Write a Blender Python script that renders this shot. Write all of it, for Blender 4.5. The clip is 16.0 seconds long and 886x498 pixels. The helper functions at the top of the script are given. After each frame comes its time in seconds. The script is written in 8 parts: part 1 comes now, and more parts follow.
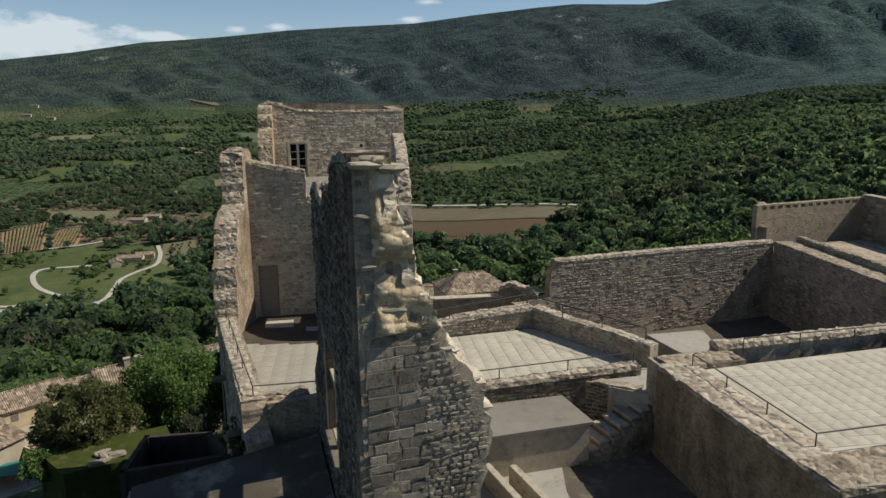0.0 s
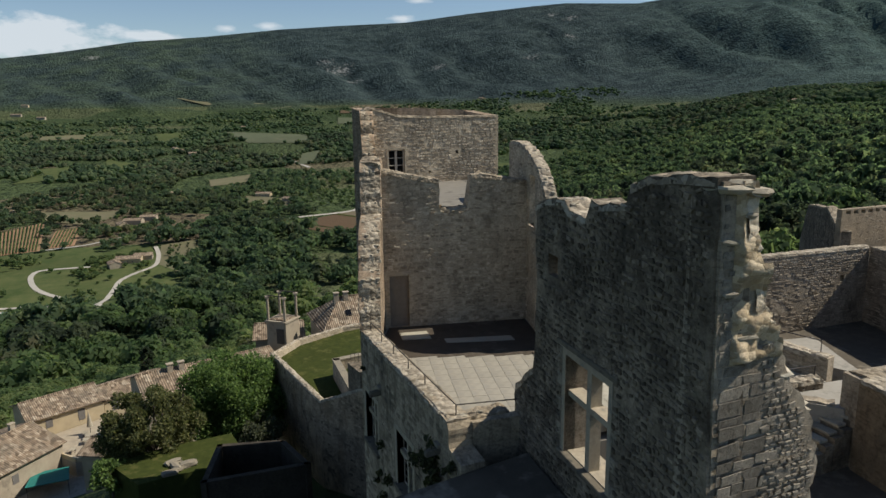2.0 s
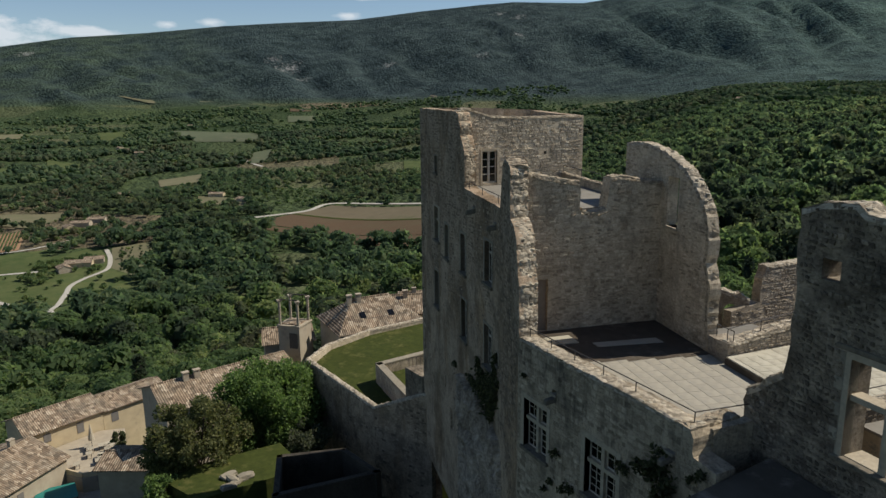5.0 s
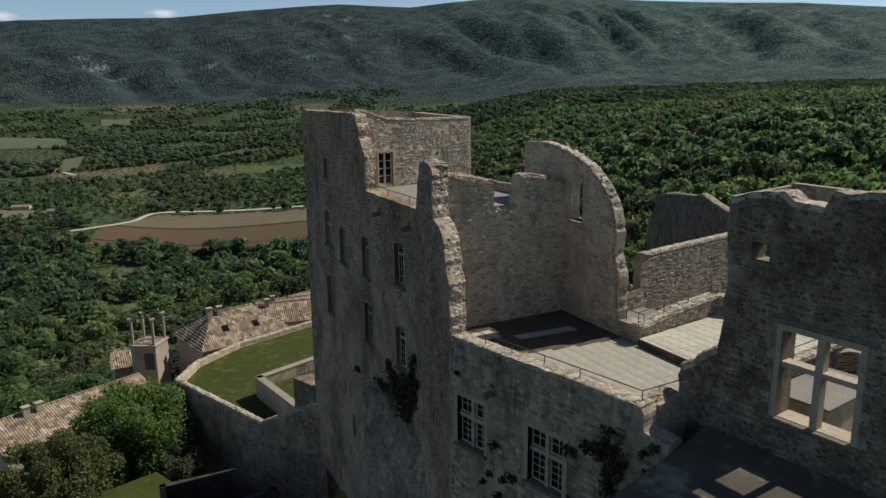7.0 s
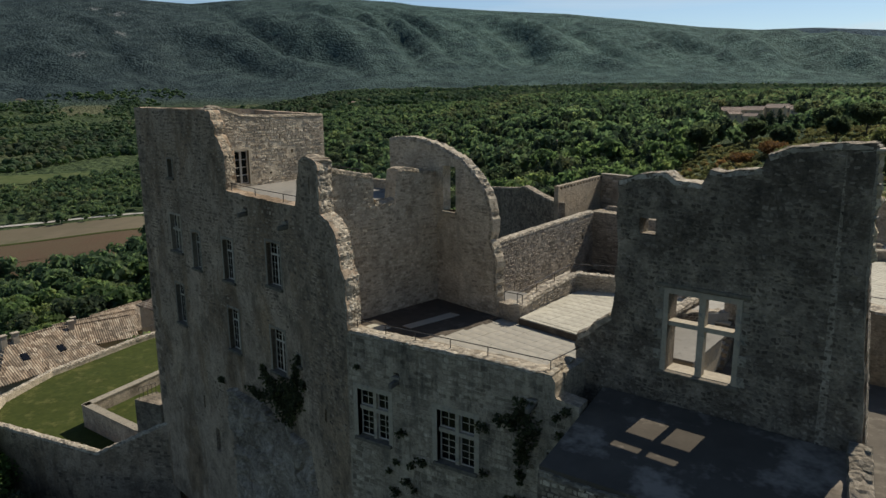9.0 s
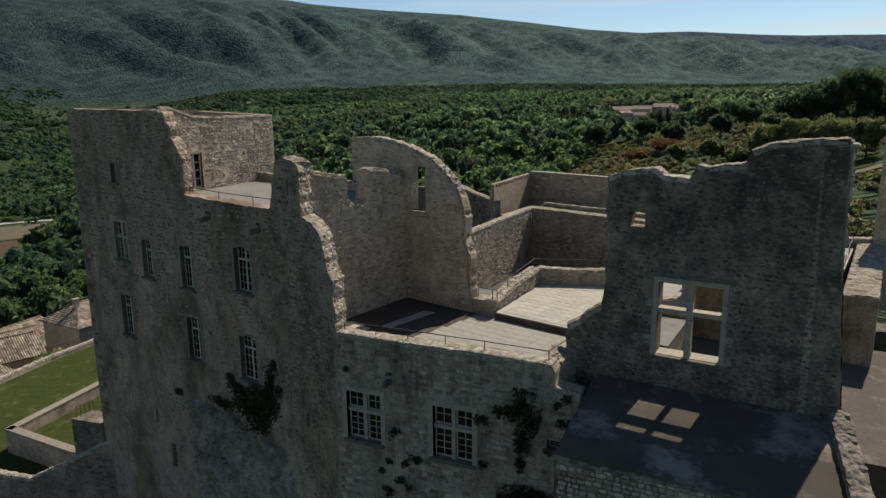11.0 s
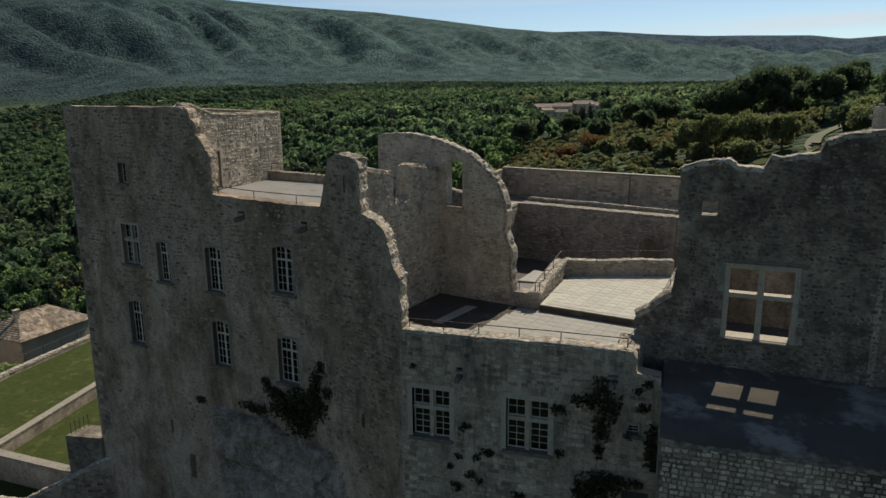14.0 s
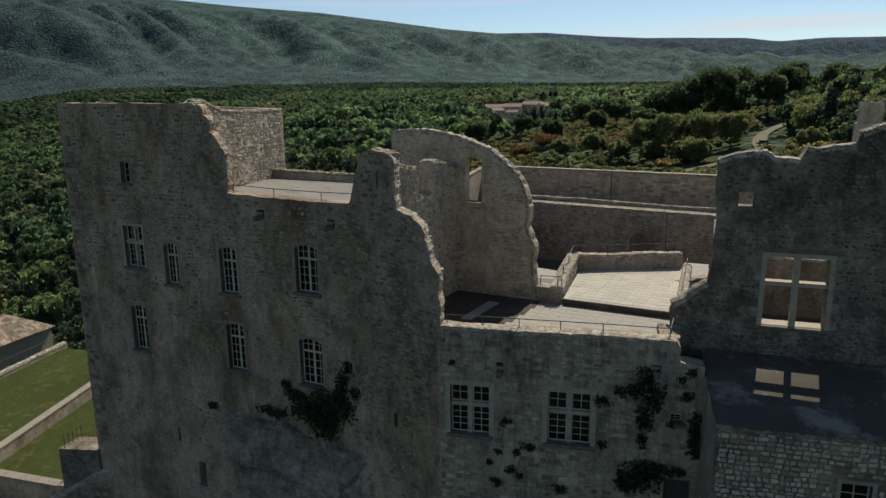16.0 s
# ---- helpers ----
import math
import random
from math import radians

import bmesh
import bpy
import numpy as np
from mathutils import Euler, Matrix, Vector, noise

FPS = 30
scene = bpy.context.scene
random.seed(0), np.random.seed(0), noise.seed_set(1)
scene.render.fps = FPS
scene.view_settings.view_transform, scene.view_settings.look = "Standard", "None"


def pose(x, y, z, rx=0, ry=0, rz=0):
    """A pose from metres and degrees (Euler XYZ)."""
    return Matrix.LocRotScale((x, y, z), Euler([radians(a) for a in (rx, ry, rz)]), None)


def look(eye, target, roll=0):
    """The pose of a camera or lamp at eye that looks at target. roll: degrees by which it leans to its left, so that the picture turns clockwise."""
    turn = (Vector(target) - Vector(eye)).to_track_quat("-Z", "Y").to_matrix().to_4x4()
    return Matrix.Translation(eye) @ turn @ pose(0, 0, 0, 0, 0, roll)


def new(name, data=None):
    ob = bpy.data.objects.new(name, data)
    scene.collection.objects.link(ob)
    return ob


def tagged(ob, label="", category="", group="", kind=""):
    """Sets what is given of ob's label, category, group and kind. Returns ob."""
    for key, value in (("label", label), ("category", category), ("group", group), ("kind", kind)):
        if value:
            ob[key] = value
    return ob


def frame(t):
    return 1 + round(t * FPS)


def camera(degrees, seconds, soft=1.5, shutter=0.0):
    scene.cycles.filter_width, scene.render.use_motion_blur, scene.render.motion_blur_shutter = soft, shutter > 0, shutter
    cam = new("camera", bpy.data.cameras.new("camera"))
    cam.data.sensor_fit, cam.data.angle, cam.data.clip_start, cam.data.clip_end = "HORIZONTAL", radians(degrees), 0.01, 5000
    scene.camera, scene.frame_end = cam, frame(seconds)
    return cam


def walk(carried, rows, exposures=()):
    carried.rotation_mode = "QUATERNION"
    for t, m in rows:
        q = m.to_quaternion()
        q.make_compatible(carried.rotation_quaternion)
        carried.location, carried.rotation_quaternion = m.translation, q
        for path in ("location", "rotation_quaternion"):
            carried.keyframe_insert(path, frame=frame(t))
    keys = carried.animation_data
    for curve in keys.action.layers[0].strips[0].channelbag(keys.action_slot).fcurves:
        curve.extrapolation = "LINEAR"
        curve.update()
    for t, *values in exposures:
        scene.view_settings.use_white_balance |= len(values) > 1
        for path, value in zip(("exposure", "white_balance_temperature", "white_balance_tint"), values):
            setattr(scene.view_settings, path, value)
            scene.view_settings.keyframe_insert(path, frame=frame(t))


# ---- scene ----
cam = camera(65.3, 16.0)
PATH = [
    (0, (36.674, -1.948, 10.947), (34.86, -1.217, 10.532), -0.6),
    (0.5, (35.667, -3.813, 11.082), (33.855, -3.076, 10.667), -0.7),
    (1, (34.798, -5.497, 11.238), (32.988, -4.757, 10.822), -0.7),
    (1.5, (33.914, -7.398, 11.434), (32.106, -6.652, 11.016), -0.7),
    (2, (33.011, -9.118, 11.512), (31.206, -8.364, 11.094), -0.7),
    (2.5, (32.358, -11.142, 11.622), (30.556, -10.38, 11.204), -0.7),
    (3, (31.181, -12.872, 11.719), (29.386, -12.097, 11.298), -0.7),
    (5.5, (27.213, -19.389, 11.79), (25.508, -18.432, 11.369), -0.5),
    (6, (26.548, -20.351, 11.677), (24.898, -19.3, 11.26), -0.3),
    (6.5, (25.969, -21.199, 11.759), (24.383, -20.055, 11.338), -0.4),
    (7, (25.33, -21.995, 11.769), (23.844, -20.725, 11.346), -0.6),
    (7.5, (24.712, -22.91, 11.685), (23.336, -21.521, 11.265), -0.4),
    (8, (23.918, -23.755, 11.639), (22.666, -22.254, 11.216), -0.5),
    (8.5, (23.192, -24.557, 11.526), (22.029, -22.986, 11.103), -0.5),
    (9, (22.341, -25.457, 11.432), (21.282, -23.815, 11.009), -0.5),
    (9.5, (21.484, -26.148, 11.44), (20.491, -24.465, 11.014), -0.4),
    (10, (20.599, -26.814, 11.446), (19.677, -25.091, 11.021), -0.4),
    (12.5, (15.753, -29.443, 11.58), (15.057, -27.619, 11.148), -0.7),
    (13, (14.473, -29.968, 11.564), (13.815, -28.13, 11.132), -0.6),
    (13.5, (13.377, -30.318, 11.467), (12.745, -28.471, 11.036), -0.6),
    (14, (12.198, -30.636, 11.425), (11.601, -28.777, 10.991), -0.7),
    (14.5, (11.158, -30.917, 11.287), (10.59, -29.048, 10.855), -0.7),
    (15, (9.969, -31.15, 11.252), (9.442, -29.27, 10.818), -0.7),
    (15.5, (8.986, -31.412, 11.177), (8.494, -29.522, 10.742), -0.8),
    (16, (7.908, -31.638, 11.155), (7.454, -29.739, 10.722), -0.8),
]
walk(cam, [(t, look(eye, target, roll)) for t, eye, target, roll in PATH])

# ---- light ----
SUN_EL, SUN_AZ = 46.3, 13.0
world = bpy.data.worlds.new("sky")
scene.world = world
world.use_nodes = True
wn, wl = world.node_tree.nodes, world.node_tree.links
wn.clear()
sky = wn.new("ShaderNodeTexSky")
sky.sky_type, sky.sun_disc = "NISHITA", False
sky.sun_elevation, sky.sun_rotation = radians(SUN_EL), radians(SUN_AZ)
sky.altitude, sky.air_density, sky.dust_density, sky.ozone_density = 1000, 1.0, 0.15, 1.3
wtc = wn.new("ShaderNodeTexCoord")


def wnode(op, a, b):
    """One step of arithmetic on the sky."""
    n = wn.new("ShaderNodeMath")
    n.operation = op
    for socket, v in zip(n.inputs, (a, b)):
        if isinstance(v, bpy.types.NodeSocket):
            wl.new(v, socket)
        else:
            socket.default_value = v
    return n.outputs[0]


def wdot(v):
    n = wn.new("ShaderNodeVectorMath")
    n.operation = "DOT_PRODUCT"
    wl.new(wtc.outputs["Generated"], n.inputs[0])
    n.inputs[1].default_value = v
    return n.outputs["Value"]


def wbillow(scale, stretch):
    m = wn.new("ShaderNodeMapping")
    m.inputs["Scale"].default_value = (1.0, 1.0, stretch)
    wl.new(wtc.outputs["Generated"], m.inputs["Vector"])
    n = wn.new("ShaderNodeTexNoise")
    n.inputs["Scale"].default_value, n.inputs["Detail"].default_value, n.inputs["Roughness"].default_value = scale, 7, 0.6
    wl.new(m.outputs[0], n.inputs["Vector"])
    return n.outputs["Fac"]


BILLOW, WISP = wbillow(26.0, 2.2), wbillow(5.0, 9.0)


def cloud(az, el, wide, high, edge, shape, rough):
    """How much cloud there is of one bank, by its bearing, height and half widths in degrees."""
    a, e = radians(az), radians(el)
    across = wnode("DIVIDE", wdot((math.cos(a), -math.sin(a), 0)), math.sin(radians(wide)))
    up = wnode("DIVIDE", wdot((-math.sin(a) * math.sin(e), -math.cos(a) * math.sin(e), math.cos(e))), math.sin(radians(high)))
    away = wnode("SQRT", wnode("ADD", wnode("MULTIPLY", across, across), wnode("MULTIPLY", up, up)), 0.0)
    body = wnode("SUBTRACT", wnode("ADD", 1.0 - 0.5 * rough, wnode("MULTIPLY", shape, rough)), away)
    n = wn.new("ShaderNodeMapRange")
    n.inputs["From Min"].default_value, n.inputs["From Max"].default_value = 0.0, edge
    wl.new(body, n.inputs["Value"])
    return wnode("MULTIPLY", n.outputs[0], wnode("GREATER_THAN", wdot((math.sin(a), math.cos(a), 0)), 0.0))


# a bank of cumulus and a few puffs over the left ridge, thin bright veils to the right
cloudy = None
for bank in ((-98.5, 4.7, 7.5, 1.6, 0.35, BILLOW, 1.6), (-89.3, 4.9, 2.6, 0.45, 0.5, BILLOW, 1.8), (-83.8, 5.6, 1.1, 0.32, 0.8, BILLOW, 2.0), (-80.8, 5.8, 1.2, 0.35, 0.8, BILLOW, 2.0), (-70.5, 6.4, 1.3, 0.35, 0.8, BILLOW, 2.0), (-69.0, 7.7, 1.0, 0.22, 1.2, BILLOW, 2.0), (-86.0, 8.2, 2.5, 0.25, 2.0, BILLOW, 2.0),
             (15.0, 4.8, 22.0, 0.7, 1.1, WISP, 1.6), (-8.0, 7.4, 22.0, 0.9, 2.6, WISP, 2.2), (20.0, 7.5, 20.0, 0.9, 2.6, WISP, 2.2)):
    amount = cloud(*bank)
    cloudy = amount if cloudy is None else wnode("MAXIMUM", cloudy, amount)
wmix = wn.new("ShaderNodeMix")
wmix.data_type = "RGBA"
wl.new(wnode("MULTIPLY", cloudy, 0.92), wmix.inputs["Factor"])
wtint = wn.new("ShaderNodeMix")
wtint.data_type, wtint.blend_type = "RGBA", "MULTIPLY"
wtint.inputs["Factor"].default_value = 1.0
wl.new(sky.outputs["Color"], wtint.inputs["A"])
wtint.inputs["B"].default_value = (0.955, 0.985, 1.01, 1)
wl.new(wtint.outputs["Result"], wmix.inputs["A"])
wmix.inputs["B"].default_value = (7.4, 8.1, 8.7, 1)
wbg = wn.new("ShaderNodeBackground")
wbg.inputs["Strength"].default_value = 0.078
wl.new(wmix.outputs["Result"], wbg.inputs["Color"])
wout = wn.new("ShaderNodeOutputWorld")
wl.new(wbg.outputs["Background"], wout.inputs["Surface"])

to_sun = Vector((math.sin(radians(SUN_AZ)) * math.cos(radians(SUN_EL)), math.cos(radians(SUN_AZ)) * math.cos(radians(SUN_EL)), math.sin(radians(SUN_EL))))
sun = new("sun", bpy.data.lights.new("sun", "SUN"))
sun.data.energy, sun.data.angle, sun.data.color = 4.6, radians(0.53), (0.965, 0.90, 0.785)
sun.matrix_world = look(to_sun * 100, (0, 0, 0))
scene.view_settings.exposure = 0.2


# ---- materials ----
class Nodes:
    """A short way to write node trees."""

    def __init__(self, name):
        self.mat = bpy.data.materials.new(name)
        self.mat.use_nodes = True
        self.t = self.mat.node_tree
        self.t.nodes.clear()
        self.out = self.t.nodes.new("ShaderNodeOutputMaterial")
        self.bsdf = self.t.nodes.new("ShaderNodeBsdfPrincipled")
        self.t.links.new(self.bsdf.outputs[0], self.out.inputs["Surface"])
        self.coord = self.t.nodes.new("ShaderNodeTexCoord").outputs["Object"]
        self.bsdf.inputs["Specular IOR Level"].default_value = 0.25

    def put(self, socket, value):
        if isinstance(value, bpy.types.NodeSocket):
            self.t.links.new(value, socket)
        elif isinstance(value, tuple) and len(value) == 3 and socket.type == "RGBA":
            socket.default_value = (*value, 1)
        else:
            socket.default_value = value

    def scaled(self, sx, sy, sz, turn=0.0):
        n = self.t.nodes.new("ShaderNodeMapping")
        n.inputs["Scale"].default_value = (sx, sy, sz)
        n.inputs["Rotation"].default_value = (0, 0, radians(turn))
        self.put(n.inputs["Vector"], self.coord)
        return n.outputs[0]

    def noise(self, scale, detail=4.0, rough=0.55, vec=None, warp=0.0):
        n = self.t.nodes.new("ShaderNodeTexNoise")
        n.inputs["Scale"].default_value, n.inputs["Detail"].default_value = scale, detail
        n.inputs["Roughness"].default_value, n.inputs["Distortion"].default_value = rough, warp
        self.put(n.inputs["Vector"], vec or self.coord)
        return n.outputs["Fac"]

    def voronoi(self, scale, feature="F1", vec=None, jitter=1.0):
        n = self.t.nodes.new("ShaderNodeTexVoronoi")
        n.feature = feature
        n.inputs["Scale"].default_value, n.inputs["Randomness"].default_value = scale, jitter
        self.put(n.inputs["Vector"], vec or self.coord)
        return n

    def ramp(self, value, *stops):
        n = self.t.nodes.new("ShaderNodeValToRGB")
        e = n.color_ramp.elements
        while len(e) < len(stops):
            e.new(0.5)
        for k, (at, c) in enumerate(stops):
            e[k].position = at
            e[k].color = (c, c, c, 1) if isinstance(c, (int, float)) else (*c, 1)
        self.put(n.inputs["Fac"], value)
        return n.outputs["Color"]

    def mix(self, f, a, b, mode="MIX"):
        n = self.t.nodes.new("ShaderNodeMix")
        n.data_type, n.blend_type = "RGBA", mode
        for key, v in (("Factor", f), ("A", a), ("B", b)):
            self.put(n.inputs[0] if key == "Factor" else n.inputs[6 if key == "A" else 7], v)
        return n.outputs[2]

    def math(self, op, a, b=0.0):
        n = self.t.nodes.new("ShaderNodeMath")
        n.operation = op
        self.put(n.inputs[0], a)
        self.put(n.inputs[1], b)
        return n.outputs[0]

    def bump(self, height, strength, distance, under=None):
        n = self.t.nodes.new("ShaderNodeBump")
        n.inputs["Strength"].default_value, n.inputs["Distance"].default_value = strength, distance
        self.put(n.inputs["Height"], height)
        if under:
            self.put(n.inputs["Normal"], under)
        return n.outputs[0]

    def random(self):
        return self.t.nodes.new("ShaderNodeObjectInfo").outputs["Random"]

    def island(self):
        return self.t.nodes.new("ShaderNodeNewGeometry").outputs["Random Per Island"]

    def done(self, color, rough=0.9, normal=None, spec=0.25):
        self.put(self.bsdf.inputs["Base Color"], color)
        self.put(self.bsdf.inputs["Roughness"], rough)
        self.bsdf.inputs["Specular IOR Level"].default_value = spec
        if normal:
            self.put(self.bsdf.inputs["Normal"], normal)
        return self.mat


def weathered(m, body, stain, turn=0.0, lichen=0.0, runs=0.25):
    """Rain streaks, lichen blots and fine grain over a wall colour; runs: how far the rain has drawn them out."""
    fine = m.noise(19.0, 5, 0.75)
    body = m.mix(m.ramp(fine, (0.30, 0.42), (0.62, 0.0)), body, m.mix(1.0, body, (0.55, 0.54, 0.52), "MULTIPLY"))
    streak = m.noise(1.0, 7, 0.72, m.scaled(1.5, 1.5, 0.95 - 0.8 * runs, turn), 0.5)
    blot = m.noise(0.42, 7, 0.68, warp=0.5)
    dirt = m.math("MULTIPLY", m.ramp(streak, (0.44, 0.0), (0.66, 1.0)), m.ramp(blot, (0.36, 0.1), (0.60, 1.0)))
    body = m.mix(m.math("MULTIPLY", dirt, stain), body, (0.062, 0.057, 0.046))
    drip = m.ramp(m.noise(1.0, 5, 0.65, m.scaled(4.5, 4.5, 0.38, turn), 0.3), (0.52, 0.0), (0.64, runs))
    drip = m.math("MULTIPLY", drip, m.ramp(m.noise(0.33, 4, 0.6), (0.44, 0.0), (0.58, 0.8)))
    body = m.mix(m.math("MULTIPLY", drip, stain), body, m.mix(1.0, body, (0.34, 0.33, 0.32), "MULTIPLY"))
    spots = m.ramp(m.noise(2.6, 7, 0.75), (0.57, 0.0), (0.66, 1.0))
    body = m.mix(m.math("MULTIPLY", spots, 0.45 * stain), body, (0.12, 0.112, 0.085))
    if lichen:
        crust = m.math("MULTIPLY", m.ramp(m.noise(0.8, 8, 0.72, warp=0.8), (0.42, 0.0), (0.58, 1.0)), lichen)
        body = m.mix(crust, body, m.mix(1.0, body, (0.30, 0.30, 0.31), "MULTIPLY"))
    wash = m.ramp(m.noise(0.21, 5, 0.6), (0.35, 0.0), (0.68, 1.0))
    return m.mix(m.math("MULTIPLY", wash, 0.35 * stain), body, m.mix(1.0, body, (0.55, 0.53, 0.50), "MULTIPLY")), fine


def masonry(name, light, mid, dark, stone=0.32, plaster=0.5, plaster_color=(0.42, 0.38, 0.31), stain=0.5, course=1.7, depth=0.05, turn=0.0):
    """Rubble walling: uneven stones in wide mortar, some of them rendered over. plaster: 0 none, 1 nearly all."""
    m = Nodes(name)
    k = 1.0 / stone
    wob = m.t.nodes.new("ShaderNodeTexNoise")
    wob.inputs["Scale"].default_value, wob.inputs["Detail"].default_value = 3.0, 3.0
    m.put(wob.inputs["Vector"], m.coord)
    amp = m.t.nodes.new("ShaderNodeVectorMath")
    amp.operation = "SCALE"
    m.put(amp.inputs[0], wob.outputs["Color"])
    amp.inputs["Scale"].default_value = 0.9
    warped = m.t.nodes.new("ShaderNodeVectorMath")
    warped.operation = "ADD"
    m.put(warped.inputs[0], m.scaled(k, k, k * course, turn))
    m.put(warped.inputs[1], amp.outputs[0])
    cells = m.voronoi(1.0, "F1", warped.outputs[0], 0.9)
    edge = m.voronoi(1.0, "DISTANCE_TO_EDGE", warped.outputs[0], 0.9).outputs["Distance"]
    joint = m.ramp(edge, (0.03, 0.0), (0.12, 1.0))
    tone = m.t.nodes.new("ShaderNodeSeparateColor")
    m.put(tone.inputs[0], cells.outputs["Color"])
    stone_c = m.ramp(tone.outputs[0], (0.0, dark), (0.5, mid), (1.0, light))
    patch = m.noise(0.30, 6, 0.62, warp=0.5)
    bare = m.math("SUBTRACT", m.math("ADD", tone.outputs[1], m.math("MULTIPLY", patch, 1.4)), 0.35 + 1.0 * plaster)
    shown = m.ramp(bare, (0.0, 0.0), (0.12, 1.0))
    mask = m.math("MULTIPLY", joint, shown)
    mort = m.mix(m.ramp(m.noise(1.5, 6, 0.7), (0.3, 0.0), (0.72, 1.0)), plaster_color, tuple(c * 0.66 for c in plaster_color))
    body, fine = weathered(m, m.mix(mask, mort, stone_c), stain, turn)
    height = m.math("ADD", mask, m.math("MULTIPLY", fine, 0.6))
    height = m.math("ADD", height, m.math("MULTIPLY", tone.outputs[2], 0.4))
    return m.done(body, 0.93, m.bump(height, 0.9, depth), 0.15)


def plaster(name, light, mid, dark, stain, lichen=0.0, relief=0.05, runs=0.25, plumes=0.0):
    """Old lime render or bedding mortar: cloudy, patched and rain-washed."""
    m = Nodes(name)
    cloud = m.math("ADD", m.math("MULTIPLY", m.noise(0.55, 8, 0.66, warp=0.6), 0.62), m.math("MULTIPLY", m.noise(0.13, 5, 0.6, warp=0.8), 0.38))
    body = m.ramp(cloud, (0.36, dark), (0.47, mid), (0.58, light))
    if plumes:
        # broad brown rain plumes that widen towards the foot
        broad = m.ramp(m.noise(1.0, 6, 0.62, m.scaled(0.34, 0.34, 0.12), 0.5), (0.48, 0.0), (0.60, plumes))
        body = m.mix(broad, body, m.mix(1.0, body, (0.52, 0.46, 0.38), "MULTIPLY"))
        pale = m.ramp(m.noise(1.0, 5, 0.6, m.scaled(0.5, 0.5, 0.14), 0.4), (0.56, 0.0), (0.68, plumes))
        body = m.mix(pale, body, m.mix(1.0, body, (1.35, 1.33, 1.28), "MULTIPLY"))
    rub = m.noise(5.0, 6, 0.7, m.scaled(1.0, 1.0, 1.8))
    body = m.mix(m.ramp(rub, (0.50, 0.0), (0.64, 0.8)), body, m.mix(1.0, body, (0.55, 0.53, 0.50), "MULTIPLY"))
    # small stones and chips that show through the thin coat
    chips = m.t.nodes.new("ShaderNodeSeparateColor")
    m.put(chips.inputs[0], m.voronoi(6.5, "F1", m.scaled(1.0, 1.0, 1.7)).outputs["Color"])
    thin = m.ramp(m.noise(0.8, 6, 0.7), (0.42, 0.25), (0.6, 1.0))
    body = m.mix(m.math("MULTIPLY", thin, m.ramp(chips.outputs[0], (0.0, 0.6), (0.45, 0.0))), body, m.mix(1.0, body, (0.52, 0.50, 0.48), "MULTIPLY"))
    body = m.mix(m.math("MULTIPLY", thin, m.ramp(chips.outputs[0], (0.6, 0.0), (1.0, 0.6))), body, m.mix(1.0, body, (1.38, 1.36, 1.30), "MULTIPLY"))
    body, fine = weathered(m, body, stain, 0.0, lichen, runs)
    # shade of small pits painted as dark specks, without relief
    pit_shade = m.ramp(m.noise(17.0, 4, 0.6, m.scaled(1.0, 1.0, 1.4)), (0.30, 0.75), (0.40, 0.0))
    body = m.mix(pit_shade, body, m.mix(1.0, body, (0.36, 0.34, 0.32), "MULTIPLY"))
    return m.done(body, 0.93, m.bump(m.math("ADD", rub, m.math("MULTIPLY", fine, 0.4)), 0.8, relief), 0.15)


def rubble_crust(name, dark, mid, light):
    """Broken masonry seen in its thickness: lumps of stone in crumbling mortar."""
    m = Nodes(name)
    cells = m.voronoi(4.2, "F1", m.scaled(1.0, 1.0, 1.5))
    tone = m.t.nodes.new("ShaderNodeSeparateColor")
    m.put(tone.inputs[0], cells.outputs["Color"])
    n = m.noise(6.0, 6, 0.72)
    both = m.math("ADD", m.math("MULTIPLY", tone.outputs[0], 0.5), m.math("MULTIPLY", n, 0.55))
    body = m.ramp(both, (0.22, dark), (0.5, mid), (0.78, light))
    body, fine = weathered(m, body, 0.35)
    h = m.math("ADD", m.math("MULTIPLY", cells.outputs["Distance"], -1.0), m.math("MULTIPLY", n, 0.8))
    return m.done(body, 0.93, m.bump(h, 0.9, 0.07), 0.12)


def laid_stone(name, dark, mid, light, stain, lichen=0.0, runs=0.25):
    """Separate wall stones, each with a tone of its own, under the same weather as their wall."""
    m = Nodes(name)
    m.coord = m.t.nodes.new("ShaderNodeNewGeometry").outputs["Position"]
    tone = m.math("FRACT", m.math("ADD", m.island(), m.random()))
    body = m.ramp(tone, (0.0, dark), (0.45, mid), (1.0, light))
    n = m.noise(7.0, 6, 0.7)
    body = m.mix(m.ramp(n, (0.36, 0.75), (0.62, 0.0)), body, m.mix(1.0, body, (0.6, 0.58, 0.55), "MULTIPLY"))
    body = m.mix(m.ramp(m.noise(11.0, 4, 0.7), (0.55, 0.0), (0.68, 0.7)), body, m.mix(1.0, body, (1.45, 1.42, 1.36), "MULTIPLY"))
    body, fine = weathered(m, body, stain, 0.0, lichen, runs)
    # dark specks painted as the shade of pits in the stone
    pit_shade = m.ramp(m.noise(19.0, 3, 0.6), (0.32, 0.7), (0.42, 0.0))
    body = m.mix(pit_shade, body, m.mix(1.0, body, (0.4, 0.38, 0.36), "MULTIPLY"))
    return m.done(body, 0.92, m.bump(m.math("ADD", n, m.math("MULTIPLY", fine, 0.4)), 0.7, 0.04), 0.15)


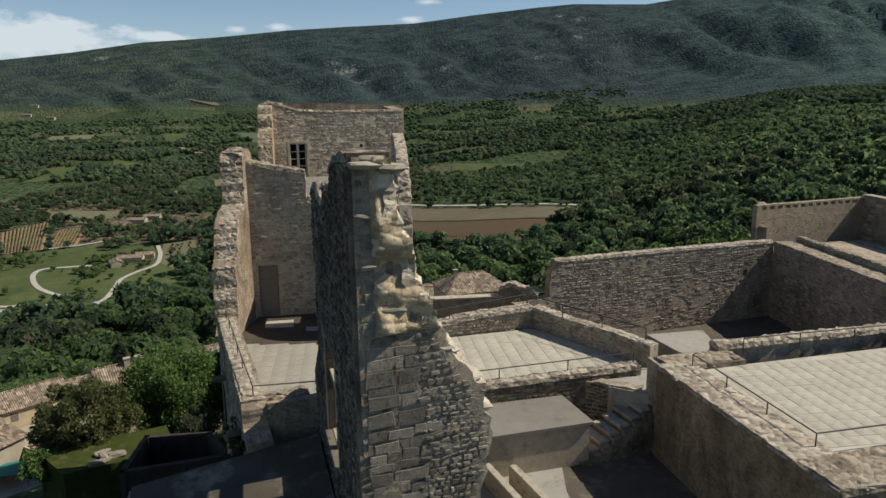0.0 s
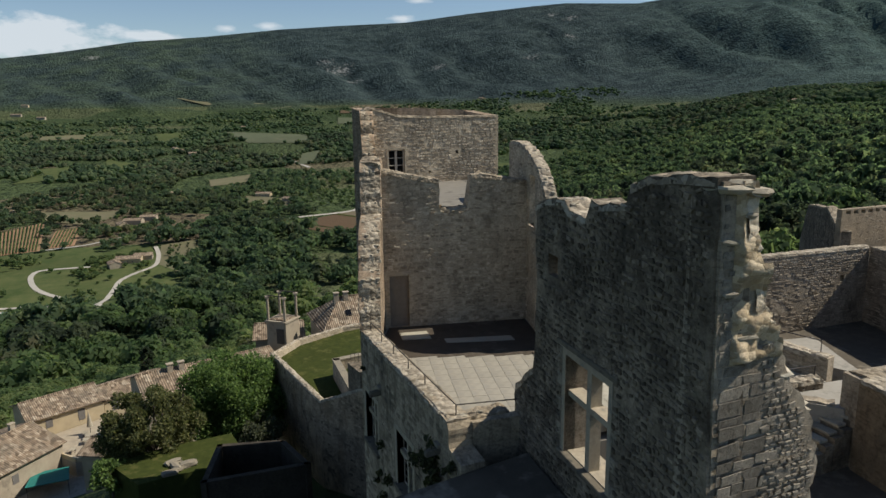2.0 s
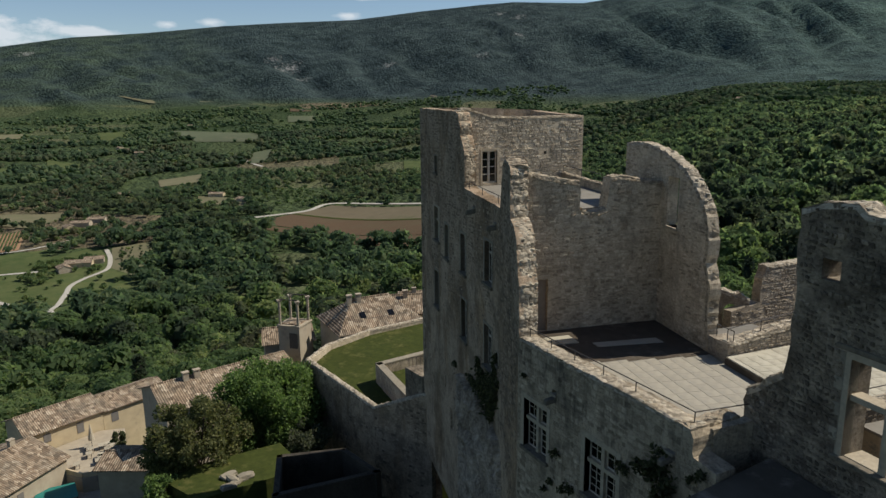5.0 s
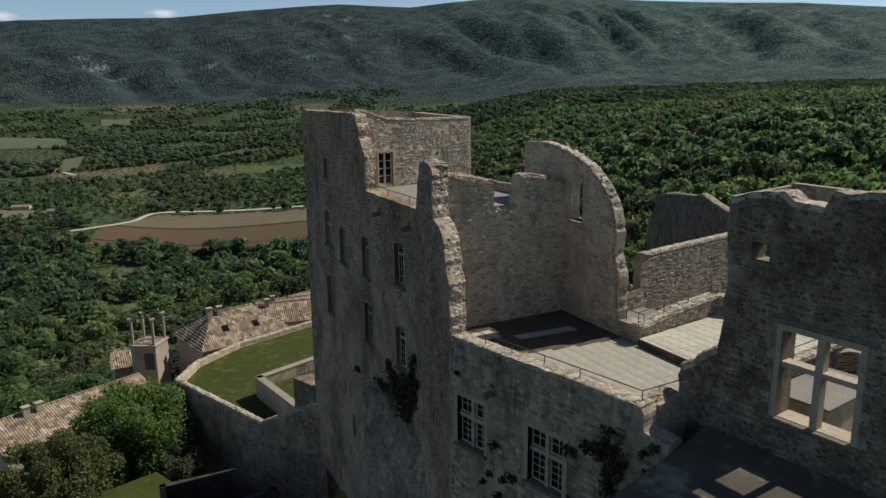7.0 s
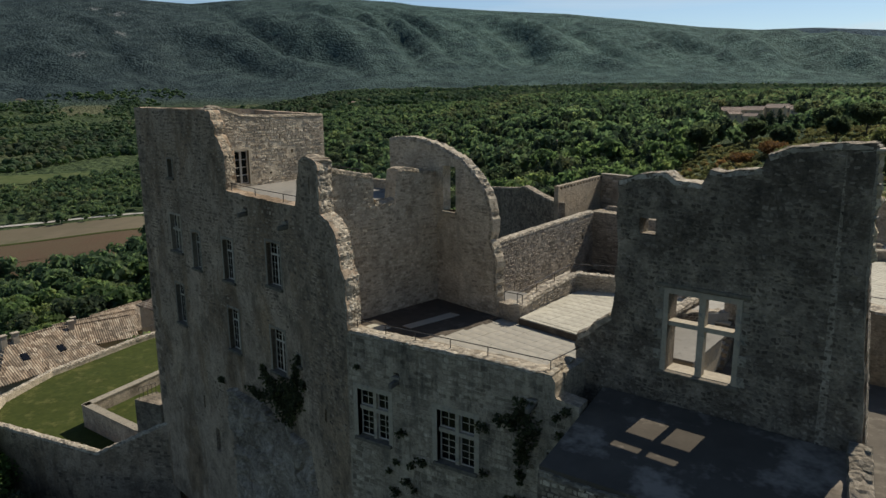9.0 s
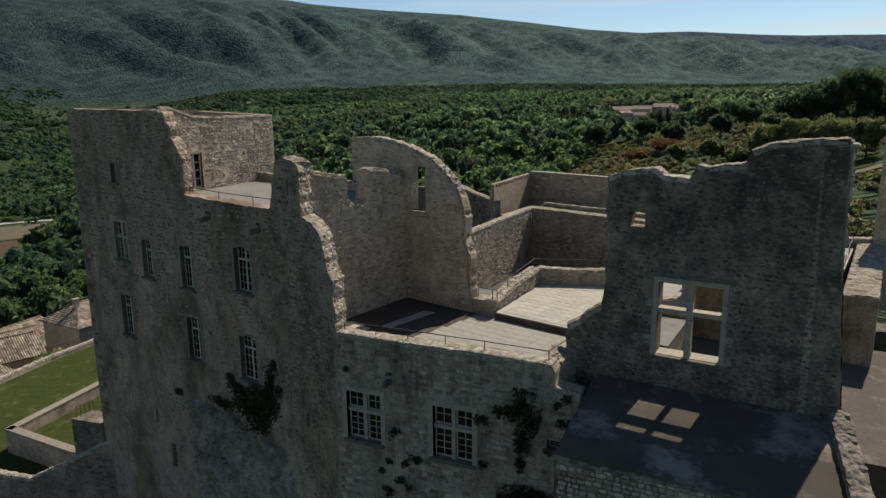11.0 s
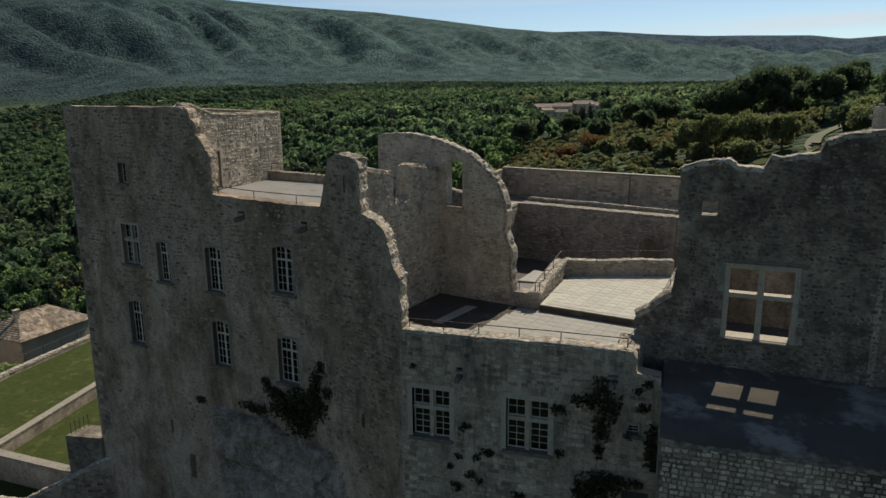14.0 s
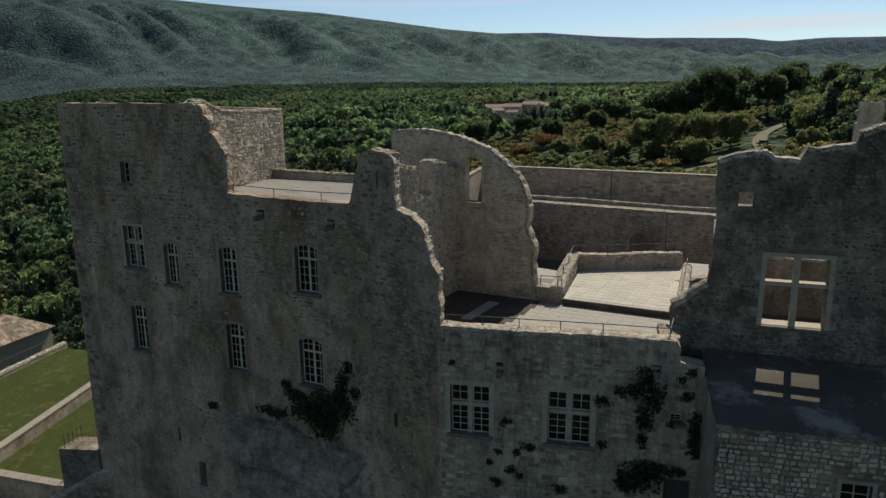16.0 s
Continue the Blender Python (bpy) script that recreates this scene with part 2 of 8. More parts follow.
def grain(name, a, b, scale=6.0, bump=0.02, rough=0.9, spots=None, vary=0.0, spec=0.2):
    m = Nodes(name)
    n = m.noise(scale, 6, 0.65)
    c = m.mix(m.ramp(n, (0.3, 0.0), (0.7, 1.0)), a, b)
    big = m.noise(scale * 0.13, 4, 0.6)
    c = m.mix(m.math("MULTIPLY", m.ramp(big, (0.4, 0.0), (0.7, 1.0)), 0.5), c, tuple(v * 0.6 for v in a))
    if spots:
        c = m.mix(m.ramp(m.noise(scale * 0.4, 5, 0.7), (0.55, 0.0), (0.66, 1.0)), c, spots)
    if vary:
        c = m.mix(m.math("MULTIPLY", m.math("FRACT", m.math("ADD", m.island(), m.random())), vary), c, tuple(v * 0.45 for v in b))
    return m.done(c, rough, m.bump(n, 0.6, bump), spec)


def foliage(name, dark, mid, light, hue=None, scale=2.0, bump=0.25, glow=0.52):
    """Leaves: part of the light goes through them."""
    m = Nodes(name)
    isl = m.island()
    c = m.ramp(isl, (0.0, dark), (0.5, mid), (0.86, light), (1.0, hue or light))
    n = m.noise(scale, 4, 0.7)
    c = m.mix(m.ramp(n, (0.36, 0.75), (0.60, 0.0)), c, m.mix(1.0, c, (0.38, 0.42, 0.45), "MULTIPLY"))
    thin = m.t.nodes.new("ShaderNodeBsdfTranslucent")
    m.put(thin.inputs["Color"], m.mix(1.0, c, (1.25, 1.32, 0.98), "MULTIPLY"))
    both = m.t.nodes.new("ShaderNodeMixShader")
    both.inputs[0].default_value = glow
    m.t.links.new(m.bsdf.outputs[0], both.inputs[1])
    m.t.links.new(thin.outputs[0], both.inputs[2])
    m.t.links.new(both.outputs[0], m.out.inputs["Surface"])
    return m.done(c, 0.7, m.bump(n, 0.7, bump), 0.25)


def canopy(name, dark, mid, light, hue, glow=0.5):
    """Tree crowns of a wood: a tone for each tree, a little for each spray."""
    m = Nodes(name)
    tree = m.t.nodes.new("ShaderNodeSeparateColor")
    m.put(tree.inputs[0], m.voronoi(0.125, "F1", m.scaled(1, 1, 0.3)).outputs["Color"])
    stand = m.noise(0.012, 4, 0.6)
    tone = m.math("ADD", m.math("MULTIPLY", tree.outputs[0], 0.72), m.math("MULTIPLY", m.island(), 0.26))
    tone = m.math("ADD", tone, m.math("SUBTRACT", m.math("MULTIPLY", stand, 1.7), 0.78))
    c = m.ramp(tone, (0.0, dark), (0.42, mid), (0.85, light), (1.0, hue))
    thin = m.t.nodes.new("ShaderNodeBsdfTranslucent")
    m.put(thin.inputs["Color"], m.mix(1.0, c, (1.25, 1.32, 0.98), "MULTIPLY"))
    both = m.t.nodes.new("ShaderNodeMixShader")
    both.inputs[0].default_value = glow
    m.t.links.new(m.bsdf.outputs[0], both.inputs[1])
    m.t.links.new(thin.outputs[0], both.inputs[2])
    m.t.links.new(both.outputs[0], m.out.inputs["Surface"])
    return m.done(c, 0.9, None, 0.04)


STONE_L, STONE_M, STONE_D = (0.50, 0.42, 0.295), (0.36, 0.30, 0.205), (0.18, 0.15, 0.105)
M_TOWER = plaster("old_tower_render", (0.525, 0.405, 0.291), (0.392, 0.303, 0.216), (0.233, 0.178, 0.128), 0.6, plumes=0.75)
M_FACADE = plaster("old_facade_render", (0.515, 0.40, 0.285), (0.372, 0.288, 0.206), (0.21, 0.163, 0.117), 0.75, plumes=0.6)
M_EAST = plaster("mortar_bed", (0.48, 0.40, 0.29), (0.37, 0.307, 0.222), (0.23, 0.19, 0.137), 0.75, runs=0.8)
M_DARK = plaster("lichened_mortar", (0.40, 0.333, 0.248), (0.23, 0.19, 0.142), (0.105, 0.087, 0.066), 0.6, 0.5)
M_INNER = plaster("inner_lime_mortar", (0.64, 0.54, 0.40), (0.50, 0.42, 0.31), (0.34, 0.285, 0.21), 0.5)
M_TOWERSTONE = laid_stone("tower_stones", (0.16, 0.126, 0.091), (0.30, 0.236, 0.168), (0.49, 0.387, 0.277), 0.4)
M_ASHLAR = laid_stone("ashlar_stones", (0.24, 0.197, 0.143), (0.45, 0.375, 0.276), (0.66, 0.553, 0.412), 0.9, runs=0.8)
M_RUINSTONE = laid_stone("lichened_stones", (0.15, 0.124, 0.094), (0.255, 0.212, 0.16), (0.45, 0.376, 0.287), 0.65, 0.5)
M_ENDSTONE = laid_stone("torn_end_stones", (0.21, 0.188, 0.153), (0.31, 0.277, 0.225), (0.45, 0.40, 0.322), 0.45, 0.3)
M_INNERSTONE = laid_stone("inner_stones", (0.32, 0.265, 0.195), (0.52, 0.435, 0.325), (0.72, 0.615, 0.47), 0.35)
M_FIELDSTONE = laid_stone("drystone_stones", (0.25, 0.211, 0.16), (0.44, 0.371, 0.282), (0.64, 0.545, 0.42), 0.4)
M_FIELD = plaster("drystone_core", (0.50, 0.425, 0.325), (0.36, 0.305, 0.232), (0.19, 0.16, 0.121), 0.55)
M_GARDEN = masonry("garden_wall", (0.45, 0.375, 0.27), (0.37, 0.305, 0.22), (0.26, 0.21, 0.15), 0.45, 0.95, (0.46, 0.375, 0.265), 0.35)
M_COURT = plaster("court_render", (0.44, 0.36, 0.256), (0.35, 0.28, 0.197), (0.215, 0.17, 0.118), 0.7, runs=0.5, plumes=0.6)
M_ROCK = plaster("cut_rock", (0.66, 0.56, 0.445), (0.43, 0.36, 0.28), (0.17, 0.14, 0.107), 0.75, 0.35, 0.25)
M_STONE = grain("weathered_stone", (0.39, 0.34, 0.255), (0.26, 0.226, 0.17), 7.0, 0.04, 0.9, (0.13, 0.125, 0.105), 0.55)
M_PALE = grain("bleached_limestone", (0.70, 0.62, 0.48), (0.52, 0.46, 0.35), 8.0, 0.04, 0.9, (0.32, 0.285, 0.22), 0.3)
M_COPE = grain("bleached_coping", (0.55, 0.485, 0.37), (0.37, 0.325, 0.245), 8.0, 0.04, 0.9, (0.2, 0.19, 0.16), 0.45)
M_DARKSTONE = grain("grey_broken_stone", (0.25, 0.22, 0.168), (0.15, 0.132, 0.102), 6.0, 0.05, 0.92, (0.09, 0.088, 0.08), 0.5)
M_DRESSED = grain("dressed_stone", (0.44, 0.375, 0.275), (0.31, 0.262, 0.192), 5.0, 0.015, 0.85, (0.22, 0.205, 0.175))
M_TILE = grain("terrace_slab", (0.50, 0.46, 0.36), (0.42, 0.386, 0.302), 3.0, 0.012, 0.85, (0.33, 0.30, 0.235), 0.25)
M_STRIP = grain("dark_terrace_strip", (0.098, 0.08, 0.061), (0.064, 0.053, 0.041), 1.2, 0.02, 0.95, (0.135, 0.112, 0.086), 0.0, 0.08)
M_SLAB = grain("grey_slab", (0.38, 0.348, 0.28), (0.31, 0.283, 0.228), 2.0, 0.006, 0.88, (0.29, 0.27, 0.235), 0.15)
M_SCREED = grain("terrace_screed", (0.40, 0.375, 0.325), (0.31, 0.29, 0.25), 2.0, 0.01, 0.9, (0.22, 0.205, 0.175))
M_GREYDECK = grain("grey_terrace_deck", (0.25, 0.23, 0.195), (0.20, 0.185, 0.155), 2.0, 0.01, 0.9, (0.15, 0.138, 0.115))
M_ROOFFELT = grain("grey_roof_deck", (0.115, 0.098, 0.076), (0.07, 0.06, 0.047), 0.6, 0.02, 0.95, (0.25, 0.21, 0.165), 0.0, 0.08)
# near-black render: the castle's shadow is painted into the yard
M_YARDSHADE = plaster("yard_wall_shade", (0.075, 0.064, 0.05), (0.055, 0.047, 0.037), (0.035, 0.03, 0.024), 0.5)
M_SILL = grain("dark_weathered_sill", (0.20, 0.17, 0.125), (0.13, 0.112, 0.084), 6.0, 0.02, 0.9, (0.085, 0.077, 0.06))
M_EARTH = grain("court_earth", (0.125, 0.106, 0.08), (0.085, 0.072, 0.055), 1.5, 0.03, 0.95, (0.17, 0.147, 0.112))
M_CONCRETE = grain("grey_concrete", (0.36, 0.335, 0.285), (0.29, 0.27, 0.23), 2.5, 0.01, 0.9, (0.22, 0.205, 0.175))
M_IRON = grain("dark_iron", (0.05, 0.046, 0.042), (0.075, 0.06, 0.05), 20.0, 0.003, 0.6, None, 0.0, 0.4)
M_FRAME = grain("grey_white_paint", (0.56, 0.495, 0.40), (0.46, 0.405, 0.325), 12.0, 0.003, 0.6)
M_DOOR = grain("grey_wood_door", (0.23, 0.195, 0.155), (0.18, 0.152, 0.12), 4.0, 0.006, 0.7)
# skin of the added cores that keep the rooms dark
M_VOID = grain("core_backing", (0.20, 0.185, 0.16), (0.15, 0.14, 0.12), 2.0, 0.01, 0.95)
M_IVY = foliage("ivy_leaves", (0.045, 0.05, 0.026), (0.075, 0.08, 0.04), (0.115, 0.12, 0.058), None, 6.0, 0.05)

g = Nodes("old_glass")
g.bsdf.inputs["Transmission Weight"].default_value = 0.6
M_GLASS = g.done((0.012, 0.013, 0.014), 0.12, None, 0.22)


# ---- building blocks ----
def link_mesh(name, bm, material, parent=None, smooth=False):
    me = bpy.data.meshes.new(name)
    bm.normal_update()
    bm.to_mesh(me)
    bm.free()
    for p in me.polygons:
        p.use_smooth = smooth
    if material:
        me.materials.append(material)
    ob = new(name, me)
    ob.parent = parent
    return ob


def part(name, bm, material, parent, label=""):
    return tagged(link_mesh(name, bm, material, parent), label)


def holder(name, at, label, category, group="", kind=""):
    ob = new(name)
    ob.location = at
    return tagged(ob, label, category, group, kind)


def shift_to(ob, parent):
    """Keeps a mesh that was built in world places where it is, under a parent that is moved."""
    ob.matrix_parent_inverse = parent.matrix_basis.inverted()
    return ob


def wpart(name, bm, material, parent, label=""):
    return shift_to(part(name, bm, material, parent, label), parent)


def prism(bm, pts, z0, z1):
    """A block over a plan; z0 and z1 are numbers or functions of x, y."""
    f0 = z0 if callable(z0) else (lambda x, y: z0)
    f1 = z1 if callable(z1) else (lambda x, y: z1)
    area = sum(a[0] * b[1] - b[0] * a[1] for a, b in zip(pts, pts[1:] + pts[:1]))
    pts = pts if area > 0 else pts[::-1]
    lo = [bm.verts.new((x, y, f0(x, y))) for x, y in pts]
    hi = [bm.verts.new((x, y, f1(x, y))) for x, y in pts]
    bm.faces.new(hi)
    bm.faces.new(lo[::-1])
    for k in range(len(pts)):
        j = (k + 1) % len(pts)
        bm.faces.new((lo[k], lo[j], hi[j], hi[k]))
    return bm


def block(bm, x0, x1, y0, y1, z0, z1, m=None):
    vs = [bm.verts.new((m @ Vector(p)) if m else p) for p in ((x0, y0, z0), (x1, y0, z0), (x1, y1, z0), (x0, y1, z0), (x0, y0, z1), (x1, y0, z1), (x1, y1, z1), (x0, y1, z1))]
    for f in ((0, 3, 2, 1), (4, 5, 6, 7), (0, 1, 5, 4), (1, 2, 6, 5), (2, 3, 7, 6), (3, 0, 4, 7)):
        bm.faces.new([vs[k] for k in f])
    return bm


def bar(bm, a, b, r=0.02, sides=6):
    a, b = Vector(a), Vector(b)
    q = (b - a).to_track_quat("Z", "Y").to_matrix()
    rings = []
    for c in (a, b):
        rings.append([bm.verts.new(c + q @ Vector((r * math.cos(t), r * math.sin(t), 0))) for t in (math.tau * k / sides for k in range(sides))])
    for k in range(sides):
        j = (k + 1) % sides
        bm.faces.new((rings[0][k], rings[0][j], rings[1][j], rings[1][k]))
    bm.faces.new(rings[0][::-1])
    bm.faces.new(rings[1])
    return bm


def rag(pts, step=0.3, amp=0.1, seed=1):
    """A broken line through the points, ends kept."""
    rng = random.Random(seed)
    out = [pts[0]]
    for (u0, z0), (u1, z1) in zip(pts, pts[1:]):
        n = max(1, round(math.hypot(u1 - u0, z1 - z0) / step))
        for k in range(1, n + 1):
            last = k == n
            j = 0.35 if last else 1.0
            out.append((u0 + (u1 - u0) * k / n + j * rng.uniform(-amp, amp), z0 + (z1 - z0) * k / n + j * rng.uniform(-amp, amp)))
    out[-1] = pts[-1]
    return out


class Line:
    """A wall's outer face on the plan, from p to q; outside lies to the right of the way from p to q."""

    def __init__(self, p, q):
        self.p, self.q = Vector(p), Vector(q)
        self.length = (self.q - self.p).length
        self.d = (self.q - self.p) / self.length
        self.n = Vector((self.d.y, -self.d.x))

    def at(self, u, z, out=0.0):
        v = self.p + self.d * u + self.n * out
        return Vector((v.x, v.y, z))

    def placed(self, u, z, out=0.0):
        m = Matrix.Identity(4)
        m.col[0][:3], m.col[1][:3] = (self.d.x, self.d.y, 0), (-self.n.x, -self.n.y, 0)
        m.translation = self.at(u, z, out)
        return m


from mathutils.geometry import tessellate_polygon


ELEVATIONS = []
ELEVATION = {}


def wall_mesh(line, outline, holes, thick, lean=None, back=None):
    """A wall from its elevation: outline and holes as lists of (along, z), with reveals through the thickness.
    back: how far along the wall its rear face is set off, for ends that broke aslant."""
    ELEVATIONS.append((line, outline, holes))
    bm = bmesh.new()
    loops = [outline, *holes]
    tris = tessellate_polygon([[Vector((u, z, 0)) for u, z in lp] for lp in loops])
    flat = [p for lp in loops for p in lp]
    off = lean or (lambda u, z: 0.0)
    fr = [bm.verts.new(line.at(u, z, off(u, z))) for u, z in flat]
    aft = back or (lambda u, z: 0.0)
    bk = [bm.verts.new(line.at(u + aft(u, z), z, -thick)) for u, z in flat]
    for t in tris:
        a, b, c = (flat[k] for k in t)
        ccw = (b[0] - a[0]) * (c[1] - a[1]) - (c[0] - a[0]) * (b[1] - a[1]) > 0
        t = t if ccw else t[::-1]
        try:
            bm.faces.new([fr[k] for k in t])
            bm.faces.new([bk[k] for k in t][::-1])
        except ValueError:
            pass
    start = 0
    for lp in loops:
        n = len(lp)
        for k in range(n):
            i, j = start + k, start + (k + 1) % n
            try:
                bm.faces.new((fr[i], bk[i], bk[j], fr[j]))
            except ValueError:
                pass
        start += n
    bmesh.ops.recalc_face_normals(bm, faces=bm.faces)
    return bm


def inside(p, poly):
    c = False
    for (x0, y0), (x1, y1) in zip(poly, poly[1:] + poly[:1]):
        if (y0 > p[1]) != (y1 > p[1]) and p[0] < (x1 - x0) * (p[1] - y0) / (y1 - y0) + x0:
            c = not c
    return c


def rect(u0, u1, z0, z1):
    return [(u0, z0), (u1, z0), (u1, z1), (u0, z1)]


def arched(u0, u1, z0, z1, rise=0.18):
    pts = [(u0, z0), (u1, z0)]
    for k in range(7):
        f = k / 6
        pts.append((u1 + (u0 - u1) * f, z1 - rise + rise * math.sin(math.pi * f)))
    return pts


def structure(name, bm, material, label, category="wall"):
    if ELEVATIONS:
        ELEVATION[name] = ELEVATIONS.pop()
    return tagged(link_mesh(name, bm, material), label, category, kind="structure")


# rough stones, shared by all copings and broken ends
def rock_mesh(seed):
    bm = bmesh.new()
    bmesh.ops.create_cube(bm, size=1.0)
    bmesh.ops.subdivide_edges(bm, edges=bm.edges, cuts=1, use_grid_fill=True)
    rng = random.Random(seed)
    for v in bm.verts:
        c = v.co
        c *= 1.0 - 0.13 * (sum(abs(t) > 0.4 for t in c) - 1)
        c += Vector((rng.uniform(-1, 1), rng.uniform(-1, 1), rng.uniform(-1, 1))) * 0.07
    me = bpy.data.meshes.new("stone")
    bm.to_mesh(me)
    bm.free()
    return me


def flat_rock(seed):
    """A flatter, squarer stone for built faces."""
    bm = bmesh.new()
    bmesh.ops.create_cube(bm, size=1.0)
    bmesh.ops.subdivide_edges(bm, edges=bm.edges, cuts=1, use_grid_fill=True)
    rng = random.Random(seed)
    for v in bm.verts:
        v.co *= 1.0 - 0.035 * (sum(abs(t) > 0.4 for t in v.co) - 1)
        v.co += Vector((rng.uniform(-1, 1), rng.uniform(-1, 1), rng.uniform(-1, 1))) * 0.03
    me = bpy.data.meshes.new("stone")
    bm.to_mesh(me)
    bm.free()
    return me


CRUST = {M_PALE.name: rubble_crust("pale_torn_crust", (0.40, 0.33, 0.24), (0.60, 0.515, 0.385), (0.74, 0.65, 0.50)),
         M_COPE.name: rubble_crust("bleached_crust", (0.20, 0.168, 0.125), (0.38, 0.325, 0.245), (0.58, 0.50, 0.385)),
         M_STONE.name: rubble_crust("weathered_crust", (0.17, 0.14, 0.102), (0.31, 0.257, 0.185), (0.48, 0.40, 0.29)),
         M_DARKSTONE.name: rubble_crust("grey_crust", (0.11, 0.095, 0.073), (0.20, 0.171, 0.13), (0.32, 0.272, 0.205))}
M_OCHRECRUST = rubble_crust("ochre_torn_crust", (0.34, 0.255, 0.155), (0.54, 0.425, 0.275), (0.70, 0.575, 0.395))
ROCKS = {}
for rm in (M_STONE, M_COPE, M_DARKSTONE, M_PALE):
    ROCKS[rm.name] = []
    for k in range(7):
        me = rock_mesh(40 + k)
        me.materials.append(rm)
        ROCKS[rm.name].append(me)


FLATS = {}
for rm in (M_STONE, M_COPE, M_DARKSTONE, M_PALE):
    FLATS[rm.name] = []
    for k in range(6):
        me = flat_rock(140 + k)
        me.materials.append(rm)
        FLATS[rm.name].append(me)


def stone(parent, at, size, turn, rng, material, tilt=0.12, name="stone", kinds=None):
    ob = new(name, rng.choice((kinds or ROCKS)[material.name]))
    ob.matrix_basis = Matrix.LocRotScale(at, Euler((rng.uniform(-tilt, tilt), rng.uniform(-tilt, tilt), turn + rng.uniform(-1.2, 1.2) * tilt)), size)
    ob.parent = parent
    return ob


def coping(parent, pts, across, depth, material=M_COPE, step=0.42, height=0.18, seed=1, rows=2):
    """The rough top or torn edge of a wall: a lumpy crust of mortar and rubble with some stones standing out of it.
    pts in 3D; the wall's body lies along `across` for depth metres."""
    rng = random.Random(seed)
    across = Vector((across[0], across[1], 0)).normalized()
    pts = [Vector(p) for p in pts]
    rise = sum(((b - a).cross(across).z for a, b in zip(pts, pts[1:])))
    flip = -1.0 if rise < -1e-6 else 1.0
    spine, ups = [], []
    for a, b in zip(pts, pts[1:]):
        n = max(1, round((b - a).length / 0.13))
        for k in range(n):
            spine.append(a.lerp(b, k / n))
            ups.append((b - a).cross(across).normalized() * flip)
    spine.append(pts[-1])
    ups.append(ups[-1])
    across_n = max(4, round(depth / 0.15))
    crust = bmesh.new()
    grid = []
    for k, (p, up) in enumerate(zip(spine, ups)):
        near = ups[max(0, k - 3):k + 4]
        up = sum(near, Vector()).normalized()
        line = []
        for j in range(-1, across_n + 2):
            f = min(max(j / across_n, 0.0), 1.0)
            side = -1.0 if j < 0 else 1.0 if j > across_n else 0.0
            q = p + across * (f * depth + side * 0.05)
            lump = noise.noise(q * 1.9 + Vector((seed, 0, 0))) * 0.55 + noise.noise(q * 4.3) * 0.4 + noise.noise(q * 9.1) * 0.25
            bulge = 0.3 + 0.35 * math.sin(math.pi * f)
            lift = height * (bulge + 0.75 * lump) if not side else -height * 0.75 - 0.03
            q = q + up * lift + across * (noise.noise(q * 3.7 + Vector((0, 7, 0))) * 0.05)
            line.append(crust.verts.new(q))
        grid.append(line)
    for r0, r1 in zip(grid, grid[1:]):
        for j in range(len(r0) - 1):
            crust.faces.new((r0[j], r1[j], r1[j + 1], r0[j + 1]))
    for end in (grid[0], grid[-1]):
        crust.faces.new(end)
    bmesh.ops.recalc_face_normals(crust, faces=crust.faces)
    part("crust", crust, CRUST[material.name], parent)
    for a, b in zip(pts, pts[1:]):
        way = b - a
        steep = math.hypot(way.x, way.y) < 0.4 * way.length
        n = max(1, round(way.length / step))
        turn = math.atan2(way.y, way.x)
        for k in range(n):
            for r in range(rows):
                if rng.random() > 0.42:
                    continue
                w = depth / rows
                p = a + way * ((k + rng.uniform(0.2, 0.8)) / n) + across * (w * (r + 0.5) + rng.uniform(-0.08, 0.08))
                s = (step * rng.uniform(0.6, 1.2), w * rng.uniform(0.7, 1.1), height * rng.uniform(0.7, 1.5))
                if steep:
                    s = (height * rng.uniform(0.7, 1.5), w * rng.uniform(0.6, 1.1), step * rng.uniform(0.4, 0.9))
                stone(parent, p, s, turn, rng, material, 0.16)


def railing(pts, height=0.5, every=2.1, label="thin dark iron railing on the terrace edge", up=0.0):
    ob = holder("railing", pts[0], label, "railing", "terrace railings")
    pts = [Vector(p) for p in pts]
    for a, b in zip(pts, pts[1:]):
        n = max(1, round((b - a).length / every))
        bm = bmesh.new()
        bar(bm, a + Vector((0, 0, height)), b + Vector((0, 0, height)), 0.024)
        wpart("top_rail", bm, M_IRON, ob)
        for k in range(n + 1):
            if k == n and b is not pts[-1]:
                continue
            p = a.lerp(b, k / n)
            bm = bmesh.new()
            bar(bm, p - Vector((0, 0, 0.12)), p + Vector((0, 0, height)), 0.024)
            wpart("post", bm, M_IRON, ob)
    return ob


# ---- windows ----
PANE = bpy.data.meshes.new("pane")
PANE.from_pydata([(0, 0, 0), (1, 0, 0), (1, 0, 1), (0, 0, 1), (0, 0.012, 0), (1, 0.012, 0), (1, 0.012, 1), (0, 0.012, 1)], [], [(0, 1, 2, 3), (7, 6, 5, 4), (0, 4, 5, 1), (2, 6, 7, 3), (1, 5, 6, 2), (0, 3, 7, 4)])
PANE.materials.append(M_GLASS)
window_no = 0


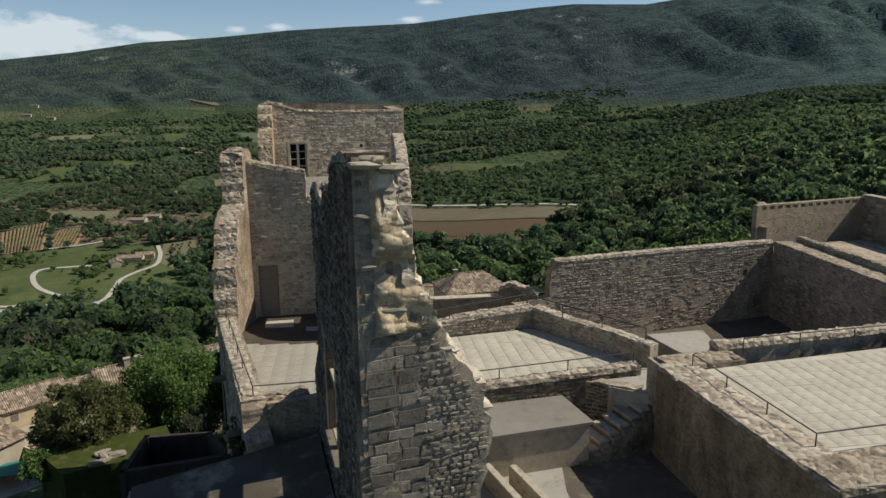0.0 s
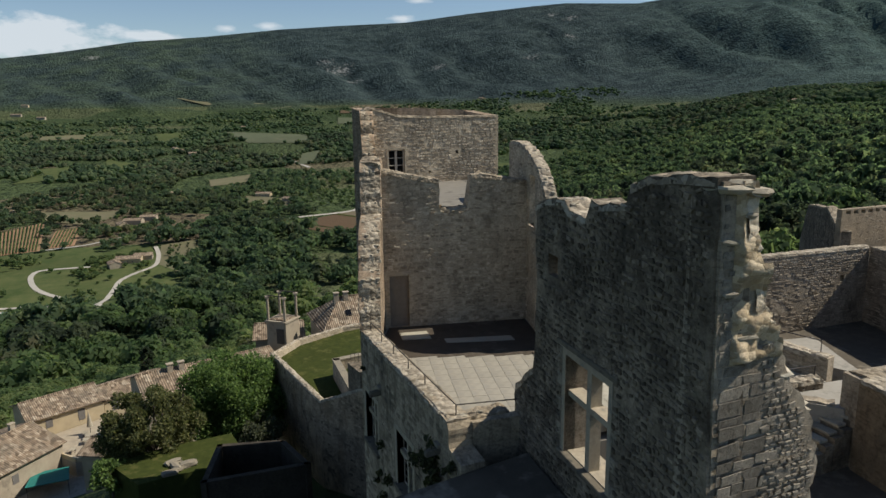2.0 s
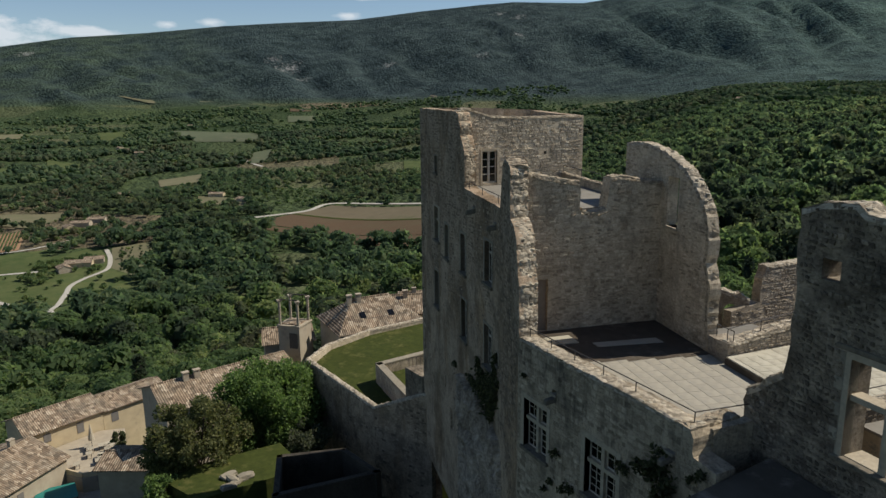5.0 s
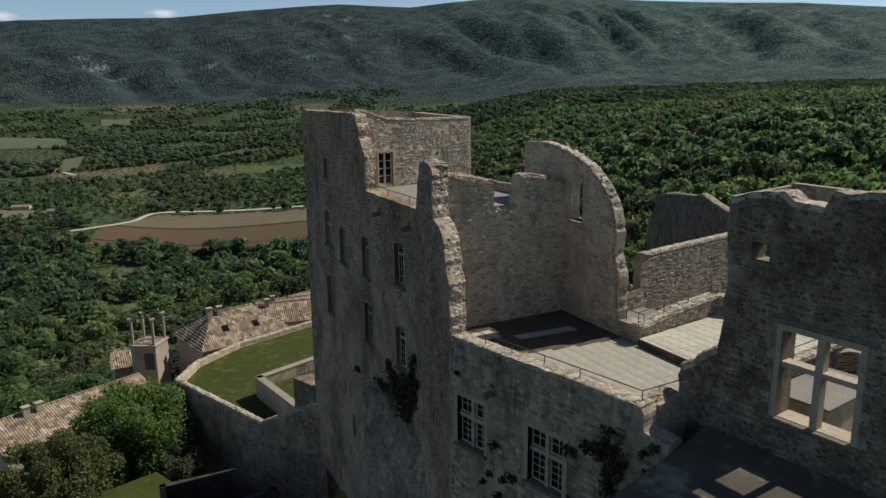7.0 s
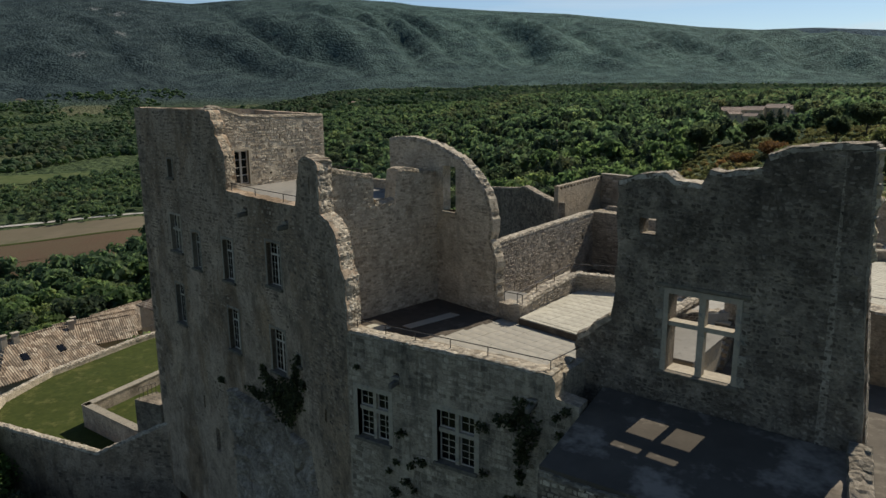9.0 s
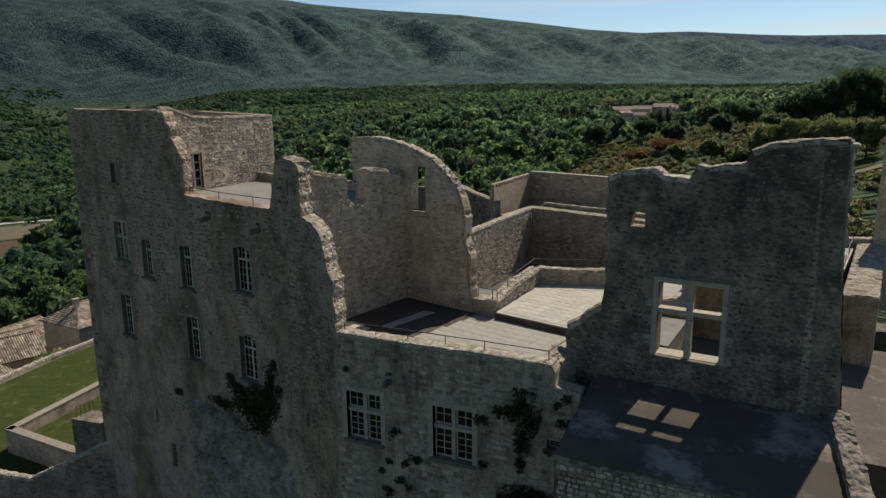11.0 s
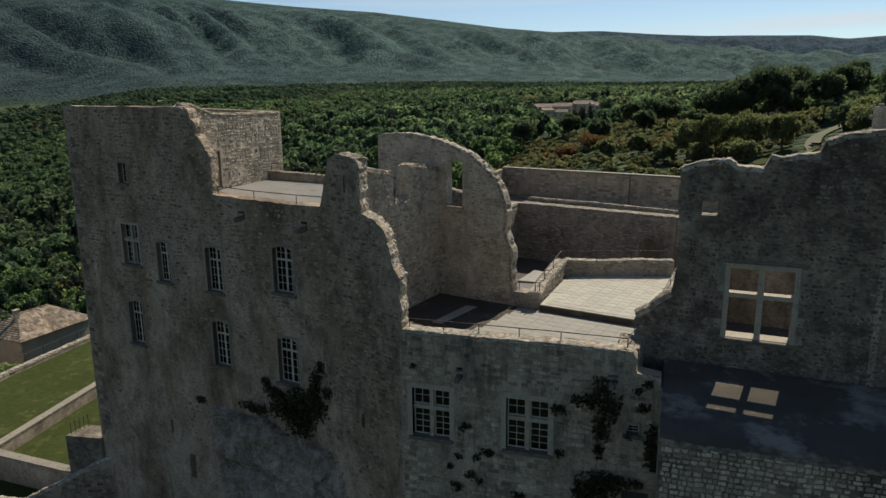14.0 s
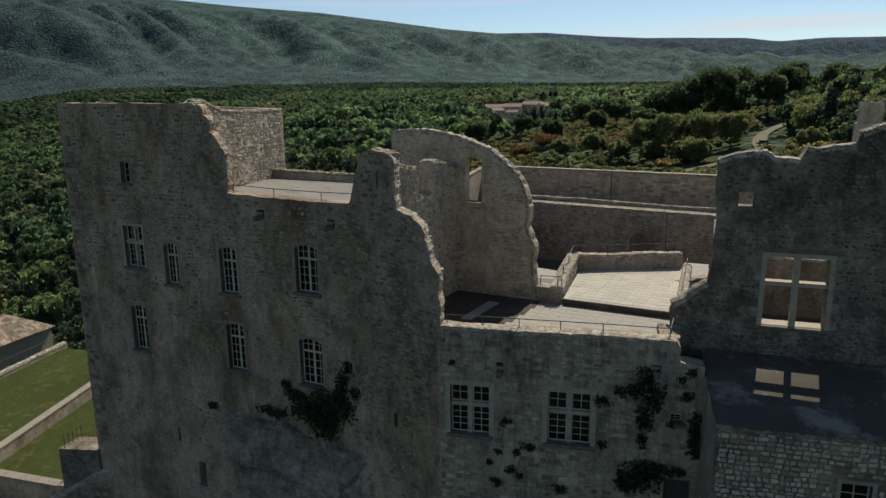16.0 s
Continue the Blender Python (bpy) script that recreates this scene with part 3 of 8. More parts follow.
def glazing(parent, u0, u1, z0, z1, cols, rows, bm, back, edge=0.06, barw=0.03):
    """Casement frame into bm and its panes, in the window's own axes (x along, y inwards)."""
    for a, b, c, d in ((u0, u1, z0, z0 + edge), (u0, u1, z1 - edge, z1), (u0, u0 + edge, z0 + edge, z1 - edge), (u1 - edge, u1, z0 + edge, z1 - edge)):
        block(bm, a, b, back, back + 0.06, c, d)
    iu0, iu1, iz0, iz1 = u0 + edge, u1 - edge, z0 + edge, z1 - edge
    w, h = (iu1 - iu0) / cols, (iz1 - iz0) / rows
    for k in range(1, cols):
        block(bm, iu0 + k * w - barw / 2, iu0 + k * w + barw / 2, back + 0.01, back + 0.05, iz0, iz1)
    for k in range(1, rows):
        block(bm, iu0, iu1, back + 0.013, back + 0.047, iz0 + k * h - barw / 2, iz0 + k * h + barw / 2)
    for i in range(cols):
        for j in range(rows):
            ob = new("pane", PANE)
            ob.matrix_basis = Matrix.LocRotScale((iu0 + i * w + 0.012, back + 0.028, iz0 + j * h + 0.012), None, (w - 0.024, 1, h - 0.024))
            ob.parent = parent
            ob.visible_shadow = False


def window(line, u0, u1, z0, z1, style, label, sill=True, surround=0.0, glazed=True, recess=0.3):
    global window_no
    window_no += 1
    w, h = u1 - u0, z1 - z0
    top = new(f"window_{window_no}")
    top.matrix_basis = line.placed(u0, z0)
    tagged(top, label, "window", kind="structure")
    if surround:
        bm = bmesh.new()
        s = surround
        for a, b, c, d in ((-s, 0, -0.02, h + s), (w, w + s, -0.02, h + s), (0, w, h + 0.002, h + s)):
            block(bm, a, b, -0.03, 0.35, c, d)
        part("surround", bm, M_DRESSED if style in ("cross", "french") else M_STONE, top, "dressed stone surround")
    if sill:
        bm = bmesh.new()
        block(bm, -0.18, w + 0.18, -0.16, recess + 0.1, -0.16, 0.03)
        bmesh.ops.bevel(bm, geom=bm.edges[:], offset=0.025, segments=1, affect="EDGES")
        part("window_sill", bm, M_SILL, top, "dark weathered stone sill")
    frame_bm = bmesh.new()
    if style == "cross":
        bm = bmesh.new()
        m, tz = 0.10, h * 0.60
        block(bm, w / 2 - m, w / 2 + m, recess - 0.16, recess + 0.10, 0, h)
        block(bm, 0, w / 2 - m, recess - 0.16, recess + 0.10, tz - m, tz + m)
        block(bm, w / 2 + m, w, recess - 0.16, recess + 0.10, tz - m, tz + m)
        part("stone_cross", bm, M_DRESSED, top, "pale stone mullion and transom")
        if glazed:
            for a, b in ((0.0, w / 2 - m), (w / 2 + m, w)):
                glazing(top, a, b, 0.03, tz - m, 2, 4, frame_bm, recess)
                glazing(top, a, b, tz + m, h, 2, 2, frame_bm, recess)
    elif style == "casement":
        tz = h * 0.70
        glazing(top, 0, w / 2, 0.03, tz, 2, 4, frame_bm, recess)
        glazing(top, w / 2, w, 0.03, tz, 2, 4, frame_bm, recess)
        glazing(top, 0, w / 2, tz, h, 2, 2, frame_bm, recess)
        glazing(top, w / 2, w, tz, h, 2, 2, frame_bm, recess)
    elif style == "french":
        for a, b in ((0.0, w / 2), (w / 2, w)):
            glazing(top, a, b, 0.03, h, 1, 4, frame_bm, recess - 0.1, 0.085, 0.045)
    elif style == "light":
        glazing(top, 0, w, 0.02, h, 2, 3, frame_bm, recess)
    if frame_bm.verts:
        part("window_frame", frame_bm, M_FRAME, top, "grey-white painted wooden frame")
    else:
        frame_bm.free()
    return top


# ---- the castle: long facade ----
A, B, C = (-27.3, 7.55), (-7.4, 2.95), (0.0, 0.0)
west, middle, east = Line(A, B), Line(B, C), Line(C, (12.6, 0.0))


def wu(x):
    return (x - A[0]) * west.length / (B[0] - A[0])


TORN_W = rag([(11.6, 10.93), (12.55, 10.8), (12.72, 10.25), (13.2, 9.9), (13.05, 9.3), (13.65, 8.8), (14.2, 8.0), (14.1, 5.86)], 0.2, 0.07, 3)
top_w = rag([(0, 11.03), (11.5, 10.92)], 0.8, 0.03, 2) + TORN_W + rag([(14.12, 5.8), (17.3, 5.68), (20.43, 5.62)], 0.4, 0.04, 4)
W_WIN = [
    (wu(-22.1), wu(-21.35), 6.0, 7.35, "light", "small square-headed window in the tower"),
    (wu(-22.5), wu(-20.85), 0.5, 3.25, "cross", "mullioned stone-cross window with white glazing bars"),
    (wu(-19.1), wu(-17.95), -0.3, 2.37, "casement", "tall arched casement window with small panes"),
    (wu(-14.6), wu(-13.27), -0.35, 2.5, "casement", "tall arched casement window with small panes"),
    (wu(-9.05), wu(-7.55), 0.35, 3.12, "casement", "tall arched casement window with small panes"),
    (wu(-22.6), wu(-21.25), -5.2, -2.1, "casement", "tall arched casement window with small panes"),
    (wu(-14.5), wu(-13.1), -5.25, -2.25, "casement", "tall arched casement window with small panes"),
    (wu(-9.1), wu(-7.55), -5.25, -2.38, "casement", "tall arched casement window with small panes"),
]
holes = [arched(u0, u1, z0, z1) if s == "casement" else rect(u0, u1, z0, z1) for u0, u1, z0, z1, s, _ in W_WIN]
slits = [rect(wu(-19.5), wu(-19.25), -11.3, -10.3), rect(wu(-17.9), wu(-17.3), -14.2, -12.4), rect(wu(-16.35), wu(-16.0), -8.3, -7.9), rect(16.2, 16.75, 4.45, 4.95)]
bm = wall_mesh(west, [(20.43, -21), *[(20.43, 5.62)], *top_w[::-1][1:], (-0.12, 4), (-0.35, -8), (-0.5, -21)], holes + slits, 0.95, None, lambda u, z: -0.4 if u > 11.55 and z > 5.84 else 0.0)
wall_facade_west = structure("wall_facade_west", bm, M_TOWER, "tall rubble castle facade with patches of old render")
for u0, u1, z0, z1, s, lab in W_WIN:
    window(west, u0, u1, z0, z1, s, lab, surround=0.16 if s != "light" else 0.12)

coping(wall_facade_west, [west.at(u - 0.04, z - 0.03, -0.06) for u, z in TORN_W], -west.n * 0.9 - west.d * 0.4, 0.9, M_STONE, 0.25, 0.08, 7, 3)

TORN_M = rag([(5.26, 8.34), (5.53, 7.93), (5.5, 5.63), (6.3, 5.47), (7.08, 4.93), (7.4, 4.17), (7.7, 3.1), (8.1, 2.7), (8.12, 0.05)], 0.22, 0.075, 6)
top_m = [(0.0, 5.62), (2.4, 5.72)] + rag([(2.5, 5.95), (2.9, 7.4), (3.2, 8.3), (3.6, 8.45), (3.99, 8.57), (4.6, 8.5), (5.26, 8.34)], 0.28, 0.07, 5)[:-1] + TORN_M
bm = wall_mesh(middle, [(7.97, -21), (7.97, -0.4), *top_m[::-1], (0, -21)], [rect(1.55, 2.15, -3.85, -3.2), rect(0.75, 1.3, 4.25, 4.75), rect(5.0, 5.25, -6.2, -5.4), rect(4.3, 4.42, 6.6, 7.5)], 1.05, None, lambda u, z: -0.5 if u > 5.2 and z > 0.02 else 0.0)
wall_facade_middle = structure("wall_facade_middle", bm, M_FACADE, "castle facade wall ending in a broken ragged edge")
window(middle, 1.55, 2.15, -3.85, -3.2, "light", "small square window beside the ivy", True, 0.1)
coping(wall_facade_middle, [middle.at(u, z - 0.03, -0.02) for u, z in ((3.3, 8.34), (3.99, 8.57), (5.2, 8.36))], -middle.n, 0.95, M_STONE, 0.3, 0.12, 3, 3)
coping(wall_facade_middle, [middle.at(u - 0.05, z - 0.03, -0.05) for u, z in TORN_M], -middle.n * 1.05 - middle.d * 0.5, 1.1, M_COPE, 0.25, 0.085, 4, 4)

# east block with the two great mullioned windows
top_e = rag([(0.0, 0.0), (4.0, -0.02), (8.0, 0.03), (11.3, 0.0)], 0.35, 0.05, 8) + rag([(11.5, -0.3), (11.55, -1.0)], 0.2, 0.05, 9) + [(12.6, -1.15)]
E_HOLES = [rect(0.62, 2.6, -5.65, -3.0), rect(5.5, 7.56, -5.68, -2.95), rect(2.95, 3.3, -2.25, -1.65), rect(11.2, 11.75, -4.05, -3.55), rect(11.1, 12.3, -9.2, -6.95), rect(10.25, 10.7, -1.6, -1.2)]
bm = wall_mesh(east, [(12.6, -21), *top_e[::-1], (0, -21)], E_HOLES, 0.95)
wall_facade_east = structure("wall_facade_east", bm, M_EAST, "pale ashlar castle block below the open terrace")
window(east, 0.62, 2.6, -5.65, -3.0, "cross", "great stone-cross window with white glazing bars", surround=0.26)
window(east, 5.5, 7.56, -5.68, -2.95, "cross", "great stone-cross window with white glazing bars", surround=0.26)
window(east, 11.2, 11.75, -4.05, -3.55, "light", "small square window in the ashlar block", True, 0.12)
coping(wall_facade_east, [(0.2, 0.02, 0.0), (4.0, 0.02, -0.02), (8.0, 0.02, 0.02), (11.35, 0.02, -0.02)], (0, 1), 0.8, M_COPE, 0.3, 0.09, 11, 3)
coping(wall_facade_east, [(11.3, 0.1, -0.1), (11.32, 2.6, -0.1)], (-1, 0), 0.7, M_STONE, 0.4, 0.2, 12, 2)
bm = bmesh.new()
prism(bm, [(11.15, 0.95), (11.55, 0.95), (11.9, 4.6), (11.4, 4.6)], -4, -0.15)
structure("wall_terrace_end", bm, M_EAST, "broken end wall of the terrace")
door = holder("door_1", (11.1, 0.3, -9.2), "low dark plank door at the foot of the block", "door", kind="structure")
bm = bmesh.new()
block(bm, 0, 1.2, 0.0, 0.08, 0, 2.25)
part("door_leaf", bm, M_IRON, door)


def spout(line, u, z):
    """A stone water spout in its broken hole."""
    ob = new("water_spout")
    ob.matrix_basis = line.placed(u, z)
    tagged(ob, "broken stone water spout under the terrace edge", "water spout", "water spouts")
    bm = bmesh.new()
    block(bm, -0.16, 0.16, -0.55, 0.3, -0.18, 0.1)
    bmesh.ops.bevel(bm, geom=bm.edges[:], offset=0.05, segments=1, affect="EDGES")
    for v in bm.verts:
        if v.co.y < -0.3:
            v.co.z -= 0.08
            v.co.x *= 0.7
    part("spout_stone", bm, M_DARKSTONE, ob)
    bm = bmesh.new()
    block(bm, -0.24, 0.24, -0.12, 0.2, 0.102, 0.22)
    part("spout_lintel", bm, M_STONE, ob)


spout(west, 16.45, 4.6)
spout(middle, 1.0, 4.4)
spout(east, 3.12, -2.05)
spout(east, 10.45, -1.5)

# cut rock foot that stands proud of the walling
def rock_face(name, line, edge, gullet, seed, flush):
    """Bare rock that stands out of the wall's foot: a lumpy sheet with bedding ledges, split along the gullet, level with its neighbour at u = flush."""
    bm = bmesh.new()
    size, verts = 0.14, {}
    us, zs = [p[0] for p in edge], [p[1] for p in edge]

    def to_line(u, z):
        best = 9.0
        for (u0, z0), (u1, z1) in zip(gullet, gullet[1:]):
            f = max(0.0, min(1.0, ((u - u0) * (u1 - u0) + (z - z0) * (z1 - z0)) / ((u1 - u0) ** 2 + (z1 - z0) ** 2)))
            best = min(best, math.hypot(u - u0 - f * (u1 - u0), z - z0 - f * (z1 - z0)))
        return best

    def vert(i, j):
        if (i, j) not in verts:
            u, z = min(us) + i * size, min(zs) + j * size
            rim = not all(inside((u + a * 0.25, z + b * 0.25), edge) for a in (-1, 1) for b in (-1, 1))
            q = Vector((u, z * 1.5, seed))
            lump = 0.55 * noise.noise(q * 0.7) + 0.35 * abs(noise.noise(q * 1.9)) + 0.16 * noise.noise(q * 5.1)
            bed = 0.10 * math.floor(2.2 * (noise.noise(Vector((u * 0.5, z * 1.3, seed + 4))) + 1))
            out = -0.04 if rim and abs(u - flush) > 0.35 else 0.16 + min(1.0, abs(u - flush)) * (0.44 * lump + bed)
            if to_line(u, z) < 0.1:
                out -= 0.32
            verts[i, j] = bm.verts.new(line.at(u + 0.05 * noise.noise(q * 6), z, out))
        return verts[i, j]

    for i in range(int((max(us) - min(us)) / size)):
        for j in range(int((max(zs) - min(zs)) / size)):
            if inside((min(us) + (i + 0.5) * size, min(zs) + (j + 0.5) * size), edge):
                bm.faces.new((vert(i, j), vert(i + 1, j), vert(i + 1, j + 1), vert(i, j + 1)))
    return structure(name, bm, M_ROCK, "cut bare rock face under the facade", "rock")


rock_face("wall_rock_foot", west, [(12.6, -21), (12.9, -11.8), (12.3, -10.6), (12.5, -9.0), (12.2, -8.2), (13.4, -7.8), (15.2, -8.0), (17.2, -7.6), (19.0, -8.3), (20.53, -8.3), (20.53, -21)],
          rag([(14.3, -11.6), (15.2, -11.8), (16.6, -11.4), (18.4, -11.6)], 0.3, 0.08, 64), 62, 20.43)
rock_face("wall_rock_foot_east", middle, [(0.0, -21), (0.0, -8.3), (1.0, -8.5), (2.3, -8.3), (3.0, -8.7), (3.5, -9.8), (3.9, -11.5), (4.4, -21)],
          rag([(2.6, -8.6), (2.55, -9.6), (2.0, -10.4), (1.3, -11.0), (0.85, -12.0)], 0.25, 0.07, 65), 63, 0.0)

# solid cores added behind the facade rooms to keep light out
core = bmesh.new()
prism(core, [(-26.2, 10.4), (-7.0, 6.0), (-4.0, 4.9), (-4.2, 9.9), (-6.0, 11.0), (-15.4, 13.5), (-24.3, 16.0)], -21, 5.15)
prism(core, [(-3.9, 4.8), (-1.6, 3.9), (0.2, 9.2), (-4.1, 9.8)], -21, -1.6)
structure("wall_core_west", core, M_VOID, "added solid core keeping light out of the facade rooms")
core = bmesh.new()
prism(core, [(-0.9, 3.2), (11.4, 3.2), (12.3, 3.4), (12.6, 16.0), (1.0, 16.0)], -21, -1.6)
structure("wall_core_east", core, M_VOID, "added solid core keeping light out below the terraces")

# ---- tower ----
inner_tower = Line((-15.5, 4.95), (-15.4, 15.85))
top_t = rag([(0.15, 10.95), (0.7, 11.15), (2.7, 10.55), (5.3, 10.42), (10.9, 10.42)], 0.5, 0.035, 14)
tw_holes = [rect(1.95, 3.2, 5.72, 8.08), rect(7.3, 7.52, 7.62, 7.86), rect(5.1, 5.28, 6.25, 6.4)]
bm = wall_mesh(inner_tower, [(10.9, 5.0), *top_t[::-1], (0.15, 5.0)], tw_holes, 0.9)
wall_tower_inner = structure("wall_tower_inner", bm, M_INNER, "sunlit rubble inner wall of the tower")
window(inner_tower, 1.95, 3.2, 5.72, 8.08, "french", "white french window onto the roof terrace", False, 0.14, True, 0.25)
coping(wall_tower_inner, [inner_tower.at(u, z - 0.03, 0.0) for u, z in ((0.3, 11.0), (0.7, 11.15), (2.7, 10.55), (5.3, 10.42), (10.8, 10.42))], -inner_tower.n, 0.85, M_STONE, 0.5, 0.09, 15, 2)
north_tower = Line((-15.4, 15.85), (-25.0, 18.1))
bm = wall_mesh(north_tower, [(north_tower.length, -21), (north_tower.length, 10.7), (5, 10.55), (0, 10.42), (0, -21)], [], 0.9)
structure("wall_tower_north", bm, M_TOWER, "rubble tower wall")
west_tower = Line((-25.0, 18.1), A)
bm = wall_mesh(west_tower, [(west_tower.length, -21), (west_tower.length, 11.03), (5, 10.95), (0, 10.7), (0, -21)], [], 0.9)
structure("wall_tower_west", bm, M_TOWER, "rubble tower wall")
bm = bmesh.new()
prism(bm, [(-26.2, 8.5), (-16.4, 6.0), (-16.3, 15.0), (-24.6, 17.0)], 9.9, 10.15)
structure("roof_tower", bm, M_SCREED, "flat grey tower roof behind the parapet", "roof")

# roof terrace between the tower and the broken wall
T2 = [(-15.45, 6.0), (-7.3, 3.9), (-5.0, 3.0), (-3.9, 2.7), (-3.2, 9.6), (-4.9, 11.4), (-15.4, 14.0)]
bm = bmesh.new()
prism(bm, T2, 5.2, 5.55)
roof_terrace = structure("roof_terrace", bm, M_GREYDECK, "pale flat roof terrace behind the facade", "terrace")
bm = wall_mesh(Line((-15.5, 14.3 - 0.45), (-5.3, 11.7 - 0.45)), [(10.5, 4.0), *rag([(0, 6.15), (5, 6.05), (10.5, 6.1)], 0.4, 0.06, 16)[::-1], (0, 4.0)], [], 0.45)
wall_roof_parapet = structure("wall_roof_parapet", bm, M_INNER, "low rubble parapet along the roof terrace")
coping(wall_roof_parapet, [(-15.4, 13.85, 6.15), (-10.5, 12.6, 6.05), (-5.4, 11.3, 6.1)], (0, 1), 0.42, M_STONE, 0.45, 0.13, 17, 1)
railing([west.at(14.3, 5.75, -0.3), west.at(17.3, 5.65, -0.3), middle.at(0.1, 5.62, -0.3), middle.at(2.6, 5.7, -0.3)], 0.5, 2.4)
railing([(-15.3, 14.0, 6.1), (-9.0, 12.5, 6.05)], 0.6, 3.0)

# ---- inner walls round the lower terrace ----
door_wall = Line((-3.05, 1.9), (-1.2, 10.5))
top_d = rag([(0.0, 7.95), (2.7, 7.4), (3.6, 7.28)], 0.35, 0.05, 18) + rag([(3.62, 6.9), (3.65, 5.72), (4.4, 5.5), (5.2, 5.7)], 0.25, 0.09, 19) + rag([(5.45, 7.4), (6.0, 7.52), (7.1, 7.3), (8.8, 7.05)], 0.3, 0.06, 20)
dh = [rect(0.72, 1.82, -1.1, 1.93)]
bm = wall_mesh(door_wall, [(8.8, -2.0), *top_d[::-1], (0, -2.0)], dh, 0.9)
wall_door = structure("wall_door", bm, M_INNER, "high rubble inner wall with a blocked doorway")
coping(wall_door, [door_wall.at(u, z - 0.04, 0) for u, z in ((0.3, 7.9), (2.7, 7.4), (3.55, 7.28))], -door_wall.n, 0.85, M_STONE, 0.42, 0.16, 21, 2)
coping(wall_door, [door_wall.at(u, z - 0.04, 0) for u, z in ((3.7, 5.72), (4.4, 5.5), (5.2, 5.7))], -door_wall.n, 0.85, M_STONE, 0.42, 0.2, 22, 2)
coping(wall_door, [door_wall.at(u, z - 0.04, 0) for u, z in ((5.5, 7.42), (6.0, 7.52), (7.1, 7.3), (8.6, 7.05))], -door_wall.n, 0.85, M_STONE, 0.42, 0.16, 23, 2)
door = new("door_2")
door.matrix_basis = door_wall.placed(0.72, -1.1, -0.22)
tagged(door, "plain pale blocked doorway set into the rubble wall", "door", kind="structure")
bm = bmesh.new()
block(bm, 0.0, 1.1, 0, 0.1, 0, 3.03)
part("door_leaf", bm, M_DOOR, door)
bm = bmesh.new()
block(bm, -0.1, 1.2, -0.26, 0.0, 3.032, 3.25)
part("lintel", bm, M_DRESSED, door)

arch = Line((-5.79, 11.7), (3.98, 8.93))
top_a = rag([(0, 8.93), (1.0, 9.06), (2.7, 9.1), (5.0, 8.71), (7.15, 7.93), (8.4, 6.98), (9.15, 6.18), (9.57, 5.1), (9.66, 4.1), (9.5, 3.45), (10.0, 2.45), (10.02, 0.1), (10.05, -0.1)], 0.25, 0.075, 24)
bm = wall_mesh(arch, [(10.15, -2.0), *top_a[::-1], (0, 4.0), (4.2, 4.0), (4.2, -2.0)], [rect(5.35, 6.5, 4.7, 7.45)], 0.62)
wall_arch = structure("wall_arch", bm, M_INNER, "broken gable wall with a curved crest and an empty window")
coping(wall_arch, [arch.at(u, z - 0.04, 0) for u, z in ((0.1, 8.93), (1.0, 9.06), (2.7, 9.1), (5.0, 8.71), (7.15, 7.93), (8.4, 6.98), (9.1, 6.2))], -arch.n, 0.6, M_COPE, 0.4, 0.13, 25, 2)
coping(wall_arch, [arch.at(u - 0.05, z, 0) for u, z in ((9.12, 6.18), (9.55, 5.1), (9.62, 4.1), (9.5, 3.4), (9.95, 2.4), (9.98, 0.1))], -arch.n, 0.6, M_STONE, 0.3, 0.12, 26, 3)
bm = bmesh.new()
block(bm, -0.1, 1.25, -0.12, 0.6, -0.14, 0.0)
sill_ob = link_mesh("window_sill", bm, M_DRESSED)
sill_ob.matrix_basis = arch.placed(5.35, 4.7)
sill_ob.parent = wall_arch

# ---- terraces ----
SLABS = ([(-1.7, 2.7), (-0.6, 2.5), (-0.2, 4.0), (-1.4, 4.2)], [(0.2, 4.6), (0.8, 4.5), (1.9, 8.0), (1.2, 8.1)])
LOW_Z, UP_Z, CT_Z = -1.10, -0.70, 0.55
GRID = Vector((0.968, -0.25)).normalized()


def tiled(name, poly, z, label, size=1.0, origin=(0, 0), most=300, thick=0.35, skin=M_TILE):
    bm = bmesh.new()
    prism(bm, poly, z - thick, z - 0.014)
    floor = structure(name, bm, skin, label, "terrace")
    me = bpy.data.meshes.new("tile")
    bm = bmesh.new()
    block(bm, -size / 2 + 0.005, size / 2 - 0.005, -size / 2 + 0.005, size / 2 - 0.005, -0.035, 0.0)
    bmesh.ops.bevel(bm, geom=[e for e in bm.edges if all(v.co.z > -0.01 for v in e.verts)], offset=0.005, segments=1, affect="EDGES")
    bm.to_mesh(me)
    bm.free()
    me.materials.append(skin)
    up = Vector((-GRID.y, GRID.x))
    turn = math.atan2(GRID.y, GRID.x)
    rng = random.Random(7)
    made = 0
    rest = bmesh.new()
    for i in range(-45, 46):
        for j in range(-45, 46):
            p = Vector(origin) + GRID * (i * size) + up * (j * size)
            if not all(inside(p + (GRID * a + up * b) * size * 0.47, poly) for a in (-1, 1) for b in (-1, 1)):
                continue
            m = Matrix.LocRotScale((p.x, p.y, z + rng.uniform(-0.003, 0.003)), Euler((rng.uniform(-0.002, 0.002), rng.uniform(-0.002, 0.002), turn)), None)
            if made < most:
                ob = new("tile", me)
                ob.matrix_basis = m
                ob.parent = floor
                made += 1
            else:
                block(rest, -size / 2 + 0.005, size / 2 - 0.005, -size / 2 + 0.005, size / 2 - 0.005, -0.035, 0.0, m)
    if rest.verts:
        tagged(link_mesh("tiles", rest, skin, floor), "", kind="stuff")
    else:
        rest.free()
    return floor


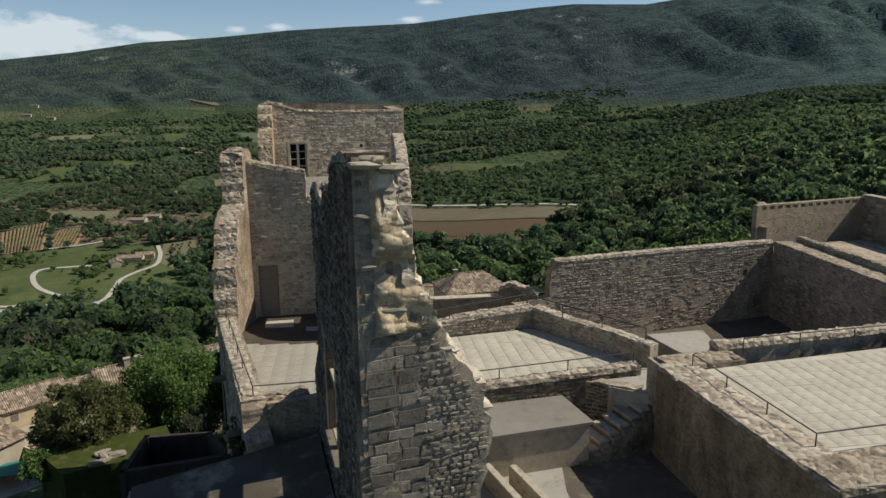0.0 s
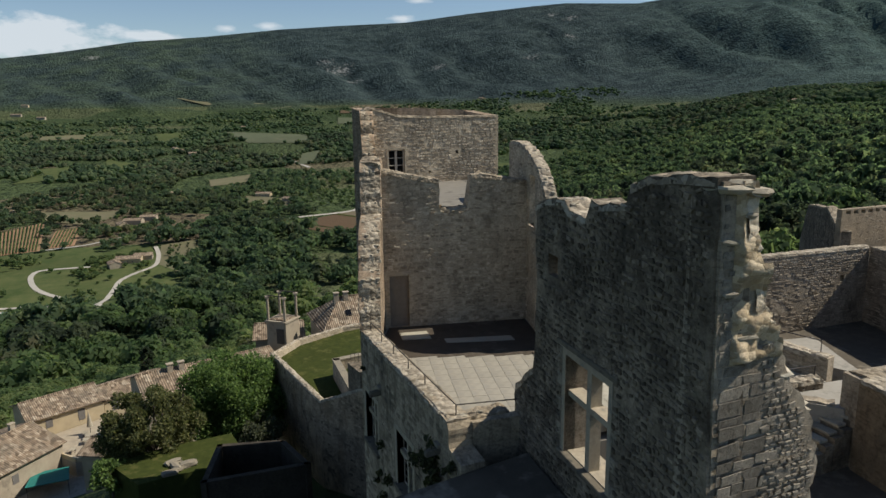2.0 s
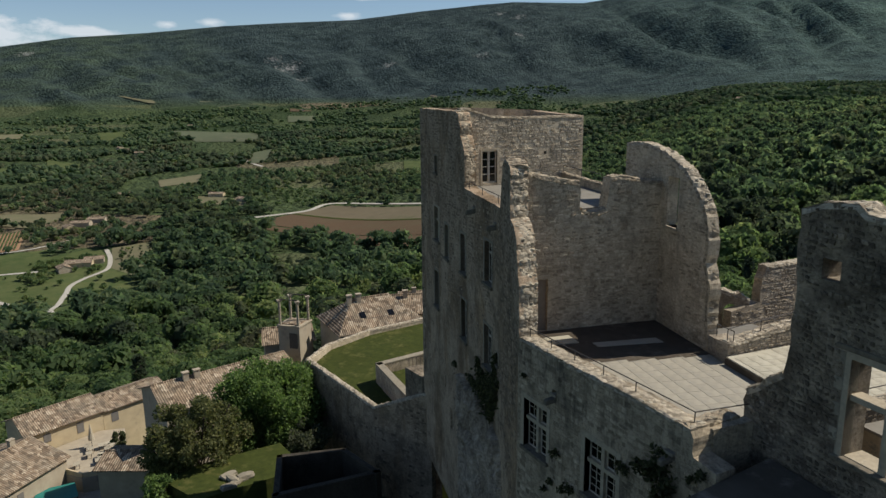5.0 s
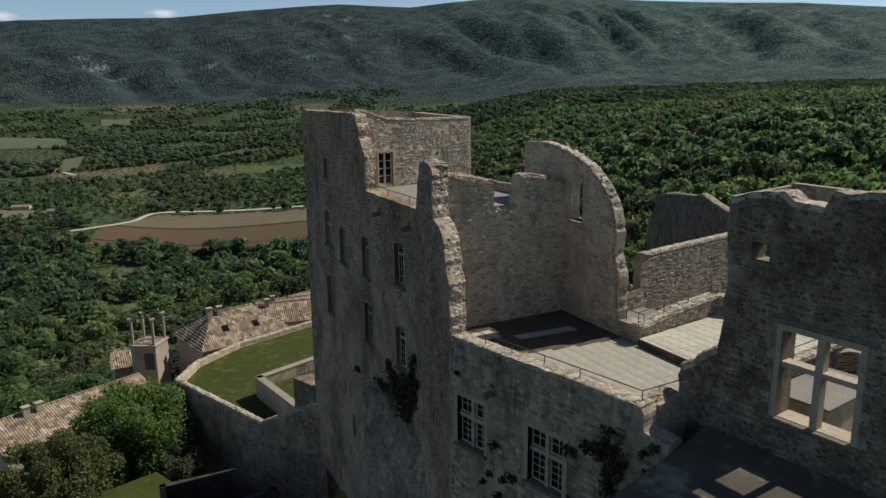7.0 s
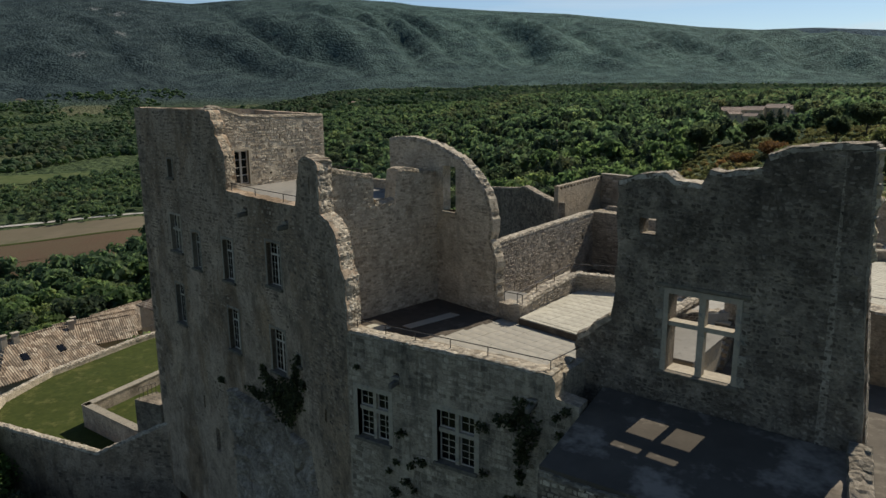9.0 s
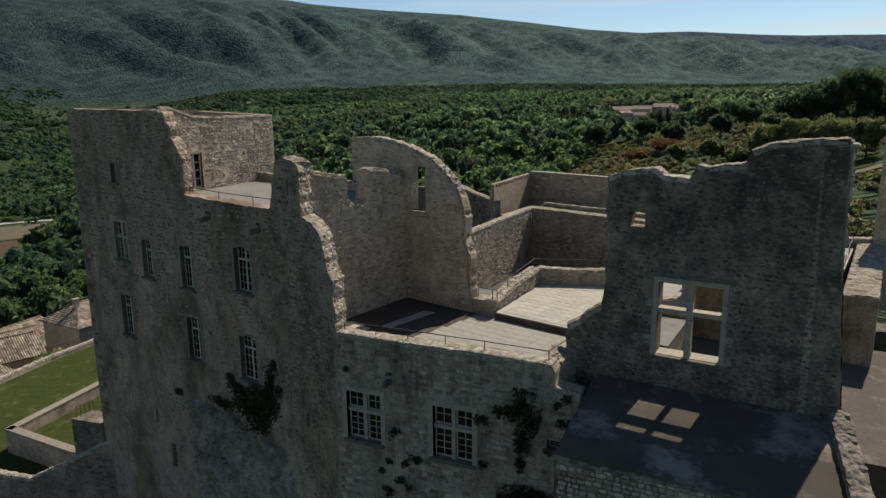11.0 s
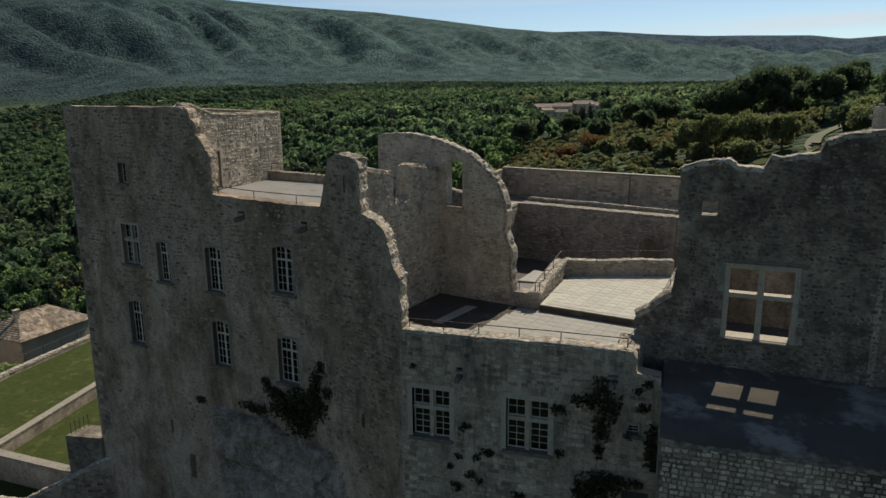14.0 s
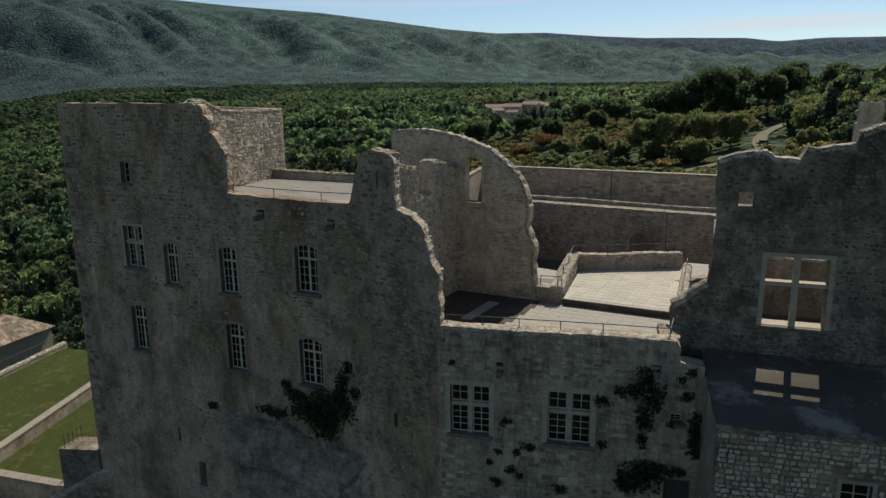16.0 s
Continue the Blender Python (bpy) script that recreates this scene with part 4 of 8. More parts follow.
lower_poly = [(0.0, 0.9), (11.2, 0.9), (11.9, 4.6), (12.0, 6.8), (5.65, 8.42), (-1.2, 10.4), (-2.95, 2.4), (-1.0, 1.4)]
tiled("terrace_lower", lower_poly, LOW_Z, "pale slab terrace open to the facade edge", 0.66, (4.4, 8.1), skin=M_SLAB)
# the dark strip by the high walls, its edge stepped along the slabs
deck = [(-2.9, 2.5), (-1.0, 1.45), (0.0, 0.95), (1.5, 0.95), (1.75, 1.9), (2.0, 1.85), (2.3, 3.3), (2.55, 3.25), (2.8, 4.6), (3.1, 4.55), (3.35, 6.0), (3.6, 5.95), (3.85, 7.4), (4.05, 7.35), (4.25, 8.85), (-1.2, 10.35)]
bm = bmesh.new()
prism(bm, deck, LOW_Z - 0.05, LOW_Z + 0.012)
structure("terrace_dark_strip", bm, M_STRIP, "dark strip of the terrace below the walls", "terrace")
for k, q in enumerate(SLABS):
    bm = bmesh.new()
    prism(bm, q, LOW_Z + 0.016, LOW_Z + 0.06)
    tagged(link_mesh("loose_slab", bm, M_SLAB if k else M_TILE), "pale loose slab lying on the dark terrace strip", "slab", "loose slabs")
upper_poly = [(5.65, 8.42), (11.75, 6.85), (13.25, 17.3), (6.3, 15.4)]
tiled("terrace_upper", upper_poly, UP_Z, "pale slab terrace one step above the lower one", 0.62, (6.3, 8.85), thick=1.0)

# thin dark strip on the step face, painted as its shade
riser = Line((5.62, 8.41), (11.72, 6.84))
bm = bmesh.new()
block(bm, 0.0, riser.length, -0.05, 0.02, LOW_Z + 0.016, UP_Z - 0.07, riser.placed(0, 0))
structure("terrace_riser", bm, M_STRIP, "dark strip painted as shade on the terrace step", "riser")
par_side = Line((5.55, 8.6), (6.2, 15.4))
bm = wall_mesh(par_side, [(6.83, -2), *rag([(0, -0.1), (1.0, -0.05), (4.0, 0.3), (6.83, 0.42)], 0.35, 0.06, 28)[::-1], (0, -2)], [], 0.75)
wall_par_side = structure("wall_par_side", bm, M_FIELD, "low rubble parapet beside the upper terrace")
coping(wall_par_side, [par_side.at(u, z - 0.03, 0) for u, z in ((0.1, -0.1), (1.0, -0.05), (4.0, 0.3), (6.8, 0.42))], -par_side.n, 0.7, M_COPE, 0.36, 0.14, 29, 2)
bm = bmesh.new()
prism(bm, [(3.95, 9.0), (5.5, 8.6), (5.6, 9.6), (4.2, 10.0)], -2, -0.2)
structure("wall_par_stub", bm, M_FIELD, "low rubble wall stub by the gable wall")
par_back = Line((6.1, 15.35), (13.2, 17.35))
bm = wall_mesh(par_back, [(7.37, -2), *rag([(0, 0.42), (2.5, 0.28), (5.0, 0.38), (7.37, 0.3)], 0.35, 0.06, 30)[::-1], (0, -2)], [], 0.6)
wall_par_back = structure("wall_par_back", bm, M_FIELD, "low rubble parapet behind the upper terrace")
coping(wall_par_back, [par_back.at(u, z - 0.03, 0) for u, z in ((0.1, 0.42), (2.5, 0.28), (5.0, 0.38), (7.3, 0.3))], -par_back.n, 0.58, M_COPE, 0.4, 0.14, 31, 2)
bm = wall_mesh(Line((12.35, 6.75), (13.72, 16.5)), [(9.84, -3.2), *rag([(0, -0.5), (4.0, -0.42), (9.84, -0.3)], 0.35, 0.06, 32)[::-1], (0, -3.2)], [], 0.55)
wall_par_east = structure("wall_par_east", bm, M_DARK, "low crumbling rubble parapet beside the terrace")
coping(wall_par_east, [(11.85, 7.0, -0.48), (13.15, 16.4, -0.3)], (1, 0), 0.55, M_COPE, 0.4, 0.16, 33, 2)

railing([(0.4, 0.45, 0.0), (4.0, 0.45, 0.0), (8.0, 0.45, 0.0), (11.05, 0.5, -0.05), (11.5, 3.2, -0.1)], 0.5, 2.1)
railing([par_side.at(0.2, -0.05, -0.3), par_side.at(6.6, 0.45, -0.3), par_back.at(6.9, 0.35, -0.3)], 0.6, 2.3)
railing([(4.2, 9.3, -0.15), (5.5, 9.0, -0.1)], 0.55, 1.3)
railing([(12.1, 7.2, -0.45), (13.4, 16.3, -0.3)], 0.55, 3.0)

bm = bmesh.new()
prism(bm, [(13.3, 17.2), (12.9, 14.9), (14.2, 14.5), (15.5, 15.5), (15.9, 18.6), (13.5, 19.0)], -4.6, -0.72)
structure("landing", bm, M_SCREED, "worn landing at the head of the steps", "landing")

# ---- broken wall with the empty cross window ----
ruin = Line((12.9, 2.72), (21.95, 1.75))
top_r = rag([(-1.72, -1.1), (-1.76, 0.5), (-1.6, 1.0), (-1.1, 1.29), (-0.71, 1.68), (-0.07, 2.18), (0.05, 3.0), (0.1, 5.69), (-0.02, 8.06)], 0.3, 0.07, 34)[:-1] + rag([(0.0, 8.06), (0.88, 8.37), (2.06, 8.51), (2.43, 8.23), (3.47, 8.14), (3.76, 8.75), (4.21, 8.65), (5.59, 8.88), (5.76, 9.34), (6.45, 9.63), (7.63, 9.81), (9.09, 9.89)], 0.3, 0.05, 35)
end_r = rag([(9.09, 9.89), (9.25, 5.0), (9.7, 0.0), (9.85, -2.0)], 0.4, 0.03, 36)[1:]
ru = [rect(1.02, 1.72, 5.9, 6.6), rect(2.45, 5.12, 0.22, 3.6)]
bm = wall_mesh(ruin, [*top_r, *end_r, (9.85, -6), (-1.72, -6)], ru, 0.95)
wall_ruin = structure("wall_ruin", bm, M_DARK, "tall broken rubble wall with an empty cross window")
coping(wall_ruin, [ruin.at(u, z - 0.06, 0) for u, z in ((0.05, 8.06), (0.88, 8.37), (2.06, 8.51), (2.43, 8.23), (3.47, 8.14))], -ruin.n, 0.9, M_COPE, 0.42, 0.14, 37, 2)
coping(wall_ruin, [ruin.at(u, z - 0.06, 0) for u, z in ((3.76, 8.72), (4.21, 8.65), (5.59, 8.86))], -ruin.n, 0.9, M_COPE, 0.42, 0.14, 38, 2)
coping(wall_ruin, [ruin.at(u, z - 0.06, 0) for u, z in ((5.8, 9.34), (6.45, 9.63), (7.63, 9.81), (9.0, 9.89))], -ruin.n, 0.9, M_STONE, 0.42, 0.16, 39, 2)
coping(wall_ruin, [ruin.at(u, z - 0.02, 0) for u, z in ((-1.66, 0.9), (-1.1, 1.29), (-0.71, 1.68), (-0.1, 2.16))], -ruin.n, 0.9, M_STONE, 0.35, 0.2, 40, 2)
cross = new("window_ruin")
cross.matrix_basis = ruin.placed(2.45, 0.22)
tagged(cross, "empty stone-cross window open to the sky", "window", kind="structure")
bm = bmesh.new()
block(bm, 1.2, 1.46, 0.12, 0.5, 0, 3.38)
part("mullion", bm, M_DRESSED, cross, "pale stone mullion")
for a, b in ((0.0, 1.198), (1.462, 2.67)):
    bm = bmesh.new()
    block(bm, a, b, 0.12, 0.62, 1.98, 2.18)
    part("transom", bm, M_DRESSED, cross, "pale stone transom")
bm = bmesh.new()
block(bm, 0.0, 2.67, 0.14, 0.98, -0.1, 0.05)
part("window_sill", bm, M_DRESSED, cross, "pale worn stone sill")
bm = bmesh.new()
block(bm, -0.34, 3.0, -0.14, 0.138, -0.13, 0.03)
bmesh.ops.bevel(bm, geom=bm.edges[:], offset=0.03, segments=1, affect="EDGES")
part("sill_lip", bm, M_SILL, cross, "dark weathered sill edge")
bm = bmesh.new()
block(bm, -0.55, 3.2, -0.09, 0.3, 3.63, 3.8)
bmesh.ops.bevel(bm, geom=bm.edges[:], offset=0.03, segments=1, affect="EDGES")
part("drip_mould", bm, M_SILL, cross, "dark weathered drip moulding")
for side in (-1, 1):
    for k in range(8):
        bm = bmesh.new()
        w = (0.24, 0.52)[(k + (side > 0)) % 2] + 0.05 * math.sin(k * 3.1)
        a, b = (-w, -0.202) if side < 0 else (2.872, 2.67 + w)
        block(bm, a, b, -0.03 + 0.008 * math.sin(k * 2.1 + side), 0.2, 0.04 + 0.44 * k, 0.47 + 0.44 * k)
        bmesh.ops.bevel(bm, geom=bm.edges[:], offset=0.015, segments=1, affect="EDGES")
        part("quoin", bm, M_STONE, cross)
bm = bmesh.new()
for a, b, c, d in ((-0.2, 0.0, 0.02, 3.6), (2.67, 2.87, 0.02, 3.6), (0.0, 2.67, 3.382, 3.6)):
    block(bm, a, b, -0.012, 0.4, c, d)
part("surround", bm, M_DRESSED, cross, "pale dressed stone surround")
# the torn return wall at its far end, in profile
stub = Line((22.1, 1.72), (22.1, 5.3))
prof = rag([(1.0, 9.75), (1.1, 8.6), (1.4, 7.7), (1.5, 7.0), (1.85, 6.3), (2.2, 5.4), (2.75, 4.75), (3.2, 3.9), (3.35, 2.6), (3.0, 1.5), (3.2, -0.5), (3.6, -3.0)], 0.22, 0.1, 42)


def stub_lean(u, z):
    return float(np.interp(z, (-2.0, 0.0, 5.0, 9.9), (0.66, 0.5, 0.08, -0.08)))


bm = wall_mesh(stub, [(0.08, -6), (3.6, -6), *prof[::-1], (0.12, 9.8), (0.1, 5.0)], [], 1.0, stub_lean)
wall_stub = structure("wall_stub", bm, M_FIELD, "torn stub of a rubble return wall")
coping(wall_stub, [stub.at(u - 0.1, z, 0.02) for u, z in prof[1:-1]], -stub.n, 1.0, M_PALE, 0.9, 0.3, 43, 1)

# low wing in front of the broken wall
def wing_z(x, y):
    return -1.15 + 0.14 * min(0.0, y - 2.0) * 0.9


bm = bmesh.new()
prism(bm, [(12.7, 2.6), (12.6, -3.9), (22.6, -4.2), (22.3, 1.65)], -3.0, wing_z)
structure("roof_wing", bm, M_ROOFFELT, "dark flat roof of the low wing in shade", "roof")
wing_f = Line((12.6, -4.0), (22.7, -4.3))
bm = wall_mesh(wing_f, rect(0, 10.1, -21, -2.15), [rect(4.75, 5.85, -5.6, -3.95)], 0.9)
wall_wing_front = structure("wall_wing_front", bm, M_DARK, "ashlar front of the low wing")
window(wing_f, 4.75, 5.85, -5.6, -3.95, "light", "small window with white bars in the low wing", True, 0.16)
coping(wall_wing_front, [(12.7, -4.0, -2.12), (22.6, -4.3, -2.12)], (0, 1), 0.6, M_DARKSTONE, 0.5, 0.1, 46, 1)
wing_w = Line((12.6, -0.02), (12.6, -4.0))
bm = wall_mesh(wing_w, [(0.0, -21), (3.98, -21), (3.98, -2.05), (0.0, -1.55)], [], 0.6)
bmesh.ops.reverse_faces(bm, faces=bm.faces)
wall_wing_west = structure("wall_wing_west", bm, M_EAST, "side wall of the low wing")
bm = bmesh.new()
prism(bm, [(22.2, 1.6), (22.9, 1.6), (23.3, -4.4), (22.6, -4.4)], -21, lambda x, y: -0.7 + 0.16 * (y - 1.6))
wall_wing_east = structure("wall_wing_east", bm, M_FIELD, "sunlit broken parapet of the low wing")
coping(wall_wing_east, [(22.2, 1.5, -0.72), (22.6, -4.3, -1.66)], (1, 0), 0.7, M_DARKSTONE, 0.42, 0.2, 47, 2)
# another added core, unseen, against light leaking into the wing
core = bmesh.new()
prism(core, [(13.6, 1.5), (13.6, -1.5), (22.0, -1.5), (22.0, 1.2)], -21, -3.2)
structure("wall_core_wing", core, M_VOID, "added solid core keeping light out of the low wing")

# ---- right-hand court with the raised slab terrace ----
court_poly = [(16.6, 16.6), (23.35, 15.35), (25.7, 29.2), (18.0, 27.1)]
tiled("terrace_court", court_poly, CT_Z, "large pale slab terrace above the court", 0.56, (17.2, 16.6), 300)
cw = Line((16.1, 15.35), (25.3, 13.75))
bm = wall_mesh(cw, [(9.34, -6), *rag([(0, 0.8), (4, 0.8), (9.34, 0.8)], 0.4, 0.05, 48)[::-1], (0, -6)], [], 1.5)
wall_court = structure("wall_court", bm, M_COURT, "tan rendered court wall under the slab terrace")
coping(wall_court, [(16.1, 15.36, 0.78), (20.5, 14.6, 0.78), (25.3, 13.77, 0.8)], (0.17, 0.98), 1.5, M_COPE, 0.42, 0.09, 49, 4)
cw2 = Line((25.3, 13.75), (27.7, 29.6))
bm = wall_mesh(cw2, [(cw2.length, -6), *rag([(0, 0.8), (cw2.length, 0.8)], 0.4, 0.05, 50)[::-1], (0, -6)], [], 1.7)
wall_court_end = structure("wall_court_end", bm, M_COURT, "rough court wall under the slab terrace")
coping(wall_court_end, [cw2.at(0.1, 0.8), cw2.at(cw2.length, 0.8)], -cw2.n, 1.7, M_STONE, 0.4, 0.14, 51, 4)
cw3 = Line((15.9, 18.6), (17.2, 27.6))
bm = wall_mesh(cw3, [(9.1, -6), (9.1, 1.0), (0, 1.0), (0, -6)], [], 0.6)
bmesh.ops.reverse_faces(bm, faces=bm.faces)
wall_court_west = structure("wall_court_west", bm, M_FIELD, "low rubble parapet round the slab terrace")
coping(wall_court_west, [(15.9, 18.6, 1.0), (17.2, 27.6, 1.0)], (-1, 0.14), 0.6, M_COPE, 0.42, 0.16, 52, 2)
bm = bmesh.new()
prism(bm, [(15.2, 15.6), (16.4, 15.4), (17.0, 19.0), (15.6, 19.2)], -6, 0.75)
wall_court_corner = structure("wall_court_corner", bm, M_FIELD, "rubble corner block of the court")
coping(wall_court_corner, [(15.3, 15.8, 0.75), (15.7, 19.0, 0.75)], (1, -0.15), 1.2, M_STONE, 0.42, 0.16, 53, 3)
bm = wall_mesh(Line((17.4, 27.3), (27.6, 30.1)), rect(0, 10.57, -6, 1.15), [], 0.7)
wall_court_back = structure("wall_court_back", bm, M_FIELD, "long low rubble parapet behind the slab terrace")
coping(wall_court_back, [(17.5, 27.4, 1.12), (27.4, 30.1, 1.12)], (-0.26, 0.96), 0.7, M_COPE, 0.45, 0.16, 54, 2)
railing([(16.7, 16.55, 0.75), (23.3, 15.3, 0.75), (25.5, 28.6, 0.75)], 0.5, 2.5)
railing([(16.6, 19.2, 0.95), (17.9, 27.0, 0.95), (25.6, 29.2, 1.1)], 0.55, 3.0)

# dark floor and pale paving: the edge of the court's shadow is painted in
bm = bmesh.new()
prism(bm, [(12.0, 2.9), (40.0, 1.0), (40.0, 17.0), (13.5, 16.5)], -6.0, -3.0)
structure("court_floor", bm, M_EARTH, "bare court floor, coloured dark for the court's shadow", "court")
bm = bmesh.new()
prism(bm, [(12.3, 6.9), (19.0, 6.2), (19.0, 10.1), (17.1, 10.7), (15.9, 11.3), (12.9, 12.6)], -3.1, -2.985)
structure("court_paving", bm, M_CONCRETE, "paved strip beside the concrete block, coloured pale as sunlit", "paving")
box_ob = holder("concrete_block", (14.2, 10.4, -3.0), "low flat-topped concrete block in the court", "outbuilding")
bm = bmesh.new()
prism(bm, [(12.5, 8.2), (15.25, 7.95), (15.75, 12.55), (12.95, 12.75)], -3.0, -1.32)
wpart("block_body", bm, M_DRESSED, box_ob)
bm = bmesh.new()
prism(bm, [(12.4, 8.1), (15.35, 7.83), (15.87, 12.66), (12.85, 12.87)], -1.318, -1.2)
wpart("block_cap", bm, M_GREYDECK, box_ob)
bm = wall_mesh(Line((12.6, 13.3), (15.2, 15.4)), [(3.3, -3), *rag([(0, -0.75), (3.3, -0.6)], 0.3, 0.06, 55)[::-1], (0, -3)], [], 0.5)
structure("wall_stair", bm, M_FIELD, "rubble retaining wall beside the steps")
stairs = holder("stone_steps", (15.5, 13.5, -3.0), "short flight of worn pale stone steps", "stairs")
for k in range(8):
    bm = bmesh.new()
    y0 = 15.45 - 0.48 * k
    wob_x = 0.05 * math.sin(k * 2.3)
    block(bm, 14.42 + wob_x, 15.7, y0, y0 + 0.5, -1.1 - 0.25 * k, -0.97 - 0.25 * k)
    bmesh.ops.bevel(bm, geom=bm.edges[:], offset=0.03, segments=1, affect="EDGES")
    wpart("step", bm, M_COPE, stairs)
    base = bmesh.new()
    block(base, 14.48, 15.95, y0 + 0.05, y0 + 0.5, -3.0, -1.102 - 0.25 * k)
    wpart("stair_base", base, M_DARK, stairs, "dark rubble base under the step")
bm = bmesh.new()
block(bm, 15.45, 18.6, 8.1, 8.4, -3.0, -2.2)
bmesh.ops.bevel(bm, geom=bm.edges[:], offset=0.03, segments=1, affect="EDGES")
tagged(link_mesh("kerb_wall", bm, M_COPE), "low pale kerb wall standing in the court", "kerb wall", "kerb walls")
bm = bmesh.new()
block(bm, 15.9, 18.6, 8.95, 9.25, -3.0, -2.2)
bmesh.ops.bevel(bm, geom=bm.edges[:], offset=0.03, segments=1, affect="EDGES")
tagged(link_mesh("kerb_wall", bm, M_COPE), "low pale kerb wall standing in the court", "kerb wall", "kerb walls")

# ---- outer court walls ----
bm = bmesh.new()
prism(bm, [(-6.0, 20.0), (-4.4, 12.4), (4.0, 9.8), (7.0, 12.0), (12.5, 16.0), (17.0, 19.0), (18.0, 27.5), (34, 32), (22, 33.6), (-2.6, 42.0)], -9, -5.9)
structure("court_floor_outer", bm, M_EARTH, "bare earth floor of the outer court", "court")
bm = bmesh.new()
prism(bm, [(0.4, 27.5), (1.2, 31.6), (5.6, 29.4), (7.3, 28.6), (3.9, 27.2)], -5.898, -4.6)
structure("landing_outer", bm, M_CONCRETE, "pale raised slab in the outer court", "landing")
w3 = Line((-3.45, 19.5), (-2.5, 41.6))
bm = wall_mesh(w3, [(22.1, -9), *rag([(0, -2.6), (2.6, -2.3), (2.7, -0.6), (3.0, 0.25), (12.0, 0.25), (22.1, 0.15)], 0.45, 0.07, 56)[::-1], (0, -9)], [rect(19.3, 19.7, -2.4, -1.9)], 0.7)
wall_outer_west = structure("wall_outer_west", bm, M_FIELD, "long dry rubble court wall")
coping(wall_outer_west, [w3.at(u, z, 0) for u, z in ((3.0, 0.2), (12.0, 0.22), (22.0, 0.12))], -w3.n, 0.7, M_COPE, 0.6, 0.13, 57, 1)
low = Line((-6.3, 13.9), (-4.9, 19.3))
bm = wall_mesh(low, rect(0, low.length, -9, -2.42), [], 0.6)
wall_low_court = structure("wall_low_court", bm, M_GARDEN, "low ochre rendered court wall with a flat coping")
bm = bmesh.new()
block(bm, -0.05, low.length + 0.05, -0.08, 0.7, 0.002, 0.12, low.placed(0, -2.42))
part("coping", bm, M_COPE, wall_low_court, "flat pale stone coping")
bm = wall_mesh(Line((-5.0, 19.0), (-3.4, 21.2)), [(2.7, -9), *rag([(0, -1.7), (0.8, -1.35), (1.4, -1.75), (2.0, -1.5), (2.7, -2.2)], 0.25, 0.1, 66)[::-1], (0, -9)], [arched(1.0, 1.9, -3.6, -2.3, 0.35)], 0.7)
wall_low_ruin = structure("wall_low_ruin", bm, M_FIELD, "broken rubble stump with a small arched opening")
coping(wall_low_ruin, [(-5.0, 19.0, -1.7), (-4.5, 19.7, -1.4), (-4.0, 20.4, -1.7), (-3.4, 21.2, -2.1)], (-0.8, 0.6), 0.7, M_COPE, 0.3, 0.2, 67, 3)
w4 = Line((-2.5, 41.6), (22.0, 33.3))
bm = wall_mesh(w4, [(w4.length, -9), *rag([(0, 0.1), (w4.length, 0.05)], 0.5, 0.05, 58)[::-1], (0, -9)], [arched(13.5, 15.5, -4.6, -2.2, 0.6)], 2.1)
wall_outer_north = structure("wall_outer_north", bm, M_FIELD, "long dry rubble court wall with a blocked arch")
coping(wall_outer_north, [w4.at(u, z, 0) for u, z in ((0.2, 0.1), (w4.length, 0.05))], -w4.n, 2.1, M_STONE, 0.5, 0.1, 59, 4)
kerb = Line(w4.at(0.3, 0, -1.55).xy, w4.at(w4.length, 0, -1.55).xy)
bm = wall_mesh(kerb, [(kerb.length, -0.2), *rag([(0, 0.5), (8, 0.55), (16, 0.42), (kerb.length, 0.5)], 0.5, 0.09, 68)[::-1], (0, -0.2)], [], 0.45)
wall_outer_kerb = structure("wall_outer_kerb", bm, M_FIELD, "low broken kerb of rubble along the wall top")
coping(wall_outer_kerb, [kerb.at(u, z, 0) for u, z in ((0.1, 0.48), (8, 0.52), (16, 0.4), (kerb.length - 0.1, 0.48))], -kerb.n, 0.45, M_STONE, 0.45, 0.14, 69, 2)
bm = wall_mesh(Line(w4.at(16.4, 0, 0.22).xy, w4.at(17.0, 0, 0.22).xy), [(0.6, -6), *rag([(0.6, -0.1), (0.5, -1.2), (0.65, -2.4), (0.55, -3.6)], 0.3, 0.08, 70)[:1], (0.0, -0.1), (0, -6)], [], 0.2)
structure("wall_outer_buttress", bm, M_FIELD, "toothed stone edge standing out of the court wall")
bm = wall_mesh(Line(w4.at(13.45, 0, -0.2).xy, w4.at(15.55, 0, -0.2).xy), rect(0, 2.1, -4.6, -2.15), [], 0.3)
structure("wall_arch_infill", bm, M_COURT, "ochre infill of the blocked arch")
bm = bmesh.new()
prism(bm, [(-2.5, 43.0), (24.0, 34.6), (26.0, 46.0), (-6.0, 56.0), (-7.5, 46.0)], -9, -1.6)
structure("terrace_outer", bm, M_FIELD, "bare ledge between the outer walls", "terrace")
hw = Line((-7.9, 58.3), (24.0, 48.0))
bm = wall_mesh(hw, [(hw.length, -9), *rag([(0, 2.15), (hw.length, 1.9)], 0.7, 0.03, 60)[::-1], (0, -9)], [], 0.6)
structure("wall_garden_long", bm, M_GARDEN, "long smooth tan garden wall")
bm = bmesh.new()
block(bm, -0.08, 0.08, -0.1, 0.0, -5, 2.0, hw.placed(17.2, 0))
structure("trim_garden_wall", bm, M_DARKSTONE, "dark rain pipe on the garden wall", "pipe")
bm = bmesh.new()
block(bm, 0, hw.length, -0.12, 0.72, 2.16, 2.24, hw.placed(0, -0.06))
structure("trim_garden_coping", bm, M_COPE, "flat stone coping of the garden wall", "coping")
